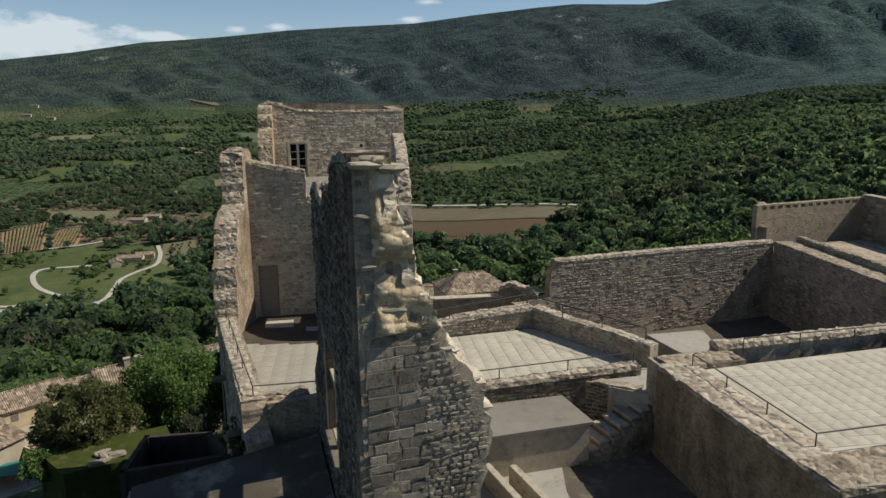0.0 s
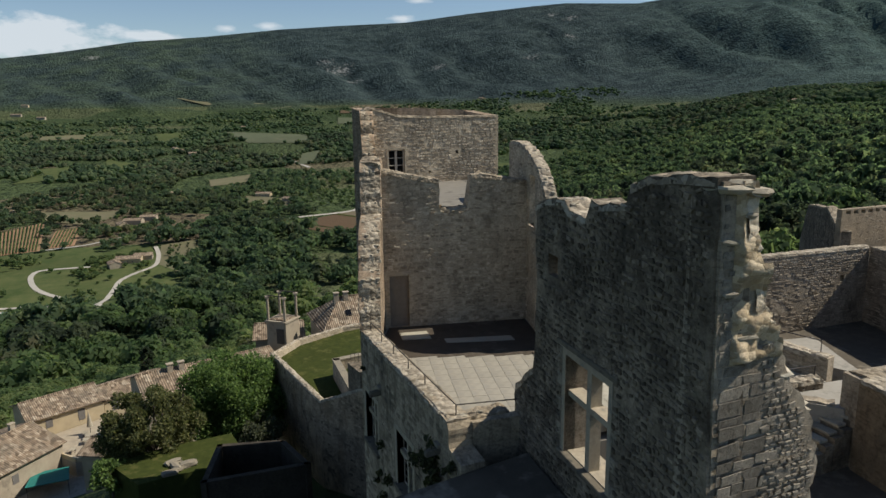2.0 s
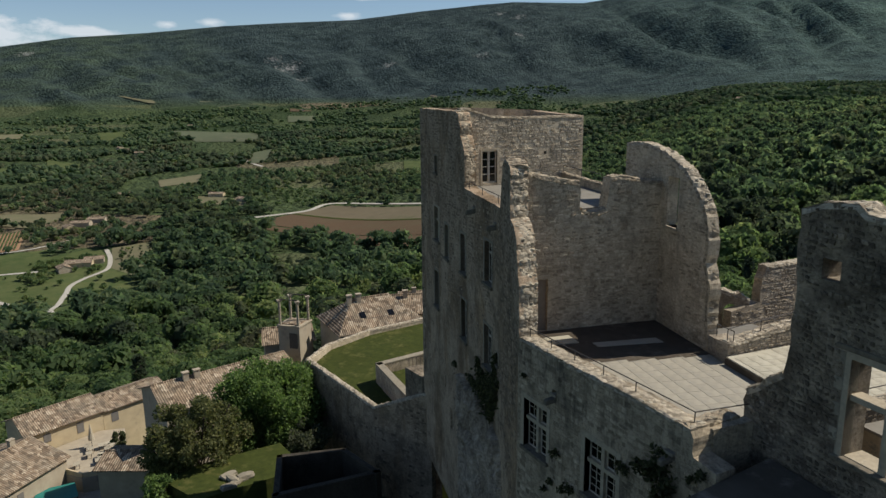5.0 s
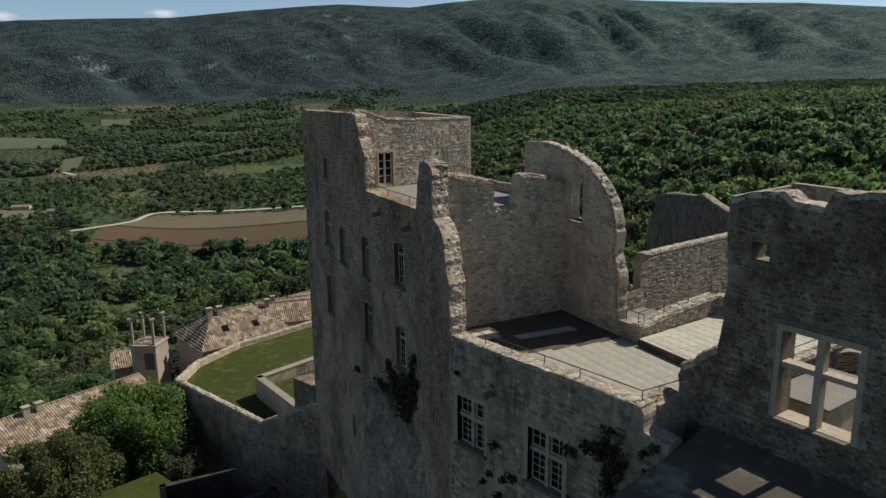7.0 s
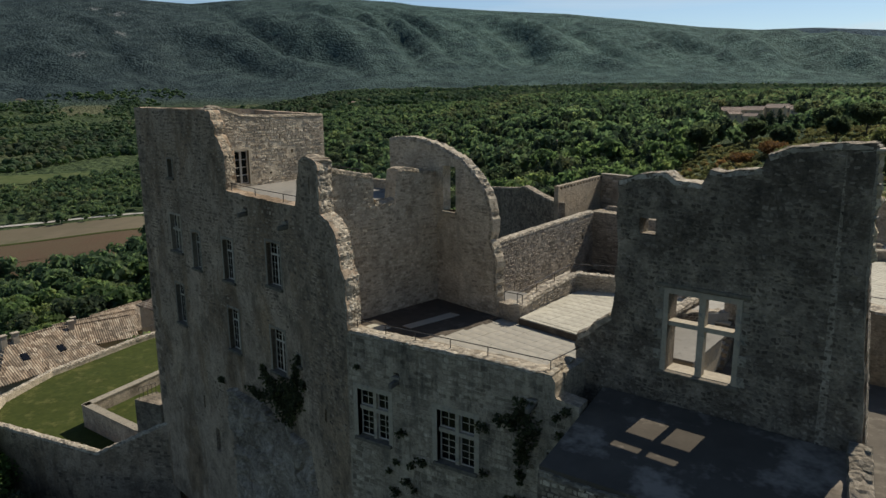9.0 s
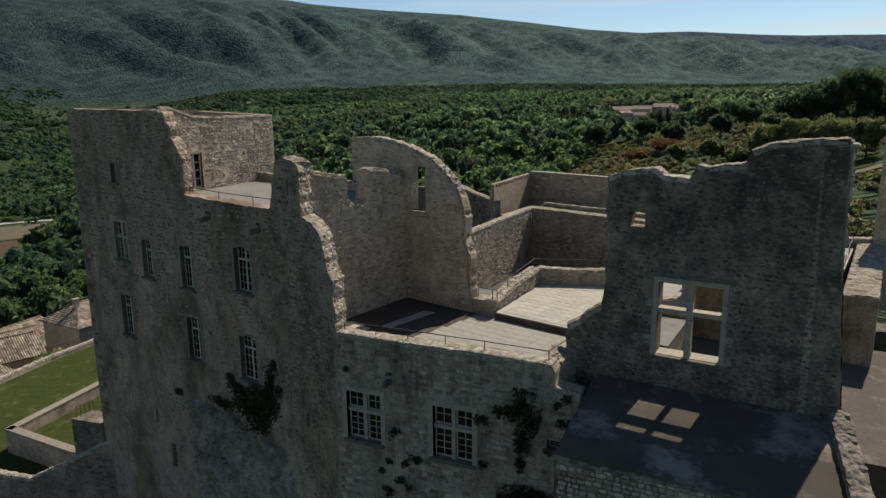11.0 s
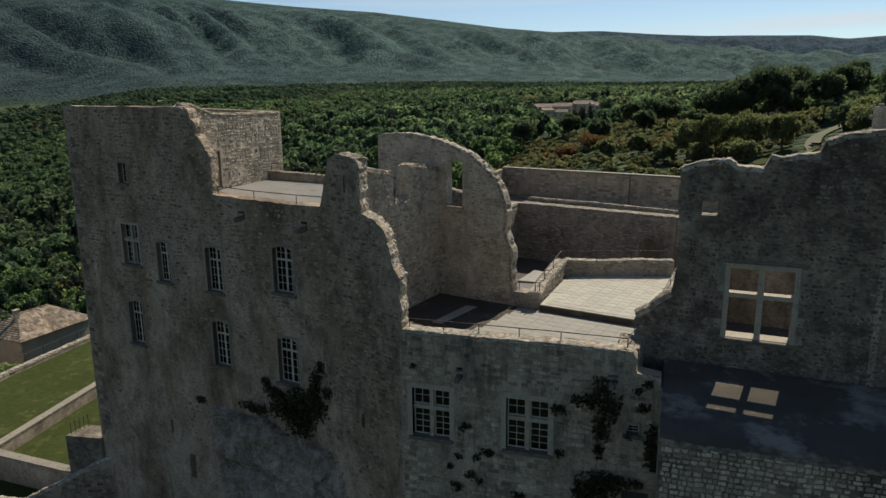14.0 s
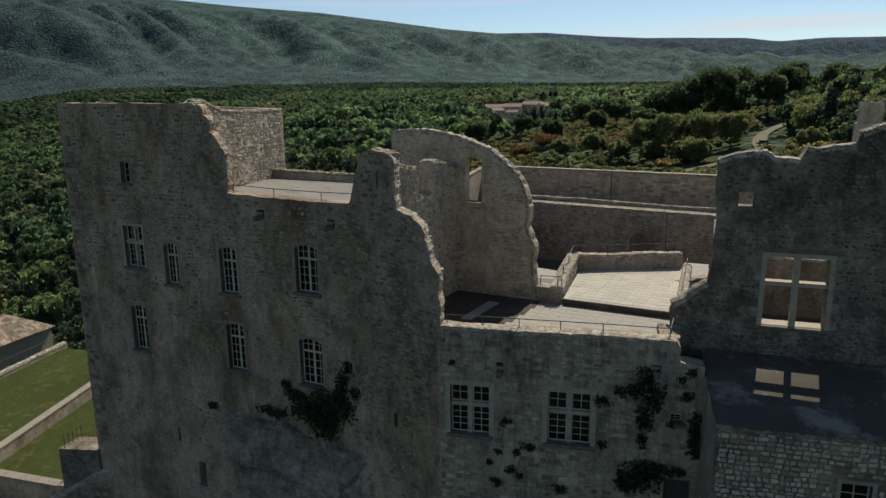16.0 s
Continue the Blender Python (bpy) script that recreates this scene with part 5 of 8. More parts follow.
curtain = Line((-39.1, 78.3), (-8.3, 45.7))
top_c = rag([(0, -9.0), (5.0, -5.2), (9.5, -2.6), (16.0, -1.7), (29.0, -0.2), (32.5, 0.45), (38.0, 0.1), (curtain.length, 0.0)], 0.6, 0.08, 62)
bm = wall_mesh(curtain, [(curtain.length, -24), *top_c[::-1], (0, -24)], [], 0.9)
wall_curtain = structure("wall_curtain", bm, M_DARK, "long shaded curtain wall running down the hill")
coping(wall_curtain, [curtain.at(u, z - 0.05, 0) for u, z in ((9.5, -2.6), (16.0, -1.7), (29.0, -0.2), (32.5, 0.45), (38.0, 0.1), (44.6, 0.0))], -curtain.n, 0.9, M_STONE, 0.6, 0.16, 63, 1)
hs = Line((-8.2, 45.6), (-7.9, 58.3))
bm = wall_mesh(hs, rect(0, hs.length, -9, 1.9), [rect(k * 0.9 + 0.5, k * 0.9 + 1.05, 1.45, 1.75) for k in range(13)], 0.5)
structure("wall_garden_short", bm, M_GARDEN, "pale garden wall with a pierced parapet")
bm = bmesh.new()
prism(bm, [(26.9, 29.6), (29.4, 29.2), (29.6, 30.6), (27.1, 31.0)], -4, 8.6)
prism(bm, [(27.1, 29.8), (28.7, 29.6), (28.8, 30.5), (27.2, 30.7)], 8.6, 10.2)
pin = structure("wall_pinnacle", bm, M_INNER, "broken stump of a ruined turret")
rng = random.Random(61)
for k in range(26):
    stone(pin, (27.0 + rng.uniform(0, 2.3), 29.6 + rng.uniform(0, 0.9), rng.choice((8.2, 8.3, 8.45, 10.3, 9.4))), (rng.uniform(0.3, 0.6), rng.uniform(0.3, 0.5), rng.uniform(0.2, 0.4)), 0, rng, M_STONE)


# ---- ivy and wall plants ----
def leaf_mesh(name, p, leaf, material, rng, label="", category="plant", group="", kind=""):
    n = len(p)
    a = rng.normal(0, 1, (n, 3))
    a /= np.linalg.norm(a, axis=1)[:, None]
    b = np.cross(a, rng.normal(0, 1, (n, 3)))
    b /= np.linalg.norm(b, axis=1)[:, None] + 1e-9
    s = leaf * rng.uniform(0.6, 1.3, (n, 1))
    v = np.stack([p - a * s, p + b * s * 0.55, p + a * s, p - b * s * 0.55], 1).reshape(-1, 3)
    me = bpy.data.meshes.new(name)
    me.from_pydata(v.tolist(), [], np.arange(4 * n).reshape(-1, 4).tolist())
    me.materials.append(material)
    return tagged(new(name, me), label, category, group, kind)


def on_wall(line, spots, name, label, seed, leaf=0.13, per=420):
    rng = np.random.default_rng(seed)
    pts = []
    for u, z, ru_, rz, out in spots:
        n = int(per * ru_ * rz) + 20
        q = rng.normal(0, 0.5, (n, 3)).clip(-0.95, 0.95)
        for du, dz, do in q:
            pts.append(line.at(u + du * ru_, z + dz * rz, out * abs(do) + 0.03))
    return leaf_mesh(name, np.array(pts), leaf, M_IVY, rng, label, "ivy", "wall plants")


on_wall(west, [(19.2, -6.6, 1.3, 0.9, 0.7), (20.0, -7.4, 0.8, 0.9, 0.6), (18.2, -5.9, 0.7, 0.4, 0.4), (20.2, -6.2, 0.7, 1.0, 0.6), (17.6, -5.5, 0.3, 0.35, 0.3)], "ivy", "dark ivy mass hanging under the facade windows", 71)
on_wall(middle, [(0.7, -6.4, 1.0, 1.0, 0.6), (1.5, -5.9, 0.9, 0.9, 0.5), (0.4, -7.5, 0.6, 0.7, 0.4), (1.3, -4.6, 0.4, 0.9, 0.3), (1.75, -3.9, 0.2, 0.7, 0.25), (2.35, -4.9, 0.35, 0.35, 0.3)], "ivy", "dark ivy climbing beside a small window", 72)
on_wall(east, [(10.1, -1.9, 0.5, 0.6, 0.35), (9.5, -2.5, 0.5, 0.4, 0.35), (10.4, -2.8, 0.55, 0.7, 0.35), (10.05, -3.9, 0.4, 0.7, 0.3), (8.9, -2.6, 0.3, 0.25, 0.3), (10.0, -5.0, 0.25, 0.4, 0.25)], "ivy", "dark ivy tufts on the ashlar block", 73)
on_wall(east, [(9.9, -6.9, 1.0, 0.8, 0.7), (10.6, -6.5, 0.9, 0.5, 0.6), (11.7, -6.5, 0.4, 0.2, 0.3), (9.3, -7.3, 0.5, 0.5, 0.4)], "ivy", "dark ivy mass low on the ashlar block", 74)
on_wall(east, [(12.35, -4.4, 0.35, 1.1, 0.4), (12.4, -5.2, 0.3, 0.5, 0.4)], "ivy", "dark narrow ivy where the wing meets the block", 75)
TUFTS = ((3.44, -4.72, 0.28), (4.58, -5.98, 0.36), (3.74, -7.33, 0.3), (3.02, -8.05, 0.34), (6.16, -8.13, 0.4), (8.06, -3.17, 0.36), (8.14, -5.44, 0.24), (3.09, -6.4, 0.2), (4.0, -6.3, 0.24), (12.06, -1.45, 0.26), (11.88, -2.59, 0.32), (11.6, -1.8, 0.22), (11.25, -4.1, 0.18), (2.6, -7.0, 0.2), (0.73, -1.79, 0.16), (4.2, -7.6, 0.18))
for k, (u, z, r) in enumerate(TUFTS):
    on_wall(east, [(u, z, r, r * 0.7, 0.3)], "wall_plant", "small dark plant tuft rooted in the masonry", 80 + k, 0.1, 700)
on_wall(west, [(11.5, -8.0, 0.4, 0.25, 0.3)], "wall_plant", "small dark plant tuft rooted in the masonry", 98)
on_wall(west, [(16.5, -7.4, 1.2, 0.35, 0.35)], "wall_plant", "dark plants along the rock ledge", 99)


# ---- the land: one sheet round the castle hill, by azimuth from north (+y) and distance ----
LAND_D = np.array([0, 30, 60, 90, 130, 200, 320, 550, 900, 1400, 2000, 2600, 3100, 3700, 4400.0])
LAND = {
    -180: "-20 -22 -26 -32 -45 -70 -105 -135 -135 -120 -100 -80 -60 0 80",
    -125: "-26 -28 -32 -47 -56 -75 -108 -138 -138 -120 -90 -60 -20 90 150",
    -95: "-24 -28 -31 -46.5 -54 -78 -112 -134 -118 -96 -60 -8 90 262 230",
    -75: "-24 -26 -30 -36 -50 -76 -106 -128 -112 -84 -46 25 190 400 330",
    -55: "-16 -16 -22 -32 -50 -72 -92 -100 -92 -58 -10 100 300 478 400",
    -38: "-8 -9 -13 -28 -44 -56 -62 -52 -22 14 45 160 336 472 395",
    -20: "-8 -8 -10 -18 -28 -36 -38 -24 4 26 45 150 294 426 370",
    0: "-8 -8 -8 -10 -13 -17 -9 -6 8 20 34 80 160 290 300",
    25: "-8 -8 -8 -6 -4 -3 8 9 10 20 34 60 120 220 240",
    60: "-8 -8 -8 -6 -4 -2 2 8 12 20 30 40 60 90 120",
    110: "-10 -10 -10 -12 -16 -22 -30 -45 -60 -60 -50 -40 -30 0 40",
    180: "-20 -22 -26 -32 -45 -70 -105 -135 -135 -120 -100 -80 -60 0 80",
}
LAND_A = np.array(sorted(LAND), float)
LAND_H = np.array([[float(v) for v in LAND[int(a)].split()] for a in LAND_A])


def ground(x, y):
    x, y = np.asarray(x, float), np.asarray(y, float)
    dx, dy = x - 10.0, y
    d, a = np.hypot(dx, dy), np.degrees(np.arctan2(dx, dy))
    i = np.clip(np.searchsorted(LAND_A, a, side="right") - 1, 0, len(LAND_A) - 2)
    f = (a - LAND_A[i]) / (LAND_A[i + 1] - LAND_A[i])
    f = f * f * (3 - 2 * f)
    j = np.clip(np.searchsorted(LAND_D, d, side="right") - 1, 0, len(LAND_D) - 2)
    e = np.clip((d - LAND_D[j]) / (LAND_D[j + 1] - LAND_D[j]), 0, 1)
    h = LAND_H
    return (h[i, j] * (1 - f) + h[i + 1, j] * f) * (1 - e) + (h[i, j + 1] * (1 - f) + h[i + 1, j + 1] * f) * e


def gz(x, y):
    return float(ground(x, y))


m = Nodes("land")
pos = m.t.nodes.new("ShaderNodeSeparateXYZ")
m.put(pos.inputs[0], m.coord)
n1, n2 = m.noise(0.008, 8, 0.68), m.noise(0.05, 8, 0.75)
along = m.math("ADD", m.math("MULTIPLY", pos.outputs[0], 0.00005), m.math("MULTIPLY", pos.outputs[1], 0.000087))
# cloud shade to the left and distance haze are put into these slope colours
shade_slope = m.mix(m.ramp(n1, (0.35, 0.0), (0.65, 1.0)), (0.036, 0.054, 0.058), (0.062, 0.086, 0.084))
lit_slope = m.mix(m.ramp(n1, (0.35, 0.0), (0.65, 1.0)), (0.052, 0.094, 0.086), (0.104, 0.166, 0.134))
green = m.mix(m.ramp(along, (0.03, 0.0), (0.16, 1.0)), shade_slope, lit_slope)
# far ridge: the blue of haze is painted into its colour
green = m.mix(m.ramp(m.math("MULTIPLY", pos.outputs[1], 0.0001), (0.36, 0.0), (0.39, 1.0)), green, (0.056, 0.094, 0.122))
green = m.mix(m.math("MULTIPLY", m.ramp(m.math("ADD", m.math("MULTIPLY", pos.outputs[1], 0.0005), 0.5), (0.56, 1.0), (0.86, 0.0)), m.ramp(n1, (0.4, 0.2), (0.6, 0.9))), green, (0.068, 0.095, 0.062))
n3 = m.noise(0.022, 9, 0.78, m.scaled(1.0, 0.55, 1.0, 25))
green = m.mix(m.ramp(n3, (0.40, 0.8), (0.56, 0.0)), green, m.mix(1.0, green, (0.32, 0.36, 0.40), "MULTIPLY"))
green = m.mix(m.ramp(n2, (0.42, 0.36), (0.62, 0.0)), green, (0.018, 0.03, 0.026))
plots = m.voronoi(0.0052, "F1", None, 0.9)
hue = m.t.nodes.new("ShaderNodeSeparateColor")
m.put(hue.inputs[0], plots.outputs["Color"])
plot_c = m.ramp(hue.outputs[0], (0.0, (0.036, 0.056, 0.026)), (0.5, (0.058, 0.080, 0.036)), (0.8, (0.105, 0.115, 0.06)), (1.0, (0.15, 0.12, 0.08)))
plot_c = m.mix(m.ramp(n2, (0.35, 0.5), (0.6, 0.0)), plot_c, (0.03, 0.048, 0.018))
open_land = m.math("MULTIPLY", m.ramp(hue.outputs[1], (0.48, 0.0), (0.52, 1.0)), m.ramp(m.math("MULTIPLY", pos.outputs[2], 0.01), (0.0, 1.0), (0.05, 0.0)))
low = m.ramp(m.math("ADD", m.math("MULTIPLY", pos.outputs[2], 0.005), 0.5), (0.42, 1.0), (0.62, 0.0))
green = m.mix(low, green, m.mix(m.ramp(n2, (0.38, 0.0), (0.6, 1.0)), (0.035, 0.052, 0.026), (0.075, 0.10, 0.042)))
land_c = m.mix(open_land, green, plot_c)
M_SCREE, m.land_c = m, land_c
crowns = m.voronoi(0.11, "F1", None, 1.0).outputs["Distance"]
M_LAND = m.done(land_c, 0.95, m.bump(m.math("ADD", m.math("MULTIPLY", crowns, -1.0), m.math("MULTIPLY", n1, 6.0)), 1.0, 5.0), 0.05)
M_GRASS = grain("lawn", (0.058, 0.069, 0.018), (0.034, 0.045, 0.013), 1.5, 0.03, 0.95, (0.085, 0.085, 0.028), 0.0, 0.05)
M_SOIL = Nodes("ploughed_soil")
rows = M_SOIL.t.nodes.new("ShaderNodeTexWave")
rows.inputs["Scale"].default_value, rows.inputs["Distortion"].default_value = 0.09, 0.6
M_SOIL.put(rows.inputs["Vector"], M_SOIL.scaled(1, 1, 0, 35))
sc = M_SOIL.mix(rows.outputs["Fac"], (0.086, 0.058, 0.036), (0.122, 0.083, 0.053))
sc = M_SOIL.mix(M_SOIL.ramp(M_SOIL.noise(0.03, 5, 0.65), (0.4, 0.0), (0.7, 0.6)), sc, (0.10, 0.085, 0.05))
M_SOIL = M_SOIL.done(sc, 0.95, None, 0.05)
M_STUBBLE = grain("stubble", (0.155, 0.125, 0.078), (0.12, 0.10, 0.06), 0.05, 0.1, 0.95, (0.10, 0.095, 0.05))
M_VINE = Nodes("vine_rows")
vc = M_VINE.mix(M_VINE.ramp(M_VINE.noise(0.06, 5, 0.7), (0.4, 0.0), (0.7, 1.0)), (0.30, 0.185, 0.115), (0.20, 0.155, 0.085))
M_VINE = M_VINE.done(vc, 0.95, None, 0.05)
M_MEADOW = grain("meadow", (0.062, 0.088, 0.032), (0.11, 0.12, 0.05), 0.09, 0.1, 0.95, (0.052, 0.075, 0.027), 0.0, 0.05)
M_DRY = grain("dry_field", (0.17, 0.15, 0.09), (0.125, 0.125, 0.065), 0.05, 0.1, 0.95, (0.12, 0.13, 0.06))
M_PLOT = grain("grey_green_plot", (0.105, 0.118, 0.066), (0.078, 0.094, 0.052), 0.05, 0.1, 0.95, (0.13, 0.125, 0.075))
M_GRAVEL = grain("white_gravel", (0.46, 0.43, 0.37), (0.38, 0.35, 0.30), 0.6, 0.02, 0.95)
M_COURTGREEN = grain("sports_court", (0.055, 0.13, 0.085), (0.05, 0.115, 0.08), 0.5, 0.0, 0.9)


def canal_tiles(name, tones, grime):
    """Rows of old clay tiles, each with its own tone."""
    m = Nodes(name)
    rows = m.t.nodes.new("ShaderNodeTexWave")
    rows.bands_direction = "X"
    rows.inputs["Scale"].default_value, rows.inputs["Distortion"].default_value = 0.95, 0.7
    m.put(rows.inputs["Vector"], m.coord)
    tint = m.t.nodes.new("ShaderNodeSeparateColor")
    m.put(tint.inputs[0], m.voronoi(2.0, "F1", m.scaled(1.1, 0.85, 0.3)).outputs["Color"])
    c = m.ramp(tint.outputs[0], *zip((0.0, 0.35, 0.7, 1.0), tones))
    c = m.mix(m.ramp(m.noise(0.4, 5, 0.7), (0.42, 0.0), (0.68, 0.75)), c, grime)
    c = m.mix(m.ramp(rows.outputs["Fac"], (0.0, 0.7), (0.4, 0.0)), c, (0.07, 0.055, 0.045))
    return m.done(c, 0.9, m.bump(rows.outputs["Fac"], 0.8, 0.08), 0.1)


M_ROOFTILE = canal_tiles("canal_tiles", ((0.12, 0.088, 0.06), (0.25, 0.182, 0.123), (0.36, 0.272, 0.186), (0.52, 0.43, 0.315)), (0.16, 0.14, 0.108))
M_REDTILE = canal_tiles("red_canal_tiles", ((0.20, 0.085, 0.05), (0.30, 0.13, 0.078), (0.36, 0.17, 0.105), (0.42, 0.24, 0.16)), (0.22, 0.12, 0.08))
M_PINKTILE = canal_tiles("faded_pink_tiles", ((0.28, 0.20, 0.15), (0.36, 0.265, 0.2), (0.44, 0.34, 0.265), (0.54, 0.44, 0.36)), (0.3, 0.24, 0.19))
M_PLASTER = grain("ochre_plaster", (0.56, 0.46, 0.30), (0.47, 0.38, 0.25), 0.8, 0.01, 0.9, (0.35, 0.29, 0.2))
M_HOUSE = grain("house_stone", (0.42, 0.36, 0.27), (0.33, 0.28, 0.21), 1.0, 0.03, 0.9, (0.25, 0.21, 0.16))
M_SHUTTER = grain("grey_shutter", (0.20, 0.185, 0.17), (0.15, 0.14, 0.13), 5.0, 0.01, 0.7)

steps_a = np.concatenate([np.arange(-180, -120, 3.0), np.arange(-120, 60, 0.5), np.arange(60, 180, 3.0)])
steps_d = np.concatenate([[0.5], np.geomspace(12, 1900, 120), np.arange(1935, 4700, 35.0)])
dd, aa = np.meshgrid(steps_d, np.radians(steps_a), indexing="ij")
gx, gy = 10 + dd * np.sin(aa), dd * np.cos(aa)
gzv = ground(gx, gy)
relief = np.array([[noise.fractal(Vector((x / 700, y / 700, 3.3)), 0.9, 2.1, 5) if d > 1500 else 0.0 for x, y, d in zip(rx, ry, rd)] for rx, ry, rd in zip(gx, gy, dd)])
deg = np.degrees(aa)


def spur(a, d, wide, lean):
    """Spurs and gullies of the mountain: creases that run down the slope aslant."""
    bend = 0.8 * noise.noise(Vector((a / 7, d / 700, 1.1)))
    return abs(noise.noise(Vector((a / wide + (d - 2300) / lean + bend, d / 1700, 7.7))))


ridges = np.array([[spur(a, d, 4.4, 520) + 0.5 * spur(a, d, 1.9, 300) if 1900 < d < 5000 else 0.0 for a, d in zip(ra, rd)] for ra, rd in zip(deg, dd)])
slope = np.clip((dd - 2150) / 600, 0, 1) * np.clip((3560 - dd) / 500, 0, 1)
fine = np.array([[noise.fractal(Vector((x / 130, y / 130, 5.1)), 0.8, 2.1, 4) if d > 1900 else 0.0 for x, y, d in zip(rx, ry, rd)] for rx, ry, rd in zip(gx, gy, dd)])
gzv = gzv + np.clip((dd - 2300) / 1200, 0, 1) * 12 * relief + slope * (ridges - 0.35) * np.interp(deg, (-70, -48), (55, 105)) + slope * 14 * fine
# the crest of the near ridge, in degrees over the eye, by bearing
CREST = {-125: 3.0, -106: 2.6, -99.7: 3.15, -95.3: 3.75, -90.6: 4.55, -85.5: 5.0, -80: 5.6, -75.5: 5.9, -70: 6.15, -65: 6.75, -60: 7.2, -57.4: 7.35, -52: 7.12, -49: 7.45, -43: 7.9, -36.4: 7.5, -34.8: 7.26, -29.4: 6.85, -23: 6.45, -17.5: 5.78, -13: 5.16, -9.2: 4.8, -5: 4.2, 0: 3.5, 6: 2.75, 12: 2.3, 20: 2.0, 60: 1.6}
bands = np.argmax(np.where((dd > 2900) & (dd < np.interp(deg, (-14, -10.5), (4300, 3350))), gzv / dd, -9), axis=0)
cols = np.arange(len(steps_a))
top_z, top_d = gzv[bands, cols], dd[bands, cols]
want = 11 + top_d * np.tan(np.radians(np.interp(steps_a, sorted(CREST), [CREST[k] for k in sorted(CREST)])))
lift = np.where((steps_a > -125) & (steps_a < 60), want - top_z, 0.0)
gzv = gzv + lift[None] * np.clip((dd - 2250) / (top_d[None] - 2250), 0, 1)
# a farther ridge behind the low end of the near one
FAR = {-14: 4.7, -9: 4.78, -5.2: 4.74, -1: 4.36, 2.5: 4.12, 4.8: 4.06, 9.6: 3.86, 11.8: 3.52, 14.7: 3.64, 18.3: 3.53, 30: 3.3, 60: 2.5}
far_z = 11 + 4600 * np.tan(np.radians(np.interp(deg, sorted(FAR), [FAR[k] for k in sorted(FAR)])))
far_f = np.clip((dd - 3750) / 850, 0, 1)
far_z = 60 + (far_z - 60) * far_f * far_f * (3 - 2 * far_f) - np.clip(dd - 4600, 0, None) * 0.3 + far_f * np.clip((4600 - dd) / 500, 0, 1) * 25 * (relief + fine)
share = np.clip((deg + 10.5) / 2.5, 0, 1) * np.clip((dd - 3450) / 300, 0, 1) * np.clip((90 - deg) / 20, 0, 1)
gzv = gzv * (1 - share) + far_z * share
skyline = np.maximum(np.interp(deg, sorted(CREST), [CREST[k] for k in sorted(CREST)]), np.where(deg > -9.5, np.interp(deg, sorted(FAR), [FAR[k] for k in sorted(FAR)]), 0.0))
gzv = np.where((dd > 2500) & (deg > -125) & (deg < 60), np.minimum(gzv, 11 + dd * np.tan(np.radians(skyline))), gzv)
na, nd = len(steps_a), len(steps_d)
verts = np.stack([gx, gy, gzv], -1).reshape(-1, 3)
ii, jj = np.meshgrid(np.arange(nd - 1), np.arange(na), indexing="ij")
quads = np.stack([ii * na + jj, ii * na + (jj + 1) % na, (ii + 1) * na + (jj + 1) % na, (ii + 1) * na + jj], -1).reshape(-1, 4)


def np_mesh(name, verts, faces, material, smooth=False):
    me = bpy.data.meshes.new(name)
    k = faces.shape[1]
    me.vertices.add(len(verts))
    me.vertices.foreach_set("co", np.ascontiguousarray(verts, np.float32).ravel())
    me.loops.add(faces.size)
    me.loops.foreach_set("vertex_index", np.ascontiguousarray(faces, np.int32).ravel())
    me.polygons.add(len(faces))
    me.polygons.foreach_set("loop_start", np.arange(0, faces.size, k, dtype=np.int32))
    me.update(calc_edges=True)
    me.validate()
    me.polygons.foreach_set("use_smooth", np.full(len(me.polygons), smooth))
    me.materials.append(material)
    return new(name, me)


# pale scree on the mountain face, by bearing, height over the eye and half width in metres
land_xyz = np.stack([gx, gy, gzv], -1)
spots = None
for az, el, size in ((-75.6, 2.3, 95), (-74.6, 1.5, 60), (-76.3, 3.1, 60), (-67.6, 2.6, 60), (-58.6, 6.5, 55), (-57.0, 6.2, 60), (-57.2, 4.8, 45), (-60.2, 3.2, 50), (-93.5, 3.3, 60)):
    col = int(np.argmin(abs(steps_a - az)))
    seen = np.degrees(np.arctan2(gzv[:, col] - 11, dd[:, col]))
    row = int(np.argmax((seen > el) & (dd[:, col] > 2000)))
    n = M_SCREE.t.nodes.new("ShaderNodeVectorMath")
    n.operation = "DISTANCE"
    M_SCREE.put(n.inputs[0], M_SCREE.scaled(1, 1, 1))
    n.inputs[1].default_value = tuple(land_xyz[row, col])
    near_it = M_SCREE.math("SUBTRACT", 1.0, M_SCREE.math("MULTIPLY", n.outputs["Value"], 1.0 / size))
    spots = near_it if spots is None else M_SCREE.math("MAXIMUM", spots, near_it)
broken = M_SCREE.math("ADD", M_SCREE.math("MULTIPLY", spots, 0.16), M_SCREE.noise(0.085, 8, 0.8, M_SCREE.scaled(1.0, 1.0, 0.3)))
M_SCREE.put(M_SCREE.bsdf.inputs["Base Color"], M_SCREE.mix(M_SCREE.math("MULTIPLY", M_SCREE.ramp(spots, (0.0, 0.0), (0.25, 1.0)), M_SCREE.ramp(broken, (0.60, 0.0), (0.68, 0.6))), M_SCREE.land_c, (0.36, 0.35, 0.33)))

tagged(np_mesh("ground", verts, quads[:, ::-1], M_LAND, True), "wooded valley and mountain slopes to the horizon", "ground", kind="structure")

# ---- fields, roads ----
KEEP_OUT = [[(-116, -62), (-116, 30), (-60, 34), (-60, -62)], [(-36, 79), (-6, 47), (-16, 36), (-44, 68)]]


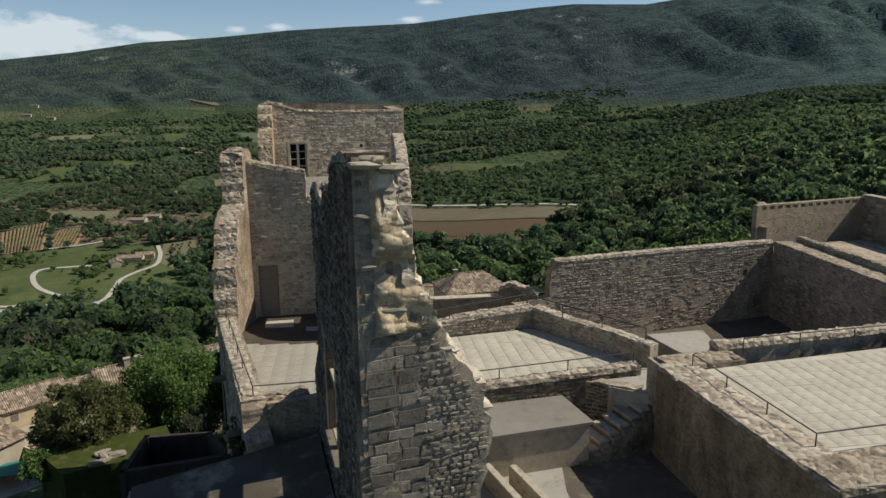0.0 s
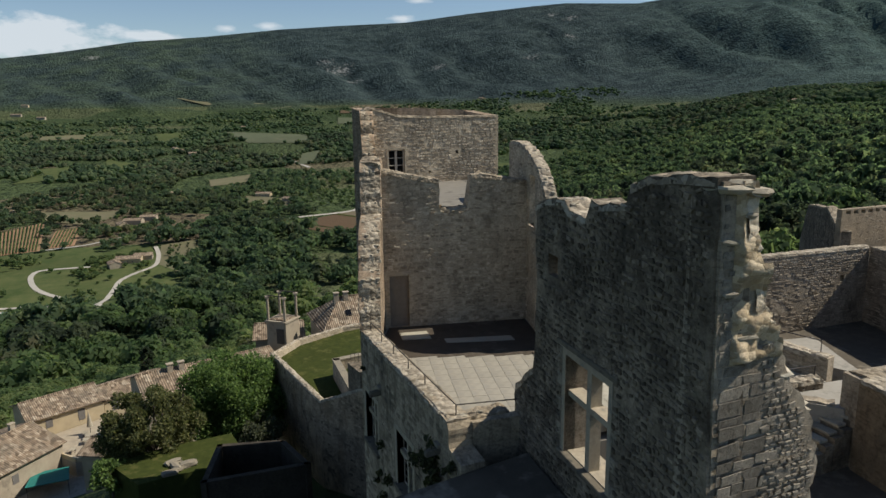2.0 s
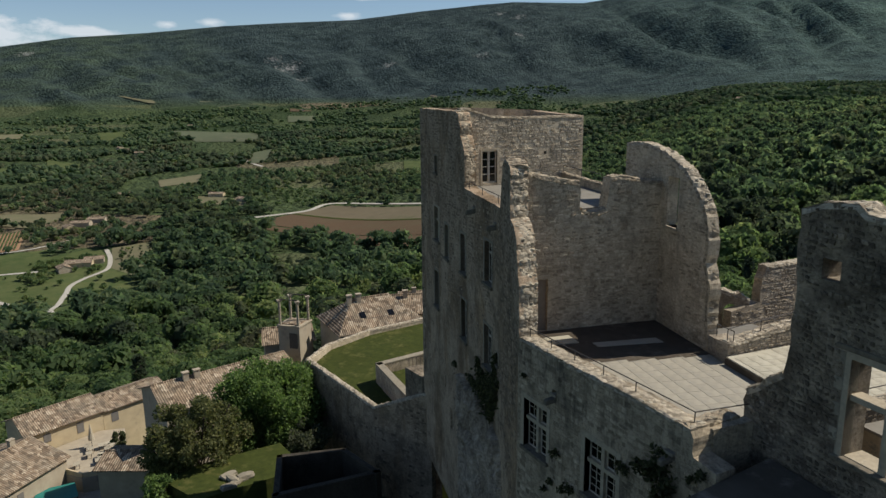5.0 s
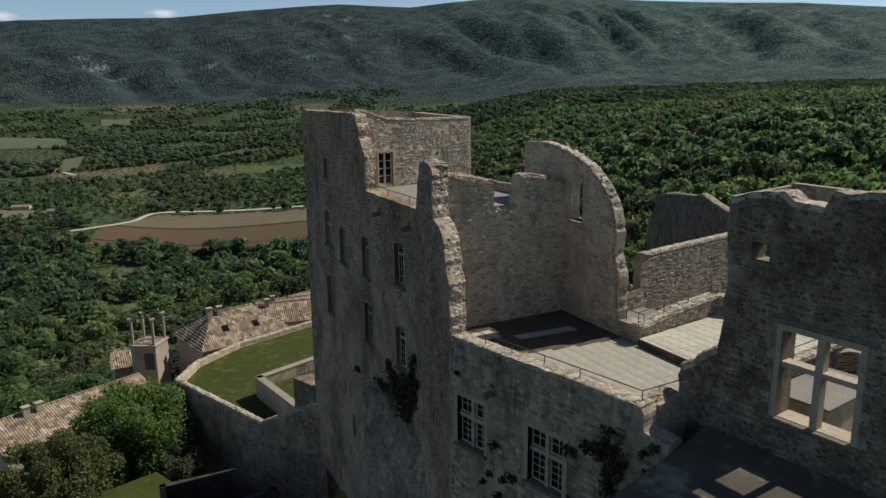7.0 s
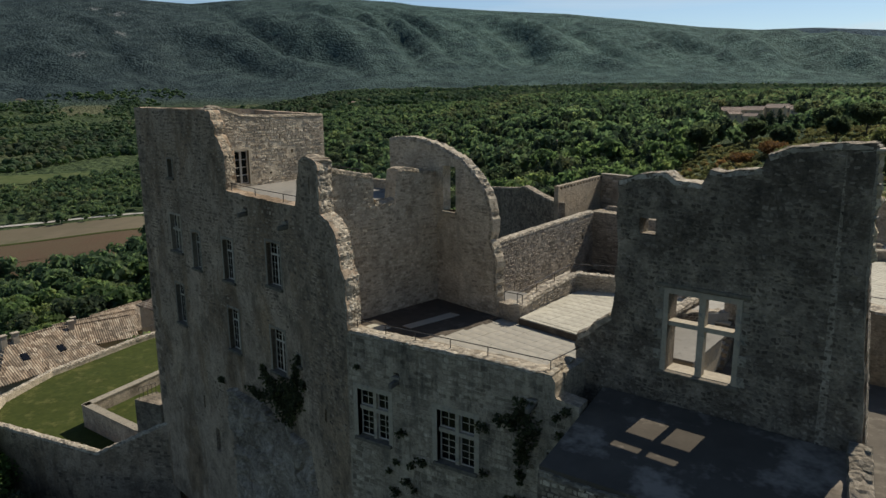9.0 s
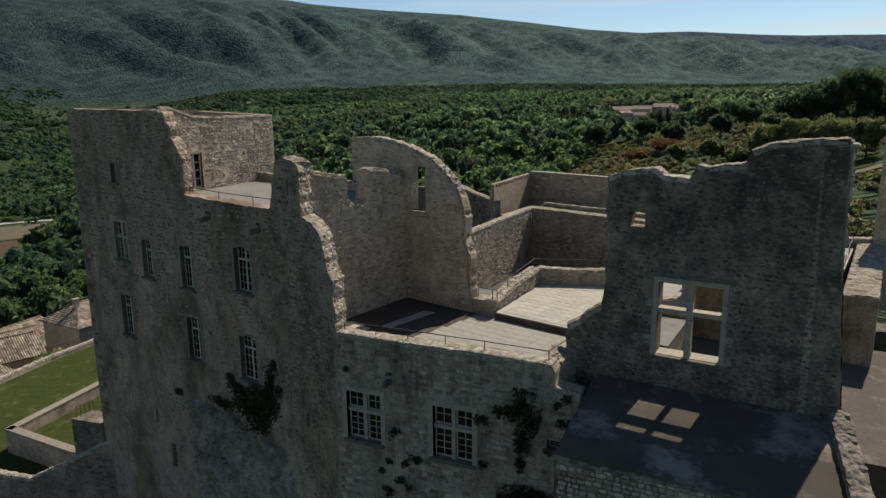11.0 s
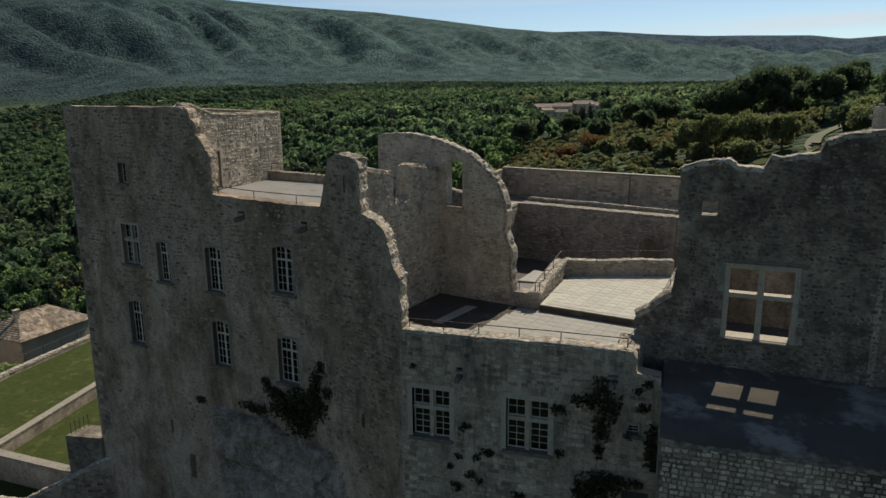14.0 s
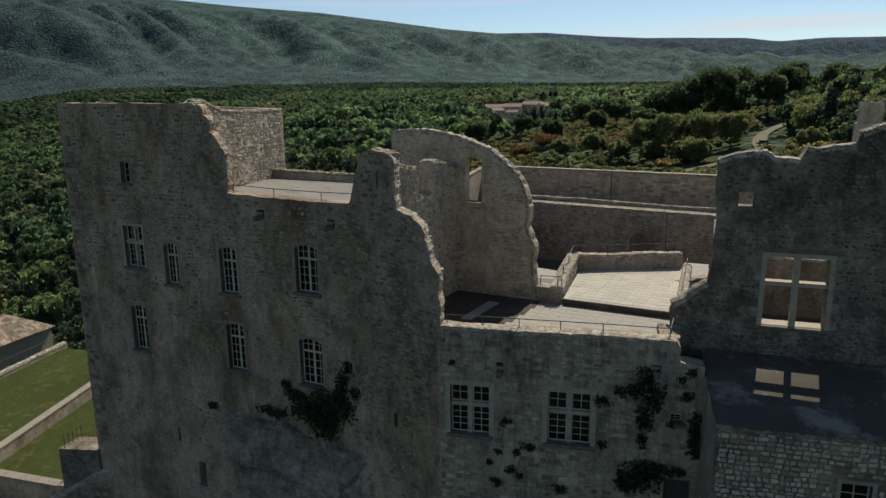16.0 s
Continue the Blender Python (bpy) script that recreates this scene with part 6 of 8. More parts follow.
def draped(name, quad, material, label, category, lift=0.35, n=14, clear=True):
    a, b, c, d = (np.array(p, float) for p in quad)
    s, t = np.meshgrid(np.linspace(0, 1, n), np.linspace(0, 1, n), indexing="ij")
    s, t = s[..., None], t[..., None]
    p = (a * (1 - s) + b * s) * (1 - t) + (d * (1 - s) + c * s) * t
    p = p.reshape(-1, 2)
    v = np.column_stack([p, ground(p[:, 0], p[:, 1]) + lift])
    i, j = np.meshgrid(np.arange(n - 1), np.arange(n - 1), indexing="ij")
    f = np.stack([i * n + j, (i + 1) * n + j, (i + 1) * n + j + 1, i * n + j + 1], -1).reshape(-1, 4)
    if (b - a)[0] * (d - a)[1] - (b - a)[1] * (d - a)[0] < 0:
        f = f[:, ::-1]
    if clear:
        KEEP_OUT.append([tuple(q) for q in (a, b, c, d)])
    return tagged(np_mesh(name, v, f, material), label, category, kind="structure")


def track(name, pts, width, label, material=M_GRAVEL):
    pts = np.array(pts, float)
    ends = np.concatenate([2 * pts[:1] - pts[1:2], pts, 2 * pts[-1:] - pts[-2:-1]])
    s = np.linspace(0, 1, 8, endpoint=False)[:, None]
    dense = np.concatenate([b + 0.5 * s * (c - a) + s**2 * (a - 2.5 * b + 2 * c - 0.5 * d) + s**3 * (1.5 * (b - c) + 0.5 * (d - a)) for a, b, c, d in zip(ends, ends[1:], ends[2:], ends[3:])] + [pts[-1:]])
    way = np.gradient(dense, axis=0)
    side = np.column_stack([-way[:, 1], way[:, 0]]) / np.linalg.norm(way, axis=1)[:, None] * width / 2
    both = np.concatenate([dense - side, dense + side])
    v = np.column_stack([both, ground(both[:, 0], both[:, 1]) + 0.6])
    n = len(dense)
    k = np.arange(n - 1)
    f = np.stack([k, k + 1, n + k + 1, n + k], -1)
    for a, b in zip(dense[:-1], dense[1:]):
        s = np.array([-(b - a)[1], (b - a)[0]])
        s = s / np.linalg.norm(s) * (width / 2 + 4)
        KEEP_OUT.append([tuple(a - s), tuple(b - s), tuple(b + s), tuple(a + s)])
    return tagged(np_mesh(name, v, f, material), label, "road", kind="structure")


draped("field_ploughed", [(-735, 135), (-757, 184), (-523, 346), (-480, 300)], M_SOIL, "red-brown ploughed field beside a lane", "field")
KEEP_OUT.append([(-742, 128), (-760, 190), (-482, 312), (-464, 248)])
draped("field_stubble", [(-757, 184), (-783, 240), (-560, 395), (-523, 346)], M_STUBBLE, "tan stubble field beside a lane", "field")
draped("field_ploughed_low", [(-698, 138), (-705, 150), (-480, 300), (-472, 255)], M_SOIL, "red-brown ploughed field", "field")
track("hedge_track", [(-757, 186), (-640, 266), (-524, 347)], 5, "dark grass balk between the fields", M_GRASS)
track("road", [(-760, 120), (-765, 200), (-790, 250), (-680, 330), (-570, 405)], 7, "pale lane along the ploughed field")
draped("vineyard", [(-718, -152), (-824, -169), (-866, -128), (-722, -117)], M_VINE, "vineyard soil with green vine rows", "field")
draped("vineyard_small", [(-728, -113), (-812, -112), (-818, -86), (-731, -88)], M_VINE, "small vineyard on reddish soil", "field")
draped("meadow", [(-590, -150), (-650, -140), (-712, -20), (-540, 10)], M_MEADOW, "mown meadow around the drive", "meadow", 0.25)
draped("meadow_orchard", [(-575, 12), (-626, -12), (-700, -8), (-708, 30)], M_DRY, "dry orchard meadow", "meadow", 0.4)
draped("meadow_vines", [(-655, -140), (-708, -150), (-722, -62), (-660, -60)], M_MEADOW, "green meadow under the vineyard", "meadow", 0.3)
draped("meadow_upper", [(-828, -84), (-876, -128), (-935, -150), (-900, -35)], M_DRY, "rough pasture above the vineyard", "meadow", 0.4)
draped("meadow_low", [(-470, -135), (-592, -150), (-540, 8), (-500, -10)], M_MEADOW, "mown meadow below the drive", "meadow", 0.2)
draped("trim_court", [(-536, -123), (-512, -74), (-466, -80), (-496, -120)], M_GRAVEL, "white paved edge round the sports court", "paving", 0.55)
draped("sports_court", [(-533, -119), (-510, -78), (-471, -83), (-499, -115)], M_COURTGREEN, "green sports court with white edge", "sports court", 0.7)
track("drive", [(-458, -50), (-490, -53), (-516, -55), (-537, -70), (-558, -87), (-582, -102), (-609, -110), (-631, -112), (-643, -106), (-642, -84), (-640, -66)], 4.2, "winding white gravel drive")
track("drive_east", [(-516, -55), (-534, -51), (-562, -46), (-586, -42), (-605, -30), (-612, -23), (-626, -14), (-661, -11), (-696, -13)], 4.0, "white gravel drive to the villa")
track("drive_west", [(-560, -150), (-542, -122), (-538, -102), (-529, -79)], 4, "white gravel lane beside the sports court")
track("drive_upper", [(-722, -112), (-728, -80), (-743, -57), (-763, -30)], 3.4, "white gravel lane below the upper villa")
KEEP_OUT.append([(-775, -60), (-850, -66), (-850, -8), (-770, -22)])
# vine rows along the slope
vrng = random.Random(77)
bm = bmesh.new()
for (x0, y0), (x1, y1), (x2, y2), (x3, y3), rows_n in (((-720, -151), (-824, -167), (-864, -129), (-724, -119), 12), ((-731, -111), (-810, -111), (-816, -88), (-733, -90), 7)):
    for k in range(rows_n):
        f = (k + 0.5) / rows_n
        a, b = Vector((x0 + (x3 - x0) * f, y0 + (y3 - y0) * f)), Vector((x1 + (x2 - x1) * f, y1 + (y2 - y1) * f))
        prev = None
        for i in range(25):
            c = a.lerp(b, i / 24)
            w, h = vrng.uniform(0.5, 0.85), vrng.uniform(1.0, 1.6)
            g = gz(c.x, c.y) + 0.3
            ring = [bm.verts.new((c.x, c.y + s * w * v, g + h * z)) for s, v, z in ((-1, 0.7, 0.1), (-1, 1.0, 0.6), (0, 0, 1.0), (1, 1.0, 0.6), (1, 0.7, 0.1))]
            if prev:
                for j in range(4):
                    bm.faces.new((prev[j], prev[j + 1], ring[j + 1], ring[j]))
            prev = ring
VINES = bm
draped("field_far", [(-1933, -252), (-1953, -150), (-1845, -157), (-1845, -247)], M_DRY, "dry field in the valley", "field", 1.5)
draped("field_mid", [(-1862, 169), (-1669, 346), (-1497, 320), (-1584, 195)], M_PLOT, "green field in the valley", "field", 1.2)
draped("field_knoll", [(-1100, 71), (-1126, 147), (-1049, 126), (-1038, 68)], M_DRY, "dry stubble field on a rise", "field", 1.0)
draped("field_wood", [(-1039, 450), (-908, 527), (-865, 494), (-960, 416)], M_MEADOW, "clearing in the woods", "field", 1.0)
draped("field_high", [(-1609, 607), (-1453, 673), (-1400, 640), (-1540, 580)], M_MEADOW, "green field in the valley", "field", 1.2)
draped("field_red", [(-2180, 565), (-2155, 626), (-2094, 607), (-2118, 548)], M_SOIL, "small red-brown ploughed plot in the valley", "field", 2)
draped("field_grey", [(-2029, 517), (-1997, 589), (-1856, 542), (-1905, 483)], M_PLOT, "grey-green plot in the valley", "field", 1.5)
draped("field_foot", [(-2714, 92), (-2605, 267), (-2460, 384), (-2560, 196)], M_DRY, "long dry field at the mountain foot", "field", 4)
draped("field_rows", [(-1336, 261), (-1370, 311), (-1198, 264), (-1191, 230)], M_PLOT, "small vine plot beside a lane", "field", 1.2)
draped("field_yard", [(-935, 105), (-880, 159), (-835, 146), (-882, 97)], M_DRY, "pale clearing round a farmhouse", "field", 0.8)
track("lane_valley", [(-2312, 209), (-2311, 286), (-2336, 370), (-2378, 464)], 9, "pale lane between valley fields", M_DRY)
track("lane_rows", [(-1300, 216), (-1284, 222), (-1237, 230), (-1196, 233), (-1150, 240)], 6, "pale lane beside the vine plot")
draped("field_terraces", [(-1366, -192), (-1370, -141), (-1279, -140), (-1284, -175)], M_MEADOW, "dark green vine plot in the valley", "field", 0.8)
draped("field_glade", [(-1464, -90), (-1348, -22), (-1303, -55), (-1336, -84)], M_MEADOW, "bright glade between tree belts", "field", 0.8)
draped("field_strip", [(-1195, -209), (-1266, -190), (-1302, -151), (-1210, -142)], M_MEADOW, "long green strip between tree belts", "field", 0.8)
draped("field_east", [(-1903, 6), (-1896, 84), (-1684, 34), (-1729, 10)], M_MEADOW, "green field in the valley", "field", 1.2)
draped("field_tan", [(-2391, 27), (-2317, 125), (-2226, 102), (-2281, 29)], M_DRY, "dry field in the valley", "field", 2)
track("lane_hill", [(18, 204), (34, 206), (48, 210), (58, 220), (61, 240), (68, 262), (88, 290), (110, 320)], 5, "pale lane past the castle hill", M_DRY)
draped("clearing", [(38, 214), (50, 217), (55, 240), (44, 236)], M_GRASS, "grassy clearing beside the lane", "meadow", 0.3)


# ---- houses ----
def house(x, y, turn, length, depth, eave, ridge, label, wall=M_HOUSE, z=None, hip=0.0, chimneys=0, wins=(), group="", over=0.5, sink=6.0, tile=None, skylights=()):
    """A gabled or hipped house, ridge along its own x; wins: (side, along, up, width, height), side -1 or 1 of y."""
    z = gz(x, y) if z is None else z
    tile = tile or M_ROOFTILE
    ob = new("house")
    ob.matrix_basis = pose(x, y, z, 0, 0, turn)
    tagged(ob, label, "house", group)
    l, d = length / 2, depth / 2
    bm = bmesh.new()
    vs = [bm.verts.new(p) for p in ((-l, -d, -sink), (l, -d, -sink), (l, d, -sink), (-l, d, -sink), (-l, -d, eave), (l, -d, eave), (l, d, eave), (-l, d, eave))]
    for f in ((0, 1, 5, 4), (1, 2, 6, 5), (2, 3, 7, 6), (3, 0, 4, 7), (3, 2, 1, 0)):
        bm.faces.new([vs[k] for k in f])
    if not hip:
        ga, gb = bm.verts.new((-l, 0, ridge - 0.1)), bm.verts.new((l, 0, ridge - 0.1))
        bm.faces.new((vs[4], ga, vs[7]))
        bm.faces.new((vs[5], vs[6], gb))
    part("wall", bm, wall, ob)
    drop = (ridge - eave) * over / d
    for s in (-1, 1):
        bm = bmesh.new()
        r0, r1 = (-l - 0.3 + hip, 0, ridge), (l + 0.3 - hip, 0, ridge)
        e0, e1 = (-l - over, s * (d + over), eave - drop), (l + over, s * (d + over), eave - drop)
        lo = [bm.verts.new(Vector(p)) for p in (r0, r1, e1, e0)]
        hi = [bm.verts.new(Vector(p) + Vector((0, 0, 0.16))) for p in (r0, r1, e1, e0)]
        bm.faces.new(hi)
        bm.faces.new(lo[::-1])
        for k in range(4):
            bm.faces.new((lo[k], lo[(k + 1) % 4], hi[(k + 1) % 4], hi[k]))
        bmesh.ops.recalc_face_normals(bm, faces=bm.faces)
        roof = part("roof", bm, tile, ob, "weathered canal-tile roof")
    if hip:
        for s in (-1, 1):
            bm = bmesh.new()
            p = [(s * (l + 0.3 - hip), 0, ridge), (s * (l + over), -d - over, eave - drop), (s * (l + over), d + over, eave - drop)]
            lo = [bm.verts.new(Vector(q)) for q in p]
            hi = [bm.verts.new(Vector(q) + Vector((0, 0, 0.16))) for q in p]
            bm.faces.new(lo)
            bm.faces.new(hi)
            for k in range(3):
                bm.faces.new((lo[k], lo[(k + 1) % 3], hi[(k + 1) % 3], hi[k]))
            bmesh.ops.recalc_face_normals(bm, faces=bm.faces)
            part("roof", bm, tile, ob, "weathered canal-tile roof")
    bm = bmesh.new()
    bar(bm, (-l - 0.2 + hip, 0, ridge + 0.16), (l + 0.2 - hip, 0, ridge + 0.16), 0.16, 8)
    part("ridge_tiles", bm, tile, roof)
    for k in range(chimneys):
        bm = bmesh.new()
        cx = -l * 0.55 + k * 1.6
        block(bm, cx - 0.4, cx + 0.4, -0.9, -0.3, ridge - 1.2, ridge + 1.0)
        block(bm, cx - 0.5, cx + 0.5, -1.0, -0.2, ridge + 1.002, ridge + 1.14)
        part("chimney", bm, M_HOUSE, roof, "pale stone chimney")
    for side, u, f in skylights:
        bm = bmesh.new()
        tip = math.atan2(ridge - eave, d)
        block(bm, -0.45, 0.45, -0.6, 0.6, 0.1, 0.26, Matrix.Translation((u, side * d * f, ridge - (ridge - eave) * f)) @ Matrix.Rotation(-side * tip, 4, "X"))
        part("roof_window", bm, M_GLASS, roof, "dark roof window")
    for side, u, up, w, h in wins:
        bm = bmesh.new()
        block(bm, u - w / 2, u + w / 2, side * d - 0.06, side * d + 0.06, up, up + h)
        part("window", bm, M_SHUTTER, ob, "shuttered window")
    c, s_ = math.cos(radians(turn)), math.sin(radians(turn))
    KEEP_OUT.append([(x + c * a * (l + 2) - s_ * b * (d + 2), y + s_ * a * (l + 2) + c * b * (d + 2)) for a, b in ((-1, -1), (1, -1), (1, 1), (-1, 1))])
    return ob


W4 = ((-1, -4, 1.0, 1.0, 1.5), (-1, 0, 1.0, 1.0, 1.5), (-1, 4, 1.0, 1.0, 1.5))
house(-77.2, 21.2, 90, 14.5, 11, 0, 3.6, "large hipped tile-roofed house below the garden", z=-24.2, hip=4.2, chimneys=2, wins=((1, 2, -2.2, 1.0, 1.3), (1, -4, -2.2, 1.0, 1.3)), sink=14, skylights=((-1, -2.6, 0.55), (-1, 2.2, 0.6)))
house(-83.5, 33.5, 70, 11, 8, 0, 2.2, "tile-roofed house stepping up behind the hipped one", M_PLASTER, z=-25.6, chimneys=1, sink=14)
house(-73.2, -4.2, 103, 20, 10.5, 0, 2.0, "long stone house with a broad canal-tile roof and two chimneys", z=-28.9, chimneys=2, wins=((-1, -6, -3.0, 1.0, 1.4), (-1, 1, -3.0, 1.0, 1.4)), sink=14)
house(-98.4, -28.2, 114, 12, 8.6, 0, 1.7, "ochre rendered village house with a tiled roof", M_PLASTER, z=-39.7, wins=((-1, -3.0, -2.2, 1.1, 1.4), (-1, 2.2, -2.6, 1.1, 1.9)), sink=14)
house(-103.2, -17.0, 114, 12, 7.6, 0, 1.2, "lower stone wing of the village house", M_PLASTER, z=-40.1, wins=((-1, -4.0, -2.5, 1.2, 1.7),), sink=14)
house(-83.6, -35.3, -44, 12.5, 13, 0, 2.2, "stone village house with a sunlit tiled roof", z=-40.6, sink=14, chimneys=1, wins=((1, 2.0, -2.6, 1.0, 1.4),))
house(-67.6, -16.6, 62, 8.5, 6, 0, 0.9, "low tiled shed roof among the houses", z=-35.4, sink=10)
house(-87, 54, 85, 13, 10, 0, 2.6, "small hipped tile-roofed house beyond the court", z=-25.4, hip=4, chimneys=1, sink=14)
house(-101, 44, 75, 14, 9, 0, 2.6, "plain tile-roofed village house", M_PLASTER, z=-31.0, chimneys=1, sink=14)
house(-90, 36, 110, 10, 8, 0, 2.2, "reddish tile-roofed village house", M_PLASTER, z=-28.5, chimneys=1, sink=14, tile=M_REDTILE)
house(-112, 55, 95, 12, 9, 0, 2.2, "plain tile-roofed village house", z=-33.5, sink=14)
house(-86, 9, 80, 8, 6, 0, 1.6, "low tile-roofed outbuilding by the turret", z=-28.0, sink=8)
far_houses = ((-806, -46, 15, 15, 10), (-836, -18, 75, 18, 10), (-822, -34, 70, 20, 11), (-646, -36, 78, 22, 12), (-652, -24, 84, 16, 10), (-633, -48, 12, 13, 10), (-990, 18, 110, 16, 9), (-1906, -267, 10, 22, 10), (-2629, -61, 30, 20, 10), (-921, 127, 60, 20, 9), (-868, 152, 40, 18, 9), (-445, 540, 20, 10, 8), (-2031, 996, 0, 30, 12), (-815, 985, 30, 20, 10), (-1933, 231, 70, 18, 10), (-1556, 40, 20, 16, 9), (-2118, 584, 0, 22, 10), (144, 568, 20, 14, 9), (183, 1072, 0, 18, 10), (-682, 1500, 0, 24, 12), (-1514, 46, 60, 22, 11), (-1450, 71, 80, 20, 10), (-2373, -301, 70, 24, 11), (-2477, -381, 80, 30, 11), (-2668, -380, 80, 22, 11))
for k, (hx, hy, ht, hl, hd) in enumerate(far_houses):
    house(hx, hy, ht, hl, hd, 4.2, 6.2, "distant stone farmhouse with a tiled roof among trees", M_HOUSE if k % 3 else M_PLASTER, wins=W4 if k % 2 else ((1, -3, 1, 1, 1.4), (1, 3, 1, 1, 1.4)), group="valley houses", sink=3)
house(-188, 462, 25, 13, 8, 4.2, 6.0, "small stone house with a faded tiled roof in the wood", z=gz(-188, 462) + 4.5, tile=M_PINKTILE, wins=((-1, -3, 1, 1, 1.4), (-1, 3, 1, 1, 1.4)), sink=9)
for hx, hy, ht, hl, hd in ((-99, 640, 8, 20, 13), (-80, 628, -6, 17, 12.5), (-62, 634, -26, 20, 13), (-48, 614, 20, 13, 10), (-92, 604, 38, 11, 8), (-72, 566, -10, 10, 8), (-42, 592, 12, 12, 9)):
    house(hx, hy, ht, hl, hd, 4.6, 7.6 if hd > 12 else 6.6, "pale plastered hamlet building with a low tiled roof", M_PLASTER, z=gz(hx, hy) + 3.6, tile=M_PINKTILE, wins=((-1, -5, 1.2, 1.2, 2.0), (-1, 0, 1.2, 1.2, 2.0), (-1, 5, 1.2, 1.2, 2.0)), group="hamlet buildings", sink=12)

KEEP_OUT.append([(-74, 455), (-30, 455), (-38, 650), (-114, 655)])

# stone lantern turret
turret = holder("lantern_turret", (-79, 8.6, -29), "small stone turret topped by four bare pillars", "turret")
TURRET = [(-79.0, 5.9), (-76.4, 8.6), (-79.0, 11.3), (-81.6, 8.6)]
bm = bmesh.new()
prism(bm, TURRET, -34, -23.7)
wpart("turret_body", bm, M_HOUSE, turret)
# no opening here: a dark panel paints the doorway's inner shade
bm = bmesh.new()
prism(bm, [(-77.55, 7.3), (-77.45, 7.22), (-76.55, 8.2), (-76.65, 8.28)], -27.2, -24.7)
wpart("doorway", bm, M_IRON, turret, "dark panel painted as the shade inside a doorway")
bm = bmesh.new()
prism(bm, [(-79 + (x + 79) * 1.1, 8.6 + (y - 8.6) * 1.1) for x, y in TURRET], -23.698, -23.45)
wpart("cornice", bm, M_DRESSED, turret, "thin stone cornice")
bm = bmesh.new()
prism(bm, [(-79 + (x + 79) * 0.8, 8.6 + (y - 8.6) * 0.8) for x, y in TURRET], -23.448, lambda x, y: -22.9 if abs(x + 79) + abs(y - 8.6) < 1 else -23.3)
wpart("turret_roof", bm, M_ROOFTILE, turret, "low tiled roof between the pillars")
tops = [(-79 + (x + 79) * 0.86, 8.6 + (y - 8.6) * 0.86) for x, y in TURRET]
for px, py in tops:
    bm = bmesh.new()
    bar(bm, (px, py, -23.45), (px, py, -19.6), 0.22, 8)
    pillar = wpart("pillar", bm, M_DRESSED, turret, "bare stone pillar")
    bm = bmesh.new()
    block(bm, px - 0.36, px + 0.36, py - 0.36, py + 0.36, -19.598, -19.35)
    part("capital", bm, M_DRESSED, pillar)
for (ax, ay), (bx, by) in ((tops[0], tops[1]), (tops[3], tops[2])):
    bm = bmesh.new()
    bar(bm, (ax, ay, -19.25), (bx, by, -19.25), 0.09, 5)
    wpart("tie_beam", bm, M_IRON, turret, "thin dark tie beam")

# ---- hanging garden below the tower ----
gpoly = [(-27.5, 7.6), (-33.3, 4.9), (-42, 3.6), (-49.5, 2.6), (-53.5, 6.5), (-56.5, 13), (-58, 24), (-58.4, 38), (-26, 38)]
bm = bmesh.new()
prism(bm, gpoly, -34, -19.5)
structure("garden_lawn", bm, M_GRASS, "sloping lawn of the walled garden", "lawn")
KEEP_OUT.append(gpoly)
gw = [(-26.5, 7.75, -15.0), (-33.3, 4.6, -18.6), (-42, 3.3, -18.6), (-49.5, 2.2, -18.6), (-54.0, 6.3, -18.8), (-57.0, 13, -18.9), (-58.6, 25, -18.9), (-59.0, 38.5, -18.9)]
for k, (a, b) in enumerate(zip(gw, gw[1:])):
    ln = Line(b[:2], a[:2])
    bm = wall_mesh(ln, [(0, -36), (ln.length, -36), *rag([(ln.length, a[2]), (0, b[2])], 0.6, 0.05, 90 + k)], [], 0.6)
    w = structure(f"wall_garden_{k + 1}", bm, M_FACADE if k < 3 else M_INNER, "old streaked retaining wall of the garden")
    coping(w, [a, b], (0.0, 1.0) if k < 3 else (1.0, 0.0), 0.6, M_COPE, 0.6, 0.2, 100 + k, 1)
for k, (a, b, zt) in enumerate((((-41.0, 7.9), (-31.6, 7.4), -17.3), ((-41.0, 7.9), (-43.4, 26.0), -17.3), ((-31.6, 7.4), (-31.8, 10.4), -17.3))):
    ln = Line(a, b) if k == 0 else Line(b, a)
    bm = wall_mesh(ln, rect(0, ln.length, -20, zt), [], 0.7)
    w = structure(f"wall_enclosure_{k + 1}", bm, M_FIELD, "low garden enclosure wall with a flat coping")
    bm = bmesh.new()
    block(bm, 0, ln.length, -0.05, 0.75, 0.002, 0.14, ln.placed(0, zt))
    ob = link_mesh("coping", bm, M_STONE, w)
bm = bmesh.new()
prism(bm, [(-40.3, 8.6), (-31.6, 8.2), (-27.5, 9.0), (-26.0, 26.0), (-42.6, 26.0)], -20, -18.4)
structure("garden_lawn_upper", bm, M_GRASS, "small raised lawn inside the enclosure", "lawn")
bm = bmesh.new()
prism(bm, [(-27.6, 7.4), (-30.6, 7.0), (-30.4, 9.0), (-27.2, 9.2)], -30, -13.8)
structure("wall_tower_foot", bm, M_DARK, "rough masonry foot beside the tower")
railing([(-30.3, 7.3, -13.8), (-30.1, 8.8, -13.8)], 1.0, 0.35, "small iron balcony railing at the tower foot")
railing([(-58.4, 13.2, -18.8), (-58.5, 25, -18.8), (-58.9, 38.3, -18.8)], 1.0, 2.6, "thin pale railing along the garden edge")
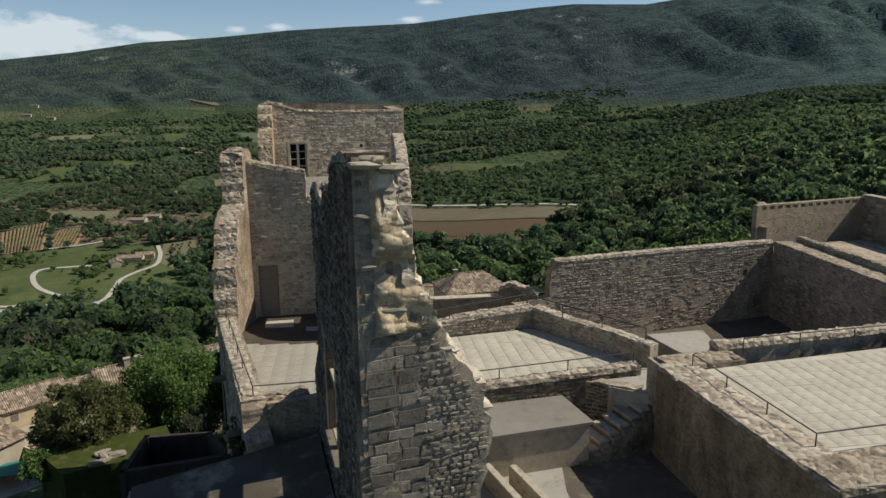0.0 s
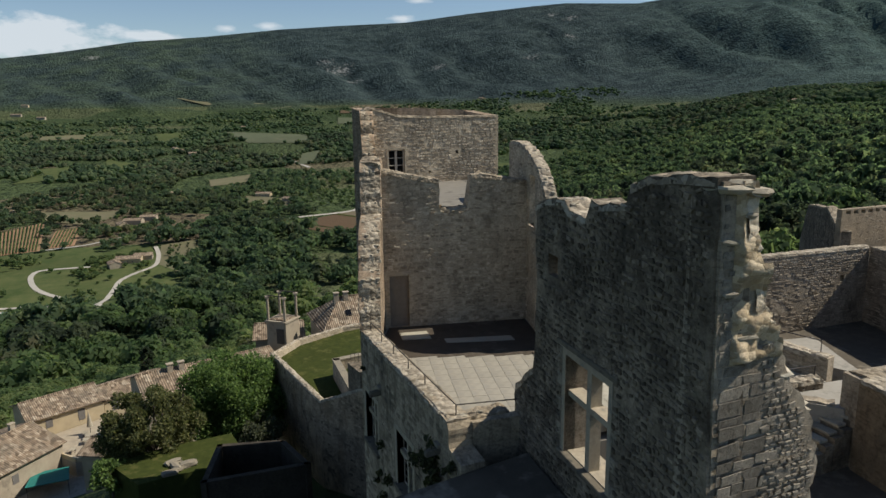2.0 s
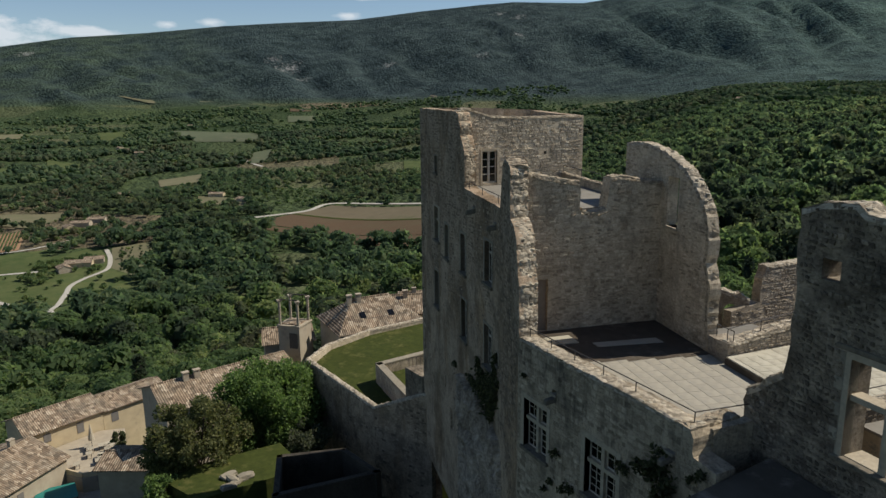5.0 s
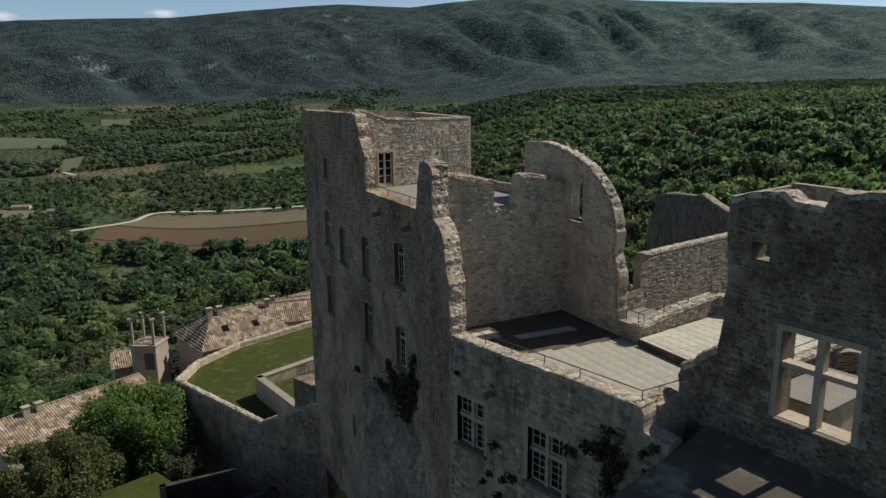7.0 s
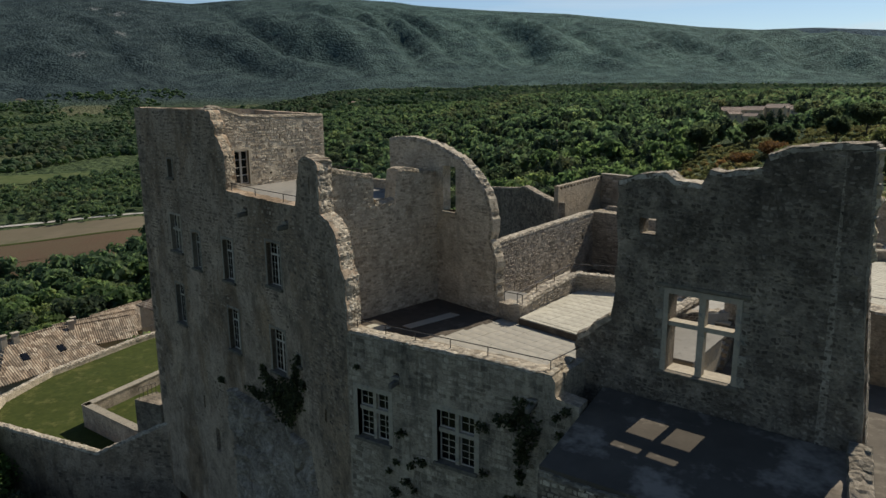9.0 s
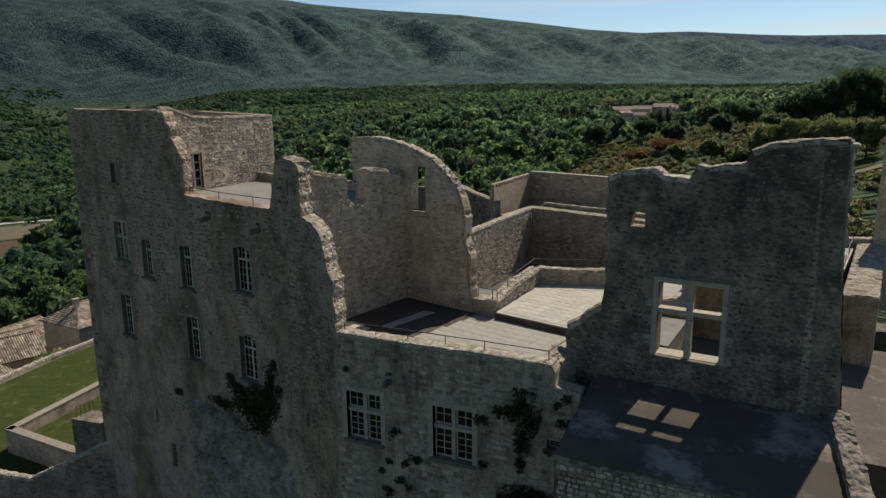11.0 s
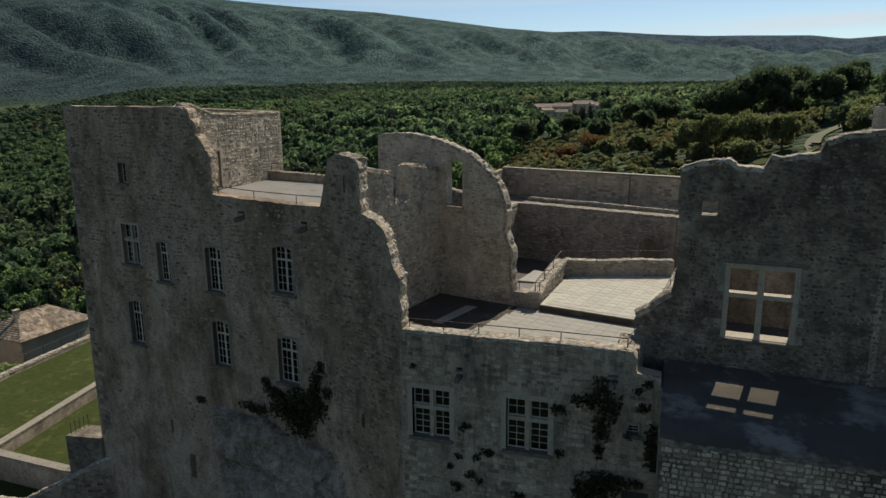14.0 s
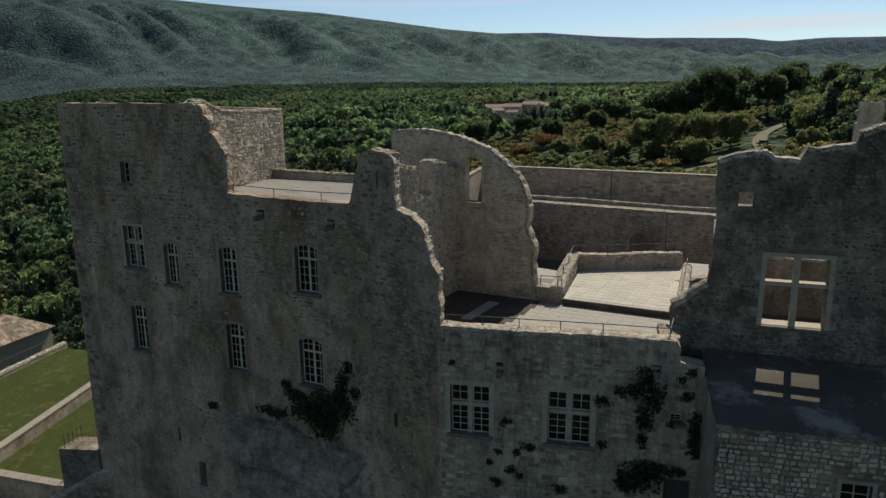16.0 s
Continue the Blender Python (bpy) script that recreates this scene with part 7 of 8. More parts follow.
# walled yard under the facade, the castle's shadow put into its colour
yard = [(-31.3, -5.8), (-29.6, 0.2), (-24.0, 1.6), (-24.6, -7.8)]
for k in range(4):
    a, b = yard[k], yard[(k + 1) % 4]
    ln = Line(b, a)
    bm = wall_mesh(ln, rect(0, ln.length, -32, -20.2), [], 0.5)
    structure(f"wall_yard_{k + 1}", bm, M_YARDSHADE, "rubble wall of the small yard, coloured dark for shadow")
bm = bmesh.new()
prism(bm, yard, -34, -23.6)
structure("yard_floor", bm, M_YARDSHADE, "floor of the small walled yard, coloured dark for shadow", "yard")
KEEP_OUT.append([(-36, -16), (-36, 10), (30, 10), (30, -45)])
bm = bmesh.new()
prism(bm, [(-37.0, -16), (-31.0, -13), (-31.9, -3.0), (-38.0, -4.0)], -34, -22.55)
structure("lawn_low", bm, M_GRASS, "small lawn below the yard wall", "lawn")
rng = random.Random(9)
for k in range(5):
    ob = new("boulder", ROCKS[M_STONE.name][k])
    ob.matrix_basis = Matrix.LocRotScale((-32.6 + rng.uniform(-1.4, 1.2), -9.4 + rng.uniform(-1.0, 1.0), -22.4), Euler((0, 0, rng.uniform(0, 3))), (rng.uniform(0.8, 2.0), rng.uniform(0.7, 1.2), rng.uniform(0.4, 0.8)))
    tagged(ob, "pale boulder lying on the lawn", "boulder", "boulders on the lawn")

# patio among the houses
bm = bmesh.new()
prism(bm, [(-90, -34), (-74, -32.5), (-72.5, -23), (-78, -20), (-88, -20)], -52, -45.5)
structure("patio", bm, M_CONCRETE, "pale paved patio between the houses", "patio")
M_TEAL = grain("teal_canvas", (0.03, 0.20, 0.17), (0.025, 0.16, 0.14), 3.0, 0.01, 0.8)
awn = holder("awning", (-82, -28.5, -45.5), "teal canvas awning over the patio", "awning")
bm = bmesh.new()
prism(bm, [(-81.0, -30.4), (-75.2, -30.6), (-75.2, -24.8), (-81.0, -25.4)], lambda x, y: -43.4 + 0.12 * (x + 78), lambda x, y: -43.32 + 0.12 * (x + 78))
wpart("canopy", bm, M_TEAL, awn)
for px, py in ((-80.8, -30.2), (-75.4, -30.4), (-75.4, -25.0), (-80.8, -25.6)):
    bm = bmesh.new()
    bar(bm, (px, py, -45.5), (px, py, -43.42 + 0.12 * (px + 78)), 0.05)
    wpart("post", bm, M_IRON, awn)
bm = bmesh.new()
prism(bm, [(-92.6, -29.6), (-84.2, -27.4), (-80.6, -24.4), (-80.2, -18.5), (-95.5, -17.8), (-96.5, -21.5)], -50, -43.2)
upper_patio = structure("patio_upper", bm, M_HOUSE, "raised paved terrace in front of the ochre house", "patio")
for p, q in (((-92.4, -29.4), (-84.3, -27.2)), ((-84.1, -27.2), (-80.8, -24.4)), ((-80.75, -24.2), (-80.4, -18.7))):
    ln = Line(p, q)
    bm = wall_mesh(ln, rect(0, ln.length, -43.196, -42.45), [], 0.3)
    structure("wall_patio", bm, M_PLASTER, "low pale wall round the raised terrace")
par_ob = holder("parasol", (-90.7, -22.9, -43.2), "closed white parasol on the patio", "parasol")
bm = bmesh.new()
bar(bm, (-90.7, -22.9, -43.2), (-90.7, -22.9, -39.7), 0.05)
wpart("pole", bm, M_IRON, par_ob)
bm = bmesh.new()
bmesh.ops.create_cone(bm, segments=10, radius1=0.5, radius2=0.06, depth=2.6, cap_ends=True, matrix=Matrix.Translation((-90.7, -22.9, -40.5)))
wpart("canopy", bm, M_COPE, par_ob)
rng = random.Random(12)
for k in range(11):
    x, y = -90 + rng.uniform(0, 8.4), -26 + rng.uniform(0, 6.5)
    ob = holder("patio_table", (x, y, -43.2), "small pale patio table", "table", "patio tables")
    bm = bmesh.new()
    block(bm, x - 0.6, x + 0.6, y - 0.45, y + 0.45, -42.48, -42.42)
    wpart("tabletop", bm, M_COPE, ob)
    for sx in (-0.5, 0.5):
        for sy in (-0.35, 0.35):
            bm = bmesh.new()
            block(bm, x + sx - 0.03, x + sx + 0.03, y + sy - 0.03, y + sy + 0.03, -43.2, -42.482)
            wpart("leg", bm, M_IRON, ob)

# parked car on the lane
car = holder("car", (60, 228, gz(60, 228) + 0.6), "dark car parked on the lane", "car")
bm = bmesh.new()
prism(bm, [(57.8, 227.1), (62.2, 227.1), (62.2, 228.9), (57.8, 228.9)], gz(60, 228) + 0.95, gz(60, 228) + 1.5)
wpart("body", bm, M_SHUTTER, car)
bm = bmesh.new()
prism(bm, [(58.6, 227.25), (61.4, 227.25), (61.4, 228.75), (58.6, 228.75)], gz(60, 228) + 1.502, gz(60, 228) + 2.05)
wpart("cabin", bm, M_GLASS, car)
for wx in (58.7, 61.3):
    for wy in (227.2, 228.8):
        bm = bmesh.new()
        bar(bm, (wx, wy - 0.1, gz(60, 228) + 0.92), (wx, wy + 0.1, gz(60, 228) + 0.92), 0.33, 12)
        wpart("wheel", bm, M_IRON, car)


# ---- woods ----
M_WOOD = canopy("broadleaf_canopy", (0.052, 0.084, 0.045), (0.096, 0.144, 0.066), (0.155, 0.204, 0.088), (0.21, 0.242, 0.105), 0.62)
# far crowns: the blue of distance haze is mixed into the leaf colour
M_FARWOOD = canopy("hazed_far_canopy", (0.046, 0.075, 0.050), (0.083, 0.126, 0.073), (0.133, 0.182, 0.096), (0.187, 0.222, 0.114), 0.62)
M_PINE = canopy("pine_canopy", (0.05, 0.068, 0.046), (0.078, 0.103, 0.064), (0.115, 0.138, 0.08), (0.15, 0.148, 0.088), 0.62)
M_FIR = canopy("fir_canopy", (0.022, 0.034, 0.026), (0.034, 0.05, 0.036), (0.052, 0.07, 0.047), (0.07, 0.085, 0.055), 0.4)
M_SCRUB = canopy("hill_scrub", (0.07, 0.076, 0.042), (0.13, 0.132, 0.068), (0.20, 0.18, 0.092), (0.27, 0.16, 0.085), 0.62)
M_BARK = grain("bark", (0.10, 0.08, 0.06), (0.06, 0.05, 0.04), 3.0, 0.05, 0.95)
M_LEAF = foliage("fresh_leaves", (0.085, 0.135, 0.045), (0.145, 0.225, 0.066), (0.21, 0.30, 0.09), None, 2.0, 0.02)
M_OAKLEAF = foliage("oak_leaves", (0.085, 0.096, 0.04), (0.14, 0.15, 0.06), (0.205, 0.21, 0.085), (0.23, 0.20, 0.085), 2.0, 0.02)
M_RUST = foliage("rust_leaves", (0.10, 0.05, 0.028), (0.16, 0.082, 0.04), (0.22, 0.12, 0.055), None, 0.6, 0.02)
M_HOLM = foliage("holm_oak_leaves", (0.12, 0.13, 0.06), (0.19, 0.20, 0.09), (0.27, 0.275, 0.125), None, 0.6, 0.02)
M_OLIVE = foliage("olive_leaves", (0.07, 0.085, 0.05), (0.10, 0.115, 0.07), (0.15, 0.16, 0.10), None, 2.0, 0.02)


def ball(level):
    bm = bmesh.new()
    bmesh.ops.create_icosphere(bm, subdivisions=level, radius=1.0)
    v = np.array([p.co for p in bm.verts])
    f = np.array([[p.index for p in q.verts] for q in bm.faces])
    bm.free()
    return v, f


BALLS = {1: ball(1), 2: ball(2), 3: ball(3)}
rng = np.random.default_rng(5)


def free_ground(p):
    """Which of the points lie outside everything that is kept clear."""
    ok = np.ones(len(p), bool)
    for poly in KEEP_OUT:
        q = np.array(poly)
        lo, hi = q.min(0), q.max(0)
        near = np.nonzero(ok & (p >= lo).all(1) & (p <= hi).all(1))[0]
        if not len(near):
            continue
        c = np.zeros(len(near), bool)
        pts = p[near]
        for a, b in zip(q, np.roll(q, -1, 0)):
            cut = (a[1] > pts[:, 1]) != (b[1] > pts[:, 1])
            with np.errstate(divide="ignore", invalid="ignore"):
                c ^= cut & (pts[:, 0] < (b[0] - a[0]) * (pts[:, 1] - a[1]) / (b[1] - a[1]) + a[0])
        ok[near[c]] = False
    return ok


def open_noise(p, size, seed):
    return np.array([noise.noise(Vector((x / size, y / size, seed))) for x, y in p])


def scatter(count, d0, d1, a0, a1):
    d = np.sqrt(rng.uniform(d0**2, d1**2, count))
    a = np.radians(rng.uniform(a0, a1, count))
    p = np.column_stack([10 + d * np.sin(a), d * np.cos(a)])
    return p[free_ground(p)]


def lumps(name, centre, radius, level, material, label, tall=0.85, rough=0.22):
    """Many uneven leafy masses in one mesh."""
    v, f = BALLS[level]
    n = len(centre)
    turn = rng.uniform(0, math.tau, n)
    c, s = np.cos(turn)[:, None], np.sin(turn)[:, None]
    x, y, z = v[:, 0][None], v[:, 1][None], v[:, 2][None]
    jit = 1 + rng.normal(0, rough, (n, len(v)))
    stretch = rng.uniform(0.8, 1.25, (n, 2))
    out = np.stack([(x * c - y * s) * jit * stretch[:, :1], (x * s + y * c) * jit * stretch[:, 1:], z * jit * tall], -1) * radius[:, None, None] + centre[:, None]
    faces = f[None] + (np.arange(n) * len(v))[:, None, None]
    return tagged(np_mesh(name, out.reshape(-1, 3), faces.reshape(-1, 3), material), label, "trees", kind="stuff")


def grove(p, r, level, name, material, label, per=1, tall=0.85, rough=0.22, spread=0.6):
    z = ground(p[:, 0], p[:, 1])
    c = np.column_stack([p, z + r * 0.9])
    if per > 1:
        c = np.repeat(c, per, 0)
        rr = np.repeat(r, per)
        off = rng.normal(0, 1, (len(c), 3))
        off /= np.linalg.norm(off, axis=1)[:, None]
        off[:, 2] *= 0.7
        c = c + off * (rr * spread)[:, None]
        r = rr * rng.uniform(0.4, 0.62, len(rr))
    return lumps(name, c, r, level, material, label, tall, rough)


def leafy_wood(p, r, quads, leaf, name, material, label, tall=0.95):
    """Trees as dark inner masses under loose leaf sprays, in one mesh."""
    n = len(p)
    base = np.column_stack([p, ground(p[:, 0], p[:, 1]) + r * tall])
    v, f = BALLS[1]
    core = (v[None] * (1 + rng.normal(0, 0.15, (n, len(v), 1)))) * (r * 0.56)[:, None, None] * np.array((1, 1, tall)) + base[:, None]
    tri = f[None] + (np.arange(n) * len(v))[:, None, None]
    # each crown is a handful of rounded boughs
    boughs = 9
    bd = rng.normal(0, 1, (n, boughs, 3))
    bd /= np.linalg.norm(bd, axis=2)[..., None]
    bd[..., 2] = np.abs(bd[..., 2]) * 0.9 - 0.15
    pick = rng.integers(0, boughs, (n, quads))
    mid = np.take_along_axis(bd, pick[..., None].repeat(3, 2), 1) * 0.58
    q = rng.normal(0, 1, (n, quads, 3))
    q /= np.linalg.norm(q, axis=2)[..., None]
    q[..., 2] = np.where(rng.uniform(0, 1, (n, quads)) < 0.7, np.abs(q[..., 2]), q[..., 2])
    at = (mid + q * rng.uniform(0.38, 0.52, (n, quads, 1))) * r[:, None, None] * np.array((1, 1, tall)) + base[:, None]
    nrm = q + rng.normal(0, 0.45, q.shape)
    nrm /= np.linalg.norm(nrm, axis=2)[..., None]
    s1 = np.cross(nrm, rng.normal(0, 1, q.shape))
    s1 /= np.linalg.norm(s1, axis=2)[..., None]
    s2 = np.cross(nrm, s1)
    k = leaf * r[:, None, None] * rng.uniform(0.6, 1.3, (n, quads, 1))
    spray = np.stack([at - s1 * k - s2 * k * 0.45, at + s1 * k - s2 * k * 0.45, at + s2 * k * 0.9], 2).reshape(-1, 3)
    off = n * len(v)
    base_i = off + np.arange(n * quads) * 3
    t2 = np.stack([base_i, base_i + 1, base_i + 2], -1)
    return tagged(np_mesh(name, np.concatenate([core.reshape(-1, 3), spray]), np.concatenate([tri.reshape(-1, 3), t2]), material), label, "trees", kind="stuff")


HILL = [(-75, 330), (-40, 110), (-20, 62), (60, 60), (70, 160), (72, 290), (110, 330), (120, 400), (10, 440), (-75, 420)]
KEEP_OUT.append(HILL)
# near slopes
p = scatter(1400, 85, 260, -125, 42)
dark = (open_noise(p, 60, 1.5) > 0.3) | ((np.degrees(np.arctan2(p[:, 0] - 10, p[:, 1])) > -8) & (rng.uniform(0, 1, len(p)) < 0.55))
r = rng.uniform(3.2, 6.2, len(p))
leafy_wood(p[~dark], r[~dark], 800, 0.105, "woodland", M_WOOD, "dense spring-green broadleaf wood on the castle slope")
leafy_wood(p[dark], r[dark], 800, 0.105, "woodland", M_PINE, "dark evergreen oaks and pines on the castle slope")
# middle distance
p = scatter(8600, 250, 720, -125, 40)
az = np.degrees(np.arctan2(p[:, 0] - 10, p[:, 1]))
keep = (open_noise(p, 95, 4.2) > -0.38) | (az > -60)
p = p[keep]
dark = open_noise(p, 120, 9.5) + 0.35 * rng.normal(0, 1, len(p)) > np.where(az[keep] < -58, 0.5, 0.25)
r = rng.uniform(2.6, 6.2, len(p)) * rng.choice((0.8, 1.0, 1.1, 1.7), len(p))
near = np.hypot(p[:, 0] - 10, p[:, 1]) < 430
for sel, count, leaf, leafage in ((near, 230, 0.17, M_WOOD), (~near, 84, 0.26, M_FARWOOD)):
    leafy_wood(p[sel & ~dark], r[sel & ~dark], count, leaf, "woodland", leafage, "mixed green wood covering the valley side")
    leafy_wood(p[sel & dark], r[sel & dark], count, leaf, "woodland", M_PINE, "dark evergreen trees among the valley woods")
# tall conifers standing out of the woods
p = scatter(2600, 200, 760, -58, 40)
p = p[open_noise(p, 90, 3.3) + 0.2 * rng.normal(0, 1, len(p)) > 0.05]
leafy_wood(p, rng.uniform(1.7, 3.1, len(p)), 170, 0.26, "woodland", M_FIR, "tall dark conifers standing out of the wood", 2.9)
# far
p = scatter(30000, 720, 1700, -122, 38)
az = np.degrees(np.arctan2(p[:, 0] - 10, p[:, 1]))
p = p[(open_noise(p, 150, 6.1) > np.where(az < -55, -0.16, -0.45))]
dark = open_noise(p, 200, 2.5) + 0.35 * rng.normal(0, 1, len(p)) > 0.2
r = rng.uniform(3.4, 6.2, len(p))
close = np.hypot(p[:, 0] - 10, p[:, 1]) < 1150
leafy_wood(p[close & ~dark], r[close & ~dark], 46, 0.33, "woodland", M_FARWOOD, "broadleaf woods and hedges of the valley")
leafy_wood(p[close & dark], r[close & dark], 46, 0.33, "woodland", M_PINE, "dark evergreen woods of the valley")
p, r, dark = p[~close], r[~close], dark[~close]
grove(p[~dark], r[~dark], 1, "woodland", M_FARWOOD, "far woods and hedges of the valley")
grove(p[dark], r[dark], 1, "woodland", M_PINE, "far dark evergreen woods of the valley")
p = scatter(20000, 1650, 2300, -118, 36)
az = np.degrees(np.arctan2(p[:, 0] - 10, p[:, 1]))
far = (np.hypot(p[:, 0] - 10, p[:, 1]) - 1650) / 650
p = p[np.where(az > -52, open_noise(p, 130, 8.8) > -0.35 + far * 2.2, open_noise(p, 110, 8.8) + 0.2 * rng.normal(0, 1, len(p)) > 0.0)]
r = rng.uniform(3.4, 6.5, len(p))
grove(p, r, 1, "woodland", M_FARWOOD, "tree lines at the mountain foot", 1, 0.7)


# garden trees round the drive and the villas
def clump(n, x, y, sx, sy):
    return np.column_stack([rng.normal(x, sx, n), rng.normal(y, sy, n)])


p = np.concatenate([np.column_stack([rng.uniform(-690, -500, 46), rng.uniform(-145, 10, 46)]),
                    clump(34, -650, -62, 9, 7), clump(26, -618, -66, 10, 7), clump(14, -622, -22, 8, 5), clump(30, -668, -34, 5, 16),
                    clump(24, -790, -36, 9, 12), clump(20, -770, -48, 10, 10), clump(16, -850, -40, 6, 16),
                    clump(40, -680, -130, 13, 9), clump(110, -868, 215, 46, 26), clump(12, -560, -28, 8, 8), clump(10, -545, -76, 6, 8)])
KEEP_OUT.remove([(-775, -60), (-850, -66), (-850, -8), (-770, -22)])
meadows = [q for q in KEEP_OUT if len(q) == 4 and abs(q[0][0] - q[2][0]) > 60]
paths = [q for q in KEEP_OUT if q not in meadows]
every, KEEP_OUT[:] = list(KEEP_OUT), paths
p = p[free_ground(p)]
KEEP_OUT[:] = every
leafy_wood(p, rng.uniform(1.3, 3.4, len(p)), 110, 0.24, "garden_trees", M_WOOD, "small garden trees and hedges round the villas")
rowed = np.array([(-612 - 11 * i, -4 + 3.4 * i * 0.2 + 8 * j) for i in range(8) for j in range(4)]) + rng.normal(0, 0.7, (32, 2))
leafy_wood(rowed, rng.uniform(1.1, 1.7, len(rowed)), 90, 0.26, "orchard_trees", M_PINE, "young orchard trees in rows on the dry meadow")
p = np.column_stack([np.linspace(-1478, -1458, 26), np.linspace(70, 172, 26)]) + rng.normal(0, 2, (26, 2))
leafy_wood(p, rng.uniform(2.0, 3.2, len(p)), 80, 0.3, "cypress_row", M_PINE, "row of tall dark cypresses in the valley", 3.2)
tagged(link_mesh("vine_rows", VINES, M_WOOD), "rows of green vines on reddish soil", "vines", kind="stuff")


# low scrub on the hill behind the castle
p = np.column_stack([rng.uniform(-75, 150, 3600), rng.uniform(62, 440, 3600)])
p = p[np.array([inside(q, HILL) for q in p])]
KEEP_OUT.remove(HILL)
p = p[free_ground(p)]
leafy_wood(p, rng.uniform(0.9, 2.6, len(p)), 130, 0.22, "scrub", M_SCRUB, "brown and olive scrub on the dry hill", 0.75)


# single trees
def leafy_tree(name, x, y, z, height, width, leaf_material, label, leaves=9000, leaf=0.2, seed=1, trunk=0.3, crown_at=0.58, crown_high=0.36, clumps=46, puff=0.125):
    ob = holder(name, (x, y, z), label, "tree")
    lr = np.random.default_rng(seed)
    pr = random.Random(seed)
    bm = bmesh.new()
    top = Vector((x, y, z + height * 0.45))
    segs = 8
    prev = None
    for k in range(5):
        f = k / 4
        ring = [bm.verts.new((x + trunk * (1 - 0.5 * f) * math.cos(math.tau * i / segs), y + trunk * (1 - 0.5 * f) * math.sin(math.tau * i / segs), z - 0.5 + f * (height * 0.45 + 0.5))) for i in range(segs)]
        if prev:
            for i in range(segs):
                bm.faces.new((prev[i], prev[(i + 1) % segs], ring[(i + 1) % segs], ring[i]))
        prev = ring
    ends = []
    for k in range(9):
        a = math.tau * k / 9 + pr.uniform(-0.3, 0.3)
        e = Vector((x + math.cos(a) * width * pr.uniform(0.2, 0.36), y + math.sin(a) * width * pr.uniform(0.2, 0.36), z + height * pr.uniform(0.4, 0.82)))
        bar(bm, top - Vector((0, 0, height * pr.uniform(0.05, 0.25))), e, trunk * 0.28, 5)
        ends.append(e)
    wpart("trunk", bm, M_BARK, ob)
    c = []
    for k in range(clumps):
        d = lr.normal(0, 1, 3)
        d /= np.linalg.norm(d)
        d[2] = d[2] * 0.9
        c.append(np.array((x, y, z + height * crown_at)) + d * np.array((width * 0.40, width * 0.40, height * crown_high)) * lr.uniform(0.55, 1.0))
    c = np.array(c)
    pick = lr.integers(0, len(c), leaves)
    q = lr.normal(0, 1, (leaves, 3))
    q /= np.linalg.norm(q, axis=1)[:, None]
    q *= lr.uniform(0.5, 1.0, (leaves, 1))
    pts = c[pick] + q * width * puff
    crown = leaf_mesh("crown", pts, leaf, leaf_material, lr)
    for key in ("category",):
        if key in crown:
            del crown[key]
    crown.parent = ob
    shift_to(crown, ob)
    return ob


leafy_tree("tree", -48.0, -2.6, -30.2, 13.8, 15.4, M_LEAF, "round fresh-green broadleaf tree below the garden wall", 64000, 0.19, 21, 0.32, 0.54, 0.40, 220, 0.095)
leafy_tree("tree", -40.2, -11.8, -29.6, 14.2, 12.0, M_OAKLEAF, "olive-brown leafed oak beside the lawn", 40000, 0.17, 22, 0.3, 0.52, 0.42, 130, 0.085)
leafy_tree("tree", -39.7, -0.6, -27.2, 5.6, 6.0, M_OLIVE, "grey-green olive bush below the garden wall", 5000, 0.14, 23, 0.15)
leafy_tree("tree", -35.4, -15.5, -25.6, 4.0, 4.6, M_LEAF, "bright green shrub by the lawn", 4000, 0.16, 24, 0.12)
leafy_tree("tree", -80.5, -19.0, -44, 8.5, 2.6, M_PINE, "slim dark cypress among the houses", 3500, 0.22, 25, 0.15)
leafy_tree("tree", -118, -14, -50, 14, 3.6, M_PINE, "slim dark cypress below the village", 3500, 0.3, 26, 0.2)
OAKS = ((74, 226, 13, 15), (37, 220, 9, 11), (20, 247, 16, 14), (30, 245, 18, 15), (12, 240, 9, 10), (24, 236, 8, 10), (40, 240, 17, 15), (51, 238, 15, 13), (34, 228, 8, 9), (78, 238, 14, 17), (90, 234, 13, 15), (66, 190, 8, 10), (2, 262, 9, 11), (-12, 275, 8, 10))
for k, (tx, ty, th, tw) in enumerate(OAKS):
    leafy_tree("tree", tx, ty, gz(tx, ty), th, tw, M_HOLM, "rounded olive-green holm oak on the hill", 7000, 0.42, 30 + k, 0.35)
PINES = ((49, 322, 27, 20), (60, 304, 24, 18), (35, 318, 24, 20), (76, 306, 22, 18), (92, 330, 24, 18), (55, 312, 29, 24), (67, 326, 27, 20), (42, 306, 26, 20), (84, 318, 23, 20), (30, 335, 20, 18), (12, 352, 18, 17), (-6, 378, 17, 16), (-72, 398, 20, 18), (-45, 404, 16, 15), (38, 360, 22, 18), (102, 300, 20, 18), (-20, 330, 12, 13), (118, 270, 18, 18), (24, 305, 14, 14), (2, 318, 13, 13))
for k, (tx, ty, th, tw) in enumerate(PINES):
    leafy_tree("tree", tx, ty, gz(tx, ty), th, tw, M_PINE, "dark spreading umbrella pine on the hill", 7000, 0.55, 50 + k, 0.4, 0.68, 0.27)
leafy_tree("shrub", -34, 312, gz(-34, 312), 6, 14, M_RUST, "wide rust-brown shrub on the dry hill", 4000, 0.4, 82, 0.1)
leafy_tree("shrub", -22, 316, gz(-22, 316), 7, 15, M_RUST, "wide rust-brown shrub on the dry hill", 4000, 0.4, 80, 0.1)
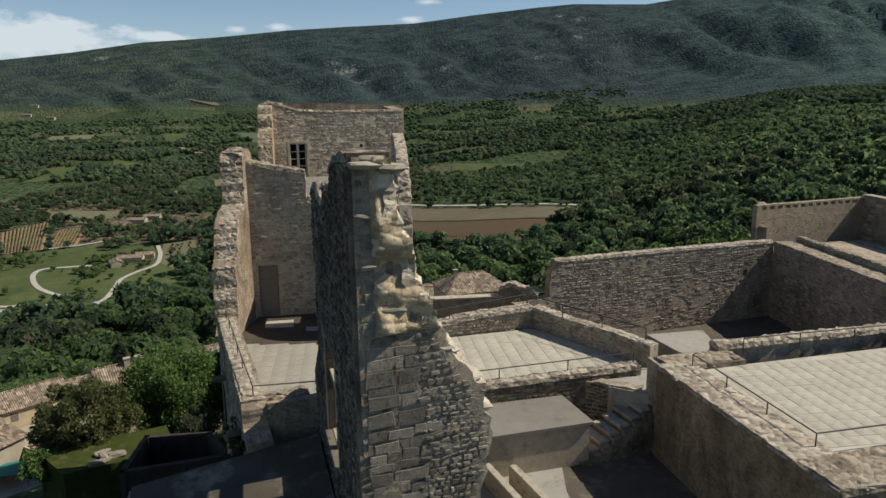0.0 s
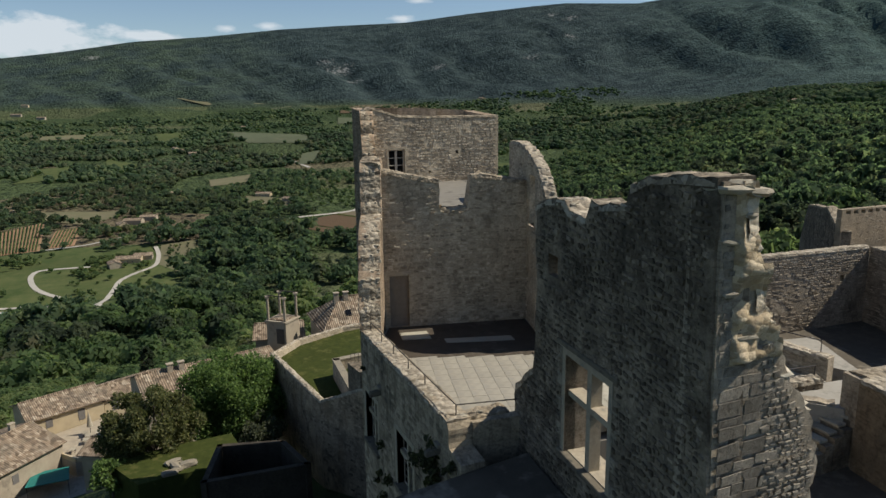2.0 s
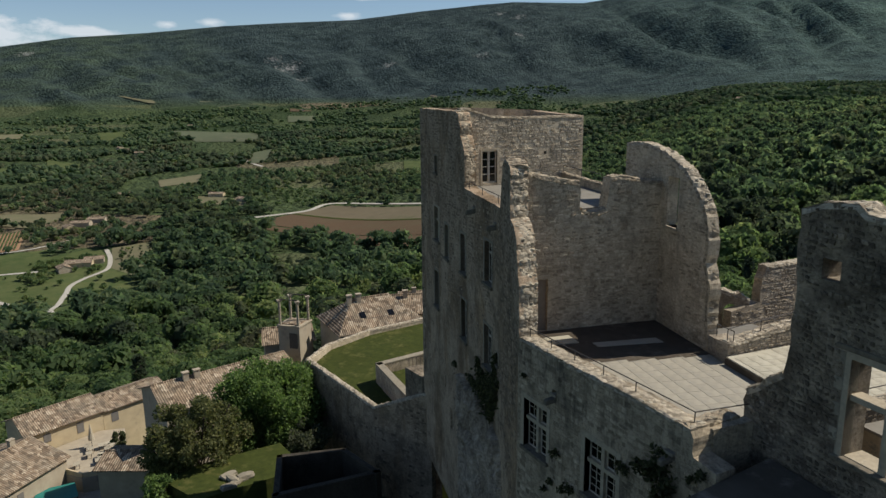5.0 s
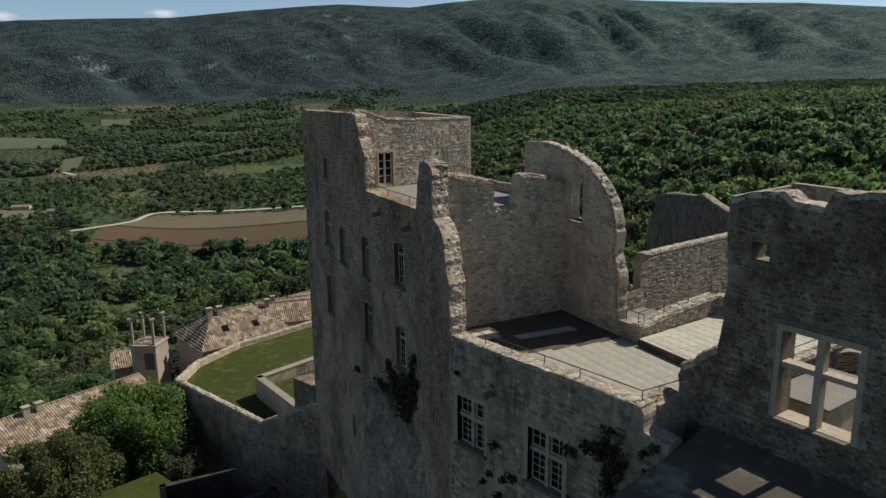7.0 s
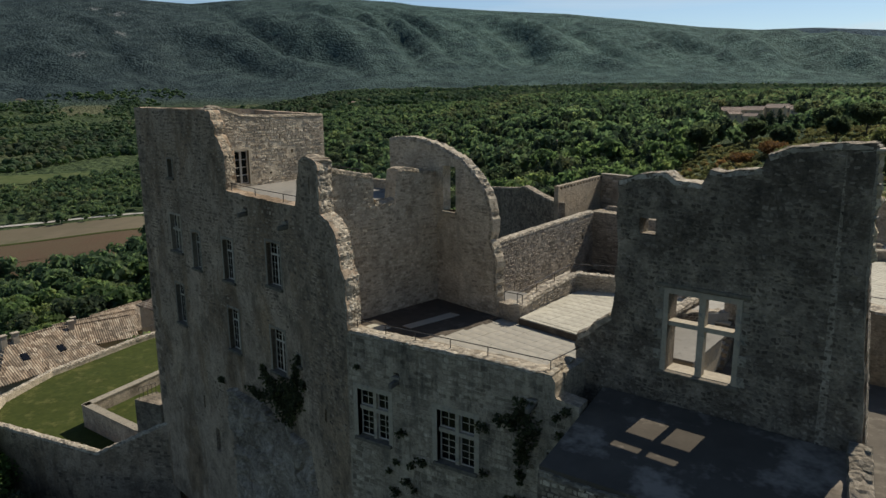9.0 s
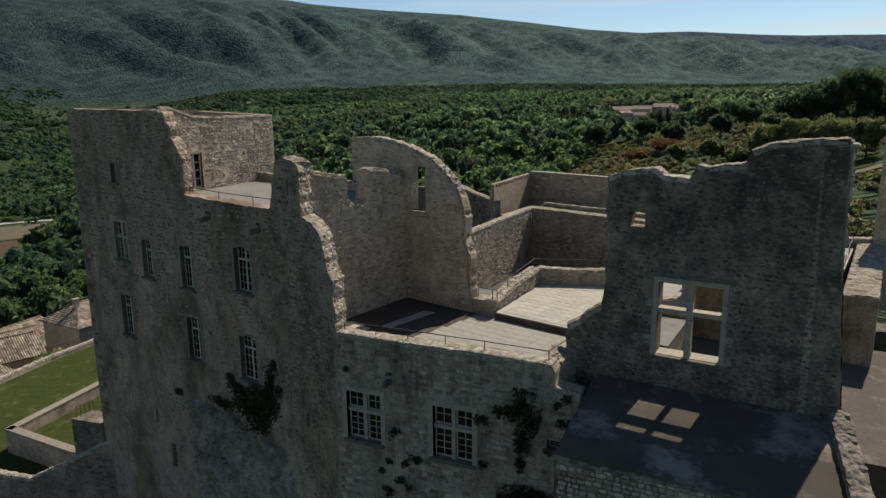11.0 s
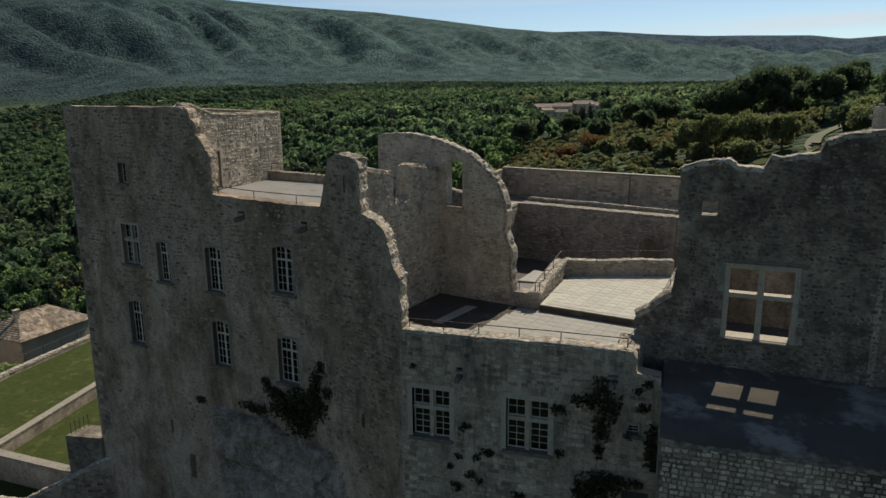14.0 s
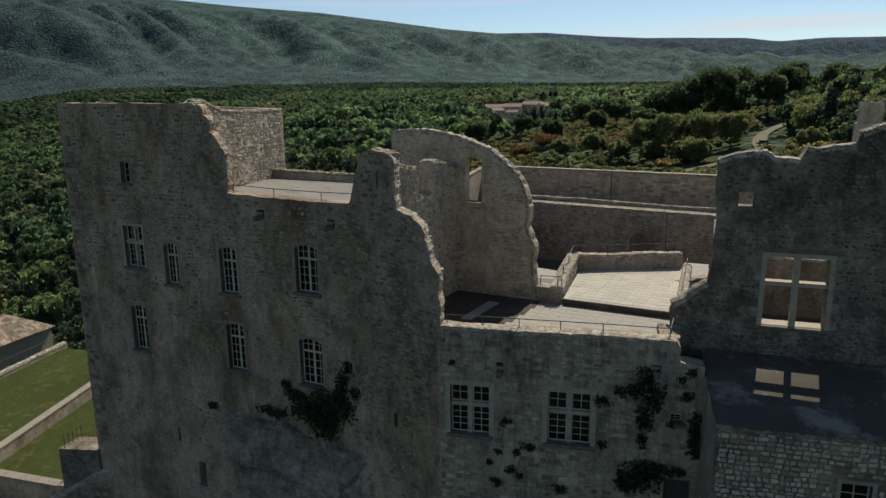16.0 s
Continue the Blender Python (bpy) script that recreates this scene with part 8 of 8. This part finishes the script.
leafy_tree("shrub", 8, 262, gz(8, 262), 5, 7, M_RUST, "small rust-brown shrub on the dry hill", 2500, 0.35, 81, 0.1)


# ---- stones of the walls ----
def block_mesh(seed, material, wild=1.0):
    """One wall stone of unit size: an uneven face on splayed edges."""
    pr = random.Random(seed)
    me = bpy.data.meshes.new("stone")
    j = [(sx * (0.5 - pr.uniform(0.0, 0.10 * wild)), sz * (0.5 - pr.uniform(0.0, 0.12 * wild)), pr.uniform(-0.2, 0.2)) for sx, sz in ((-1, -1), (1, -1), (1, 1), (-1, 1))]
    v = [(x, -1.0 + d, z) for x, z, d in j] + [(x * 1.06, 0.0, z * 1.06) for x, z, d in j] + [(pr.uniform(-0.15, 0.15), -1.15, pr.uniform(-0.15, 0.15))]
    me.from_pydata(v, [], [(0, 1, 8), (1, 2, 8), (2, 3, 8), (3, 0, 8), (4, 5, 1, 0), (5, 6, 2, 1), (6, 7, 3, 2), (7, 4, 0, 3)])
    me.materials.append(material)
    return me


def laid(wall_name, material, row, width, cover=1.0, proud=0.03, seed=1, low=-14.0, single=None, cloud=2.4, bend=0.05, wild=1.0, thin=0.0, high=99.0, lean=None, joint=0.012, gap=0.03, begin=-999.0, end=999.0):
    """Courses of stones over a wall's face, left out where render covers them; single: the stretch (u0, u1, z0, z1) whose stones are objects."""
    line, outline, holes = ELEVATION[wall_name]
    wall = bpy.data.objects[wall_name]
    pr = random.Random(seed)
    kinds = [block_mesh(seed * 10 + k, material, wild) for k in range(8)]
    us, zs = [p[0] for p in outline], [p[1] for p in outline]
    boxes = [(min(p[0] for p in h) - 0.22, max(p[0] for p in h) + 0.22, min(p[1] for p in h) - 0.2, max(p[1] for p in h) + 0.24) for h in holes]
    verts, faces = [], []
    made = 0
    z = max(min(zs), low)
    while z < min(max(zs), high):
        h = pr.uniform(*row)
        u = max(min(us), begin) - pr.uniform(0, 0.3)
        while u < min(max(us), end):
            w = pr.uniform(*width)
            u0, u1 = max(u + joint, min(us) + 0.1), u + w - joint
            u += w
            if u1 - u0 < 0.09:
                continue
            wave = 2.2 * bend * noise.noise(Vector((u0 / 1.3, z / 1.1, seed)))
            z0, z1 = z + wave + gap / 3 + pr.uniform(0, gap), z + wave + h - gap / 3 - pr.uniform(0, gap)
            if not all(inside(p, outline) for p in ((u0 - 0.05, z0), (u1 + 0.05, z0), (u1 + 0.05, z1 + 0.03), (u0 - 0.05, z1 + 0.03))):
                continue
            if any(u1 > a and u0 < b and z1 > c and z0 < d for a, b, c, d in boxes):
                continue
            if cover < 1.0:
                bare = 0.5 + 0.5 * noise.fractal(Vector((u0 / cloud, z0 / cloud, seed * 3.7)), 0.8, 2.0, 4) + pr.uniform(-0.2, 0.2)
                if bare > cover - thin * min(1.0, max(0.0, (2.0 - z0) / 8.0)):
                    continue
            out = proud * pr.uniform(0.4, 1.5)
            if single and made < 300 and single[0] < u0 and u1 < single[1] and single[2] < z0 and z1 < single[3]:
                made += 1
                ob = new("stone", pr.choice(kinds))
                ob.matrix_basis = line.placed((u0 + u1) / 2, (z0 + z1) / 2, lean(u0, z0) if lean else 0.0) @ Matrix.Rotation(pr.uniform(-0.07, 0.07) * wild, 4, "Y") @ Matrix.Diagonal((u1 - u0, out, z1 - z0, 1.0))
                ob.parent = wall
                continue
            me = pr.choice(kinds)
            m = line.placed((u0 + u1) / 2, (z0 + z1) / 2, lean(u0, z0) if lean else 0.0) @ Matrix.Rotation(pr.uniform(-0.07, 0.07) * wild, 4, "Y") @ Matrix.Diagonal((u1 - u0, out, z1 - z0, 1.0))
            k = len(verts)
            verts.extend(tuple(m @ v.co) for v in me.vertices)
            faces.extend(tuple(k + i for i in p.vertices) for p in me.polygons)
        z += h
    me = bpy.data.meshes.new("stones")
    me.from_pydata(verts, [], faces)
    me.materials.append(material)
    ob = new("stones", me)
    ob.parent = wall
    tagged(ob, "", kind="stuff")


def torn_face(wall_name, material, z0, z1, amp, seed, lean):
    """A broken-out wall face: a lumpy sheet of rubble and torn plaster over part of an elevation."""
    line, outline, _ = ELEVATION[wall_name]
    bm = bmesh.new()
    us = [p[0] for p in outline]
    verts = {}

    def vert(i, j):
        if (i, j) not in verts:
            u, z = min(us) + i * 0.1, z0 + j * 0.1
            q = Vector((u, z * 1.3, seed))
            lump = 0.6 * noise.noise(q * 1.3) + 0.35 * noise.noise(q * 2.7) + 0.1 * noise.noise(q * 6.3)
            verts[i, j] = bm.verts.new(line.at(u, z, lean(u, z) + (amp * (0.25 + lump) if i > 4 and j else -0.02)))
        return verts[i, j]

    for i in range(int((max(us) - min(us)) / 0.1) + 1):
        for j in range(int((z1 - z0) / 0.1)):
            if i >= 4 and inside((min(us) + i * 0.1 + 0.05, z0 + j * 0.1 + 0.05), outline):
                bm.faces.new((vert(i, j), vert(i + 1, j), vert(i + 1, j + 1), vert(i, j + 1)))
    for f in part("torn_face", bm, material, bpy.data.objects[wall_name], "torn cream plaster and rubble").data.polygons:
        f.use_smooth = True


laid("wall_facade_west", M_TOWERSTONE, (0.14, 0.3), (0.16, 0.5), 0.68, 0.02, 201, -13, (12.2, 15.2, 5.9, 10.6), bend=0.08, wild=2.2, thin=0.5, joint=0.02, gap=0.04)
laid("wall_facade_west", M_TOWERSTONE, (0.3, 0.46), (0.5, 0.62), 0.8, 0.028, 240, -13, None, 2.0, 0.01, 1.0, end=0.5)
laid("wall_facade_middle", M_TOWERSTONE, (0.14, 0.3), (0.16, 0.5), 0.62, 0.02, 202, -13, (2.6, 7.6, 2.0, 8.4), bend=0.08, wild=2.2, thin=0.3, joint=0.02, gap=0.04)
laid("wall_facade_east", M_ASHLAR, (0.16, 0.34), (0.2, 0.62), 0.56, 0.016, 203, -13, (0.2, 11.0, -3.0, -0.4), 3.0, 0.03, 1.4, gap=0.02)
laid("wall_ruin", M_RUINSTONE, (0.12, 0.26), (0.13, 0.34), 0.84, 0.04, 204, -3, (3.8, 9.0, 4.0, 8.6), 2.0, 0.11, 3.2, joint=0.012, gap=0.025)
laid("wall_stub", M_ENDSTONE, (0.2, 0.42), (0.35, 1.25), 1.0, 0.009, 217, -2.6, (0.1, 1.8, -2.5, 6.0), 1.5, 0.05, 1.1, high=6.2, lean=stub_lean, joint=0.003, gap=0.006, end=1.5)
laid("wall_stub", M_ENDSTONE, (0.1, 0.24), (0.12, 0.34), 1.0, 0.03, 222, -2.6, None, 1.5, 0.09, 2.4, high=6.2, lean=stub_lean, joint=0.004, begin=1.7)
laid("wall_stub", M_ENDSTONE, (0.14, 0.26), (0.2, 0.42), 0.5, 0.02, 221, 6.2, None, 1.5, 0.04, 1.6, high=9.7, lean=stub_lean, joint=0.004, end=0.5)
torn_face("wall_stub", M_OCHRECRUST, 5.7, 9.9, 0.34, 218, stub_lean)
pr = random.Random(219)
for z0, u0, u1, deep, high in ((6.3, 0.5, 1.3, 0.25, 0.16), (7.35, 0.2, 0.6, 0.3, 0.12), (7.9, 0.75, 1.3, 0.28, 0.15), (8.5, 0.1, 0.6, 0.3, 0.12), (9.05, 0.55, 1.1, 0.28, 0.14)):
    stone(wall_stub, stub.at((u0 + u1) / 2, z0, stub_lean(0, z0) - 0.02), (u1 - u0, deep, high), math.pi / 2, pr, M_COPE, 0.16)
for u0, dx, wide, deep, top in ((0.42, -0.2, 0.8, 0.8, 9.62), (1.0, -0.16, 0.7, 0.75, 9.55), (0.62, -0.3, 0.7, 0.6, 9.74)):
    stone(wall_stub, stub.at(u0, top, 0) + Vector((dx, 0, 0)), (wide, deep, 0.2), math.pi / 2, pr, M_COPE, 0.07)
laid("wall_tower_inner", M_INNERSTONE, (0.13, 0.26), (0.18, 0.5), 0.8, 0.03, 205, 5.5, (0.3, 3.2, 7.6, 10.6), 2.4, 0.07, 2.0)
laid("wall_door", M_INNERSTONE, (0.13, 0.26), (0.18, 0.5), 0.74, 0.032, 206, -1.1, (0.3, 3.4, 3.0, 7.2), 2.4, 0.07, 2.0)
laid("wall_arch", M_INNERSTONE, (0.13, 0.26), (0.18, 0.5), 0.46, 0.028, 207, -1.1, (7.0, 10.0, 0.0, 5.0), 2.4, 0.07, 2.0)
laid("wall_outer_north", M_FIELDSTONE, (0.14, 0.24), (0.2, 0.6), 0.62, 0.024, 208, -5.8, (20.0, 25.5, -3.0, 0.0), 5.0, 0.03, 1.4, gap=0.04)
laid("wall_outer_west", M_FIELDSTONE, (0.12, 0.24), (0.2, 0.6), 0.56, 0.026, 209, -5.8, (0.0, 4.0, -3.0, 0.0), 5.0, 0.03, 1.5, gap=0.04)
laid("wall_wing_front", M_INNERSTONE, (0.14, 0.28), (0.16, 0.42), 0.8, 0.026, 210, -9, (0.2, 9.8, -4.6, -2.2), 3.0, 0.05, 2.0, gap=0.02)
laid("wall_par_side", M_FIELDSTONE, (0.1, 0.2), (0.14, 0.42), 0.7, 0.025, 211, -1.0, (0, 7, -1, 0.4), 2.0, 0.1, 2.2)
laid("wall_par_back", M_FIELDSTONE, (0.1, 0.2), (0.14, 0.42), 0.7, 0.025, 212, -1.0, (0, 8, -1, 0.4), 2.0, 0.1, 2.2)
laid("wall_par_east", M_RUINSTONE, (0.12, 0.22), (0.16, 0.45), 0.95, 0.03, 219, -2.6, (0, 10, -1.6, -0.3), wild=2.0)
laid("wall_stair", M_RUINSTONE, (0.12, 0.2), (0.2, 0.45), 0.95, 0.025, 213, -3.0, (0, 8, -3, 0.4))
for k in (1, 2, 3):
    laid(f"wall_garden_{k}", M_TOWERSTONE, (0.2, 0.34), (0.3, 0.7), 0.34, 0.02, 213 + k, -27)
laid("wall_garden_long", M_FIELDSTONE, (0.22, 0.34), (0.35, 0.9), 0.6, 0.014, 231, -3, None, 4.0, 0.01, 0.8)
laid("wall_curtain", M_RUINSTONE, (0.16, 0.3), (0.25, 0.7), 0.75, 0.03, 230, -8, None, 2.5, 0.08, 2.0)
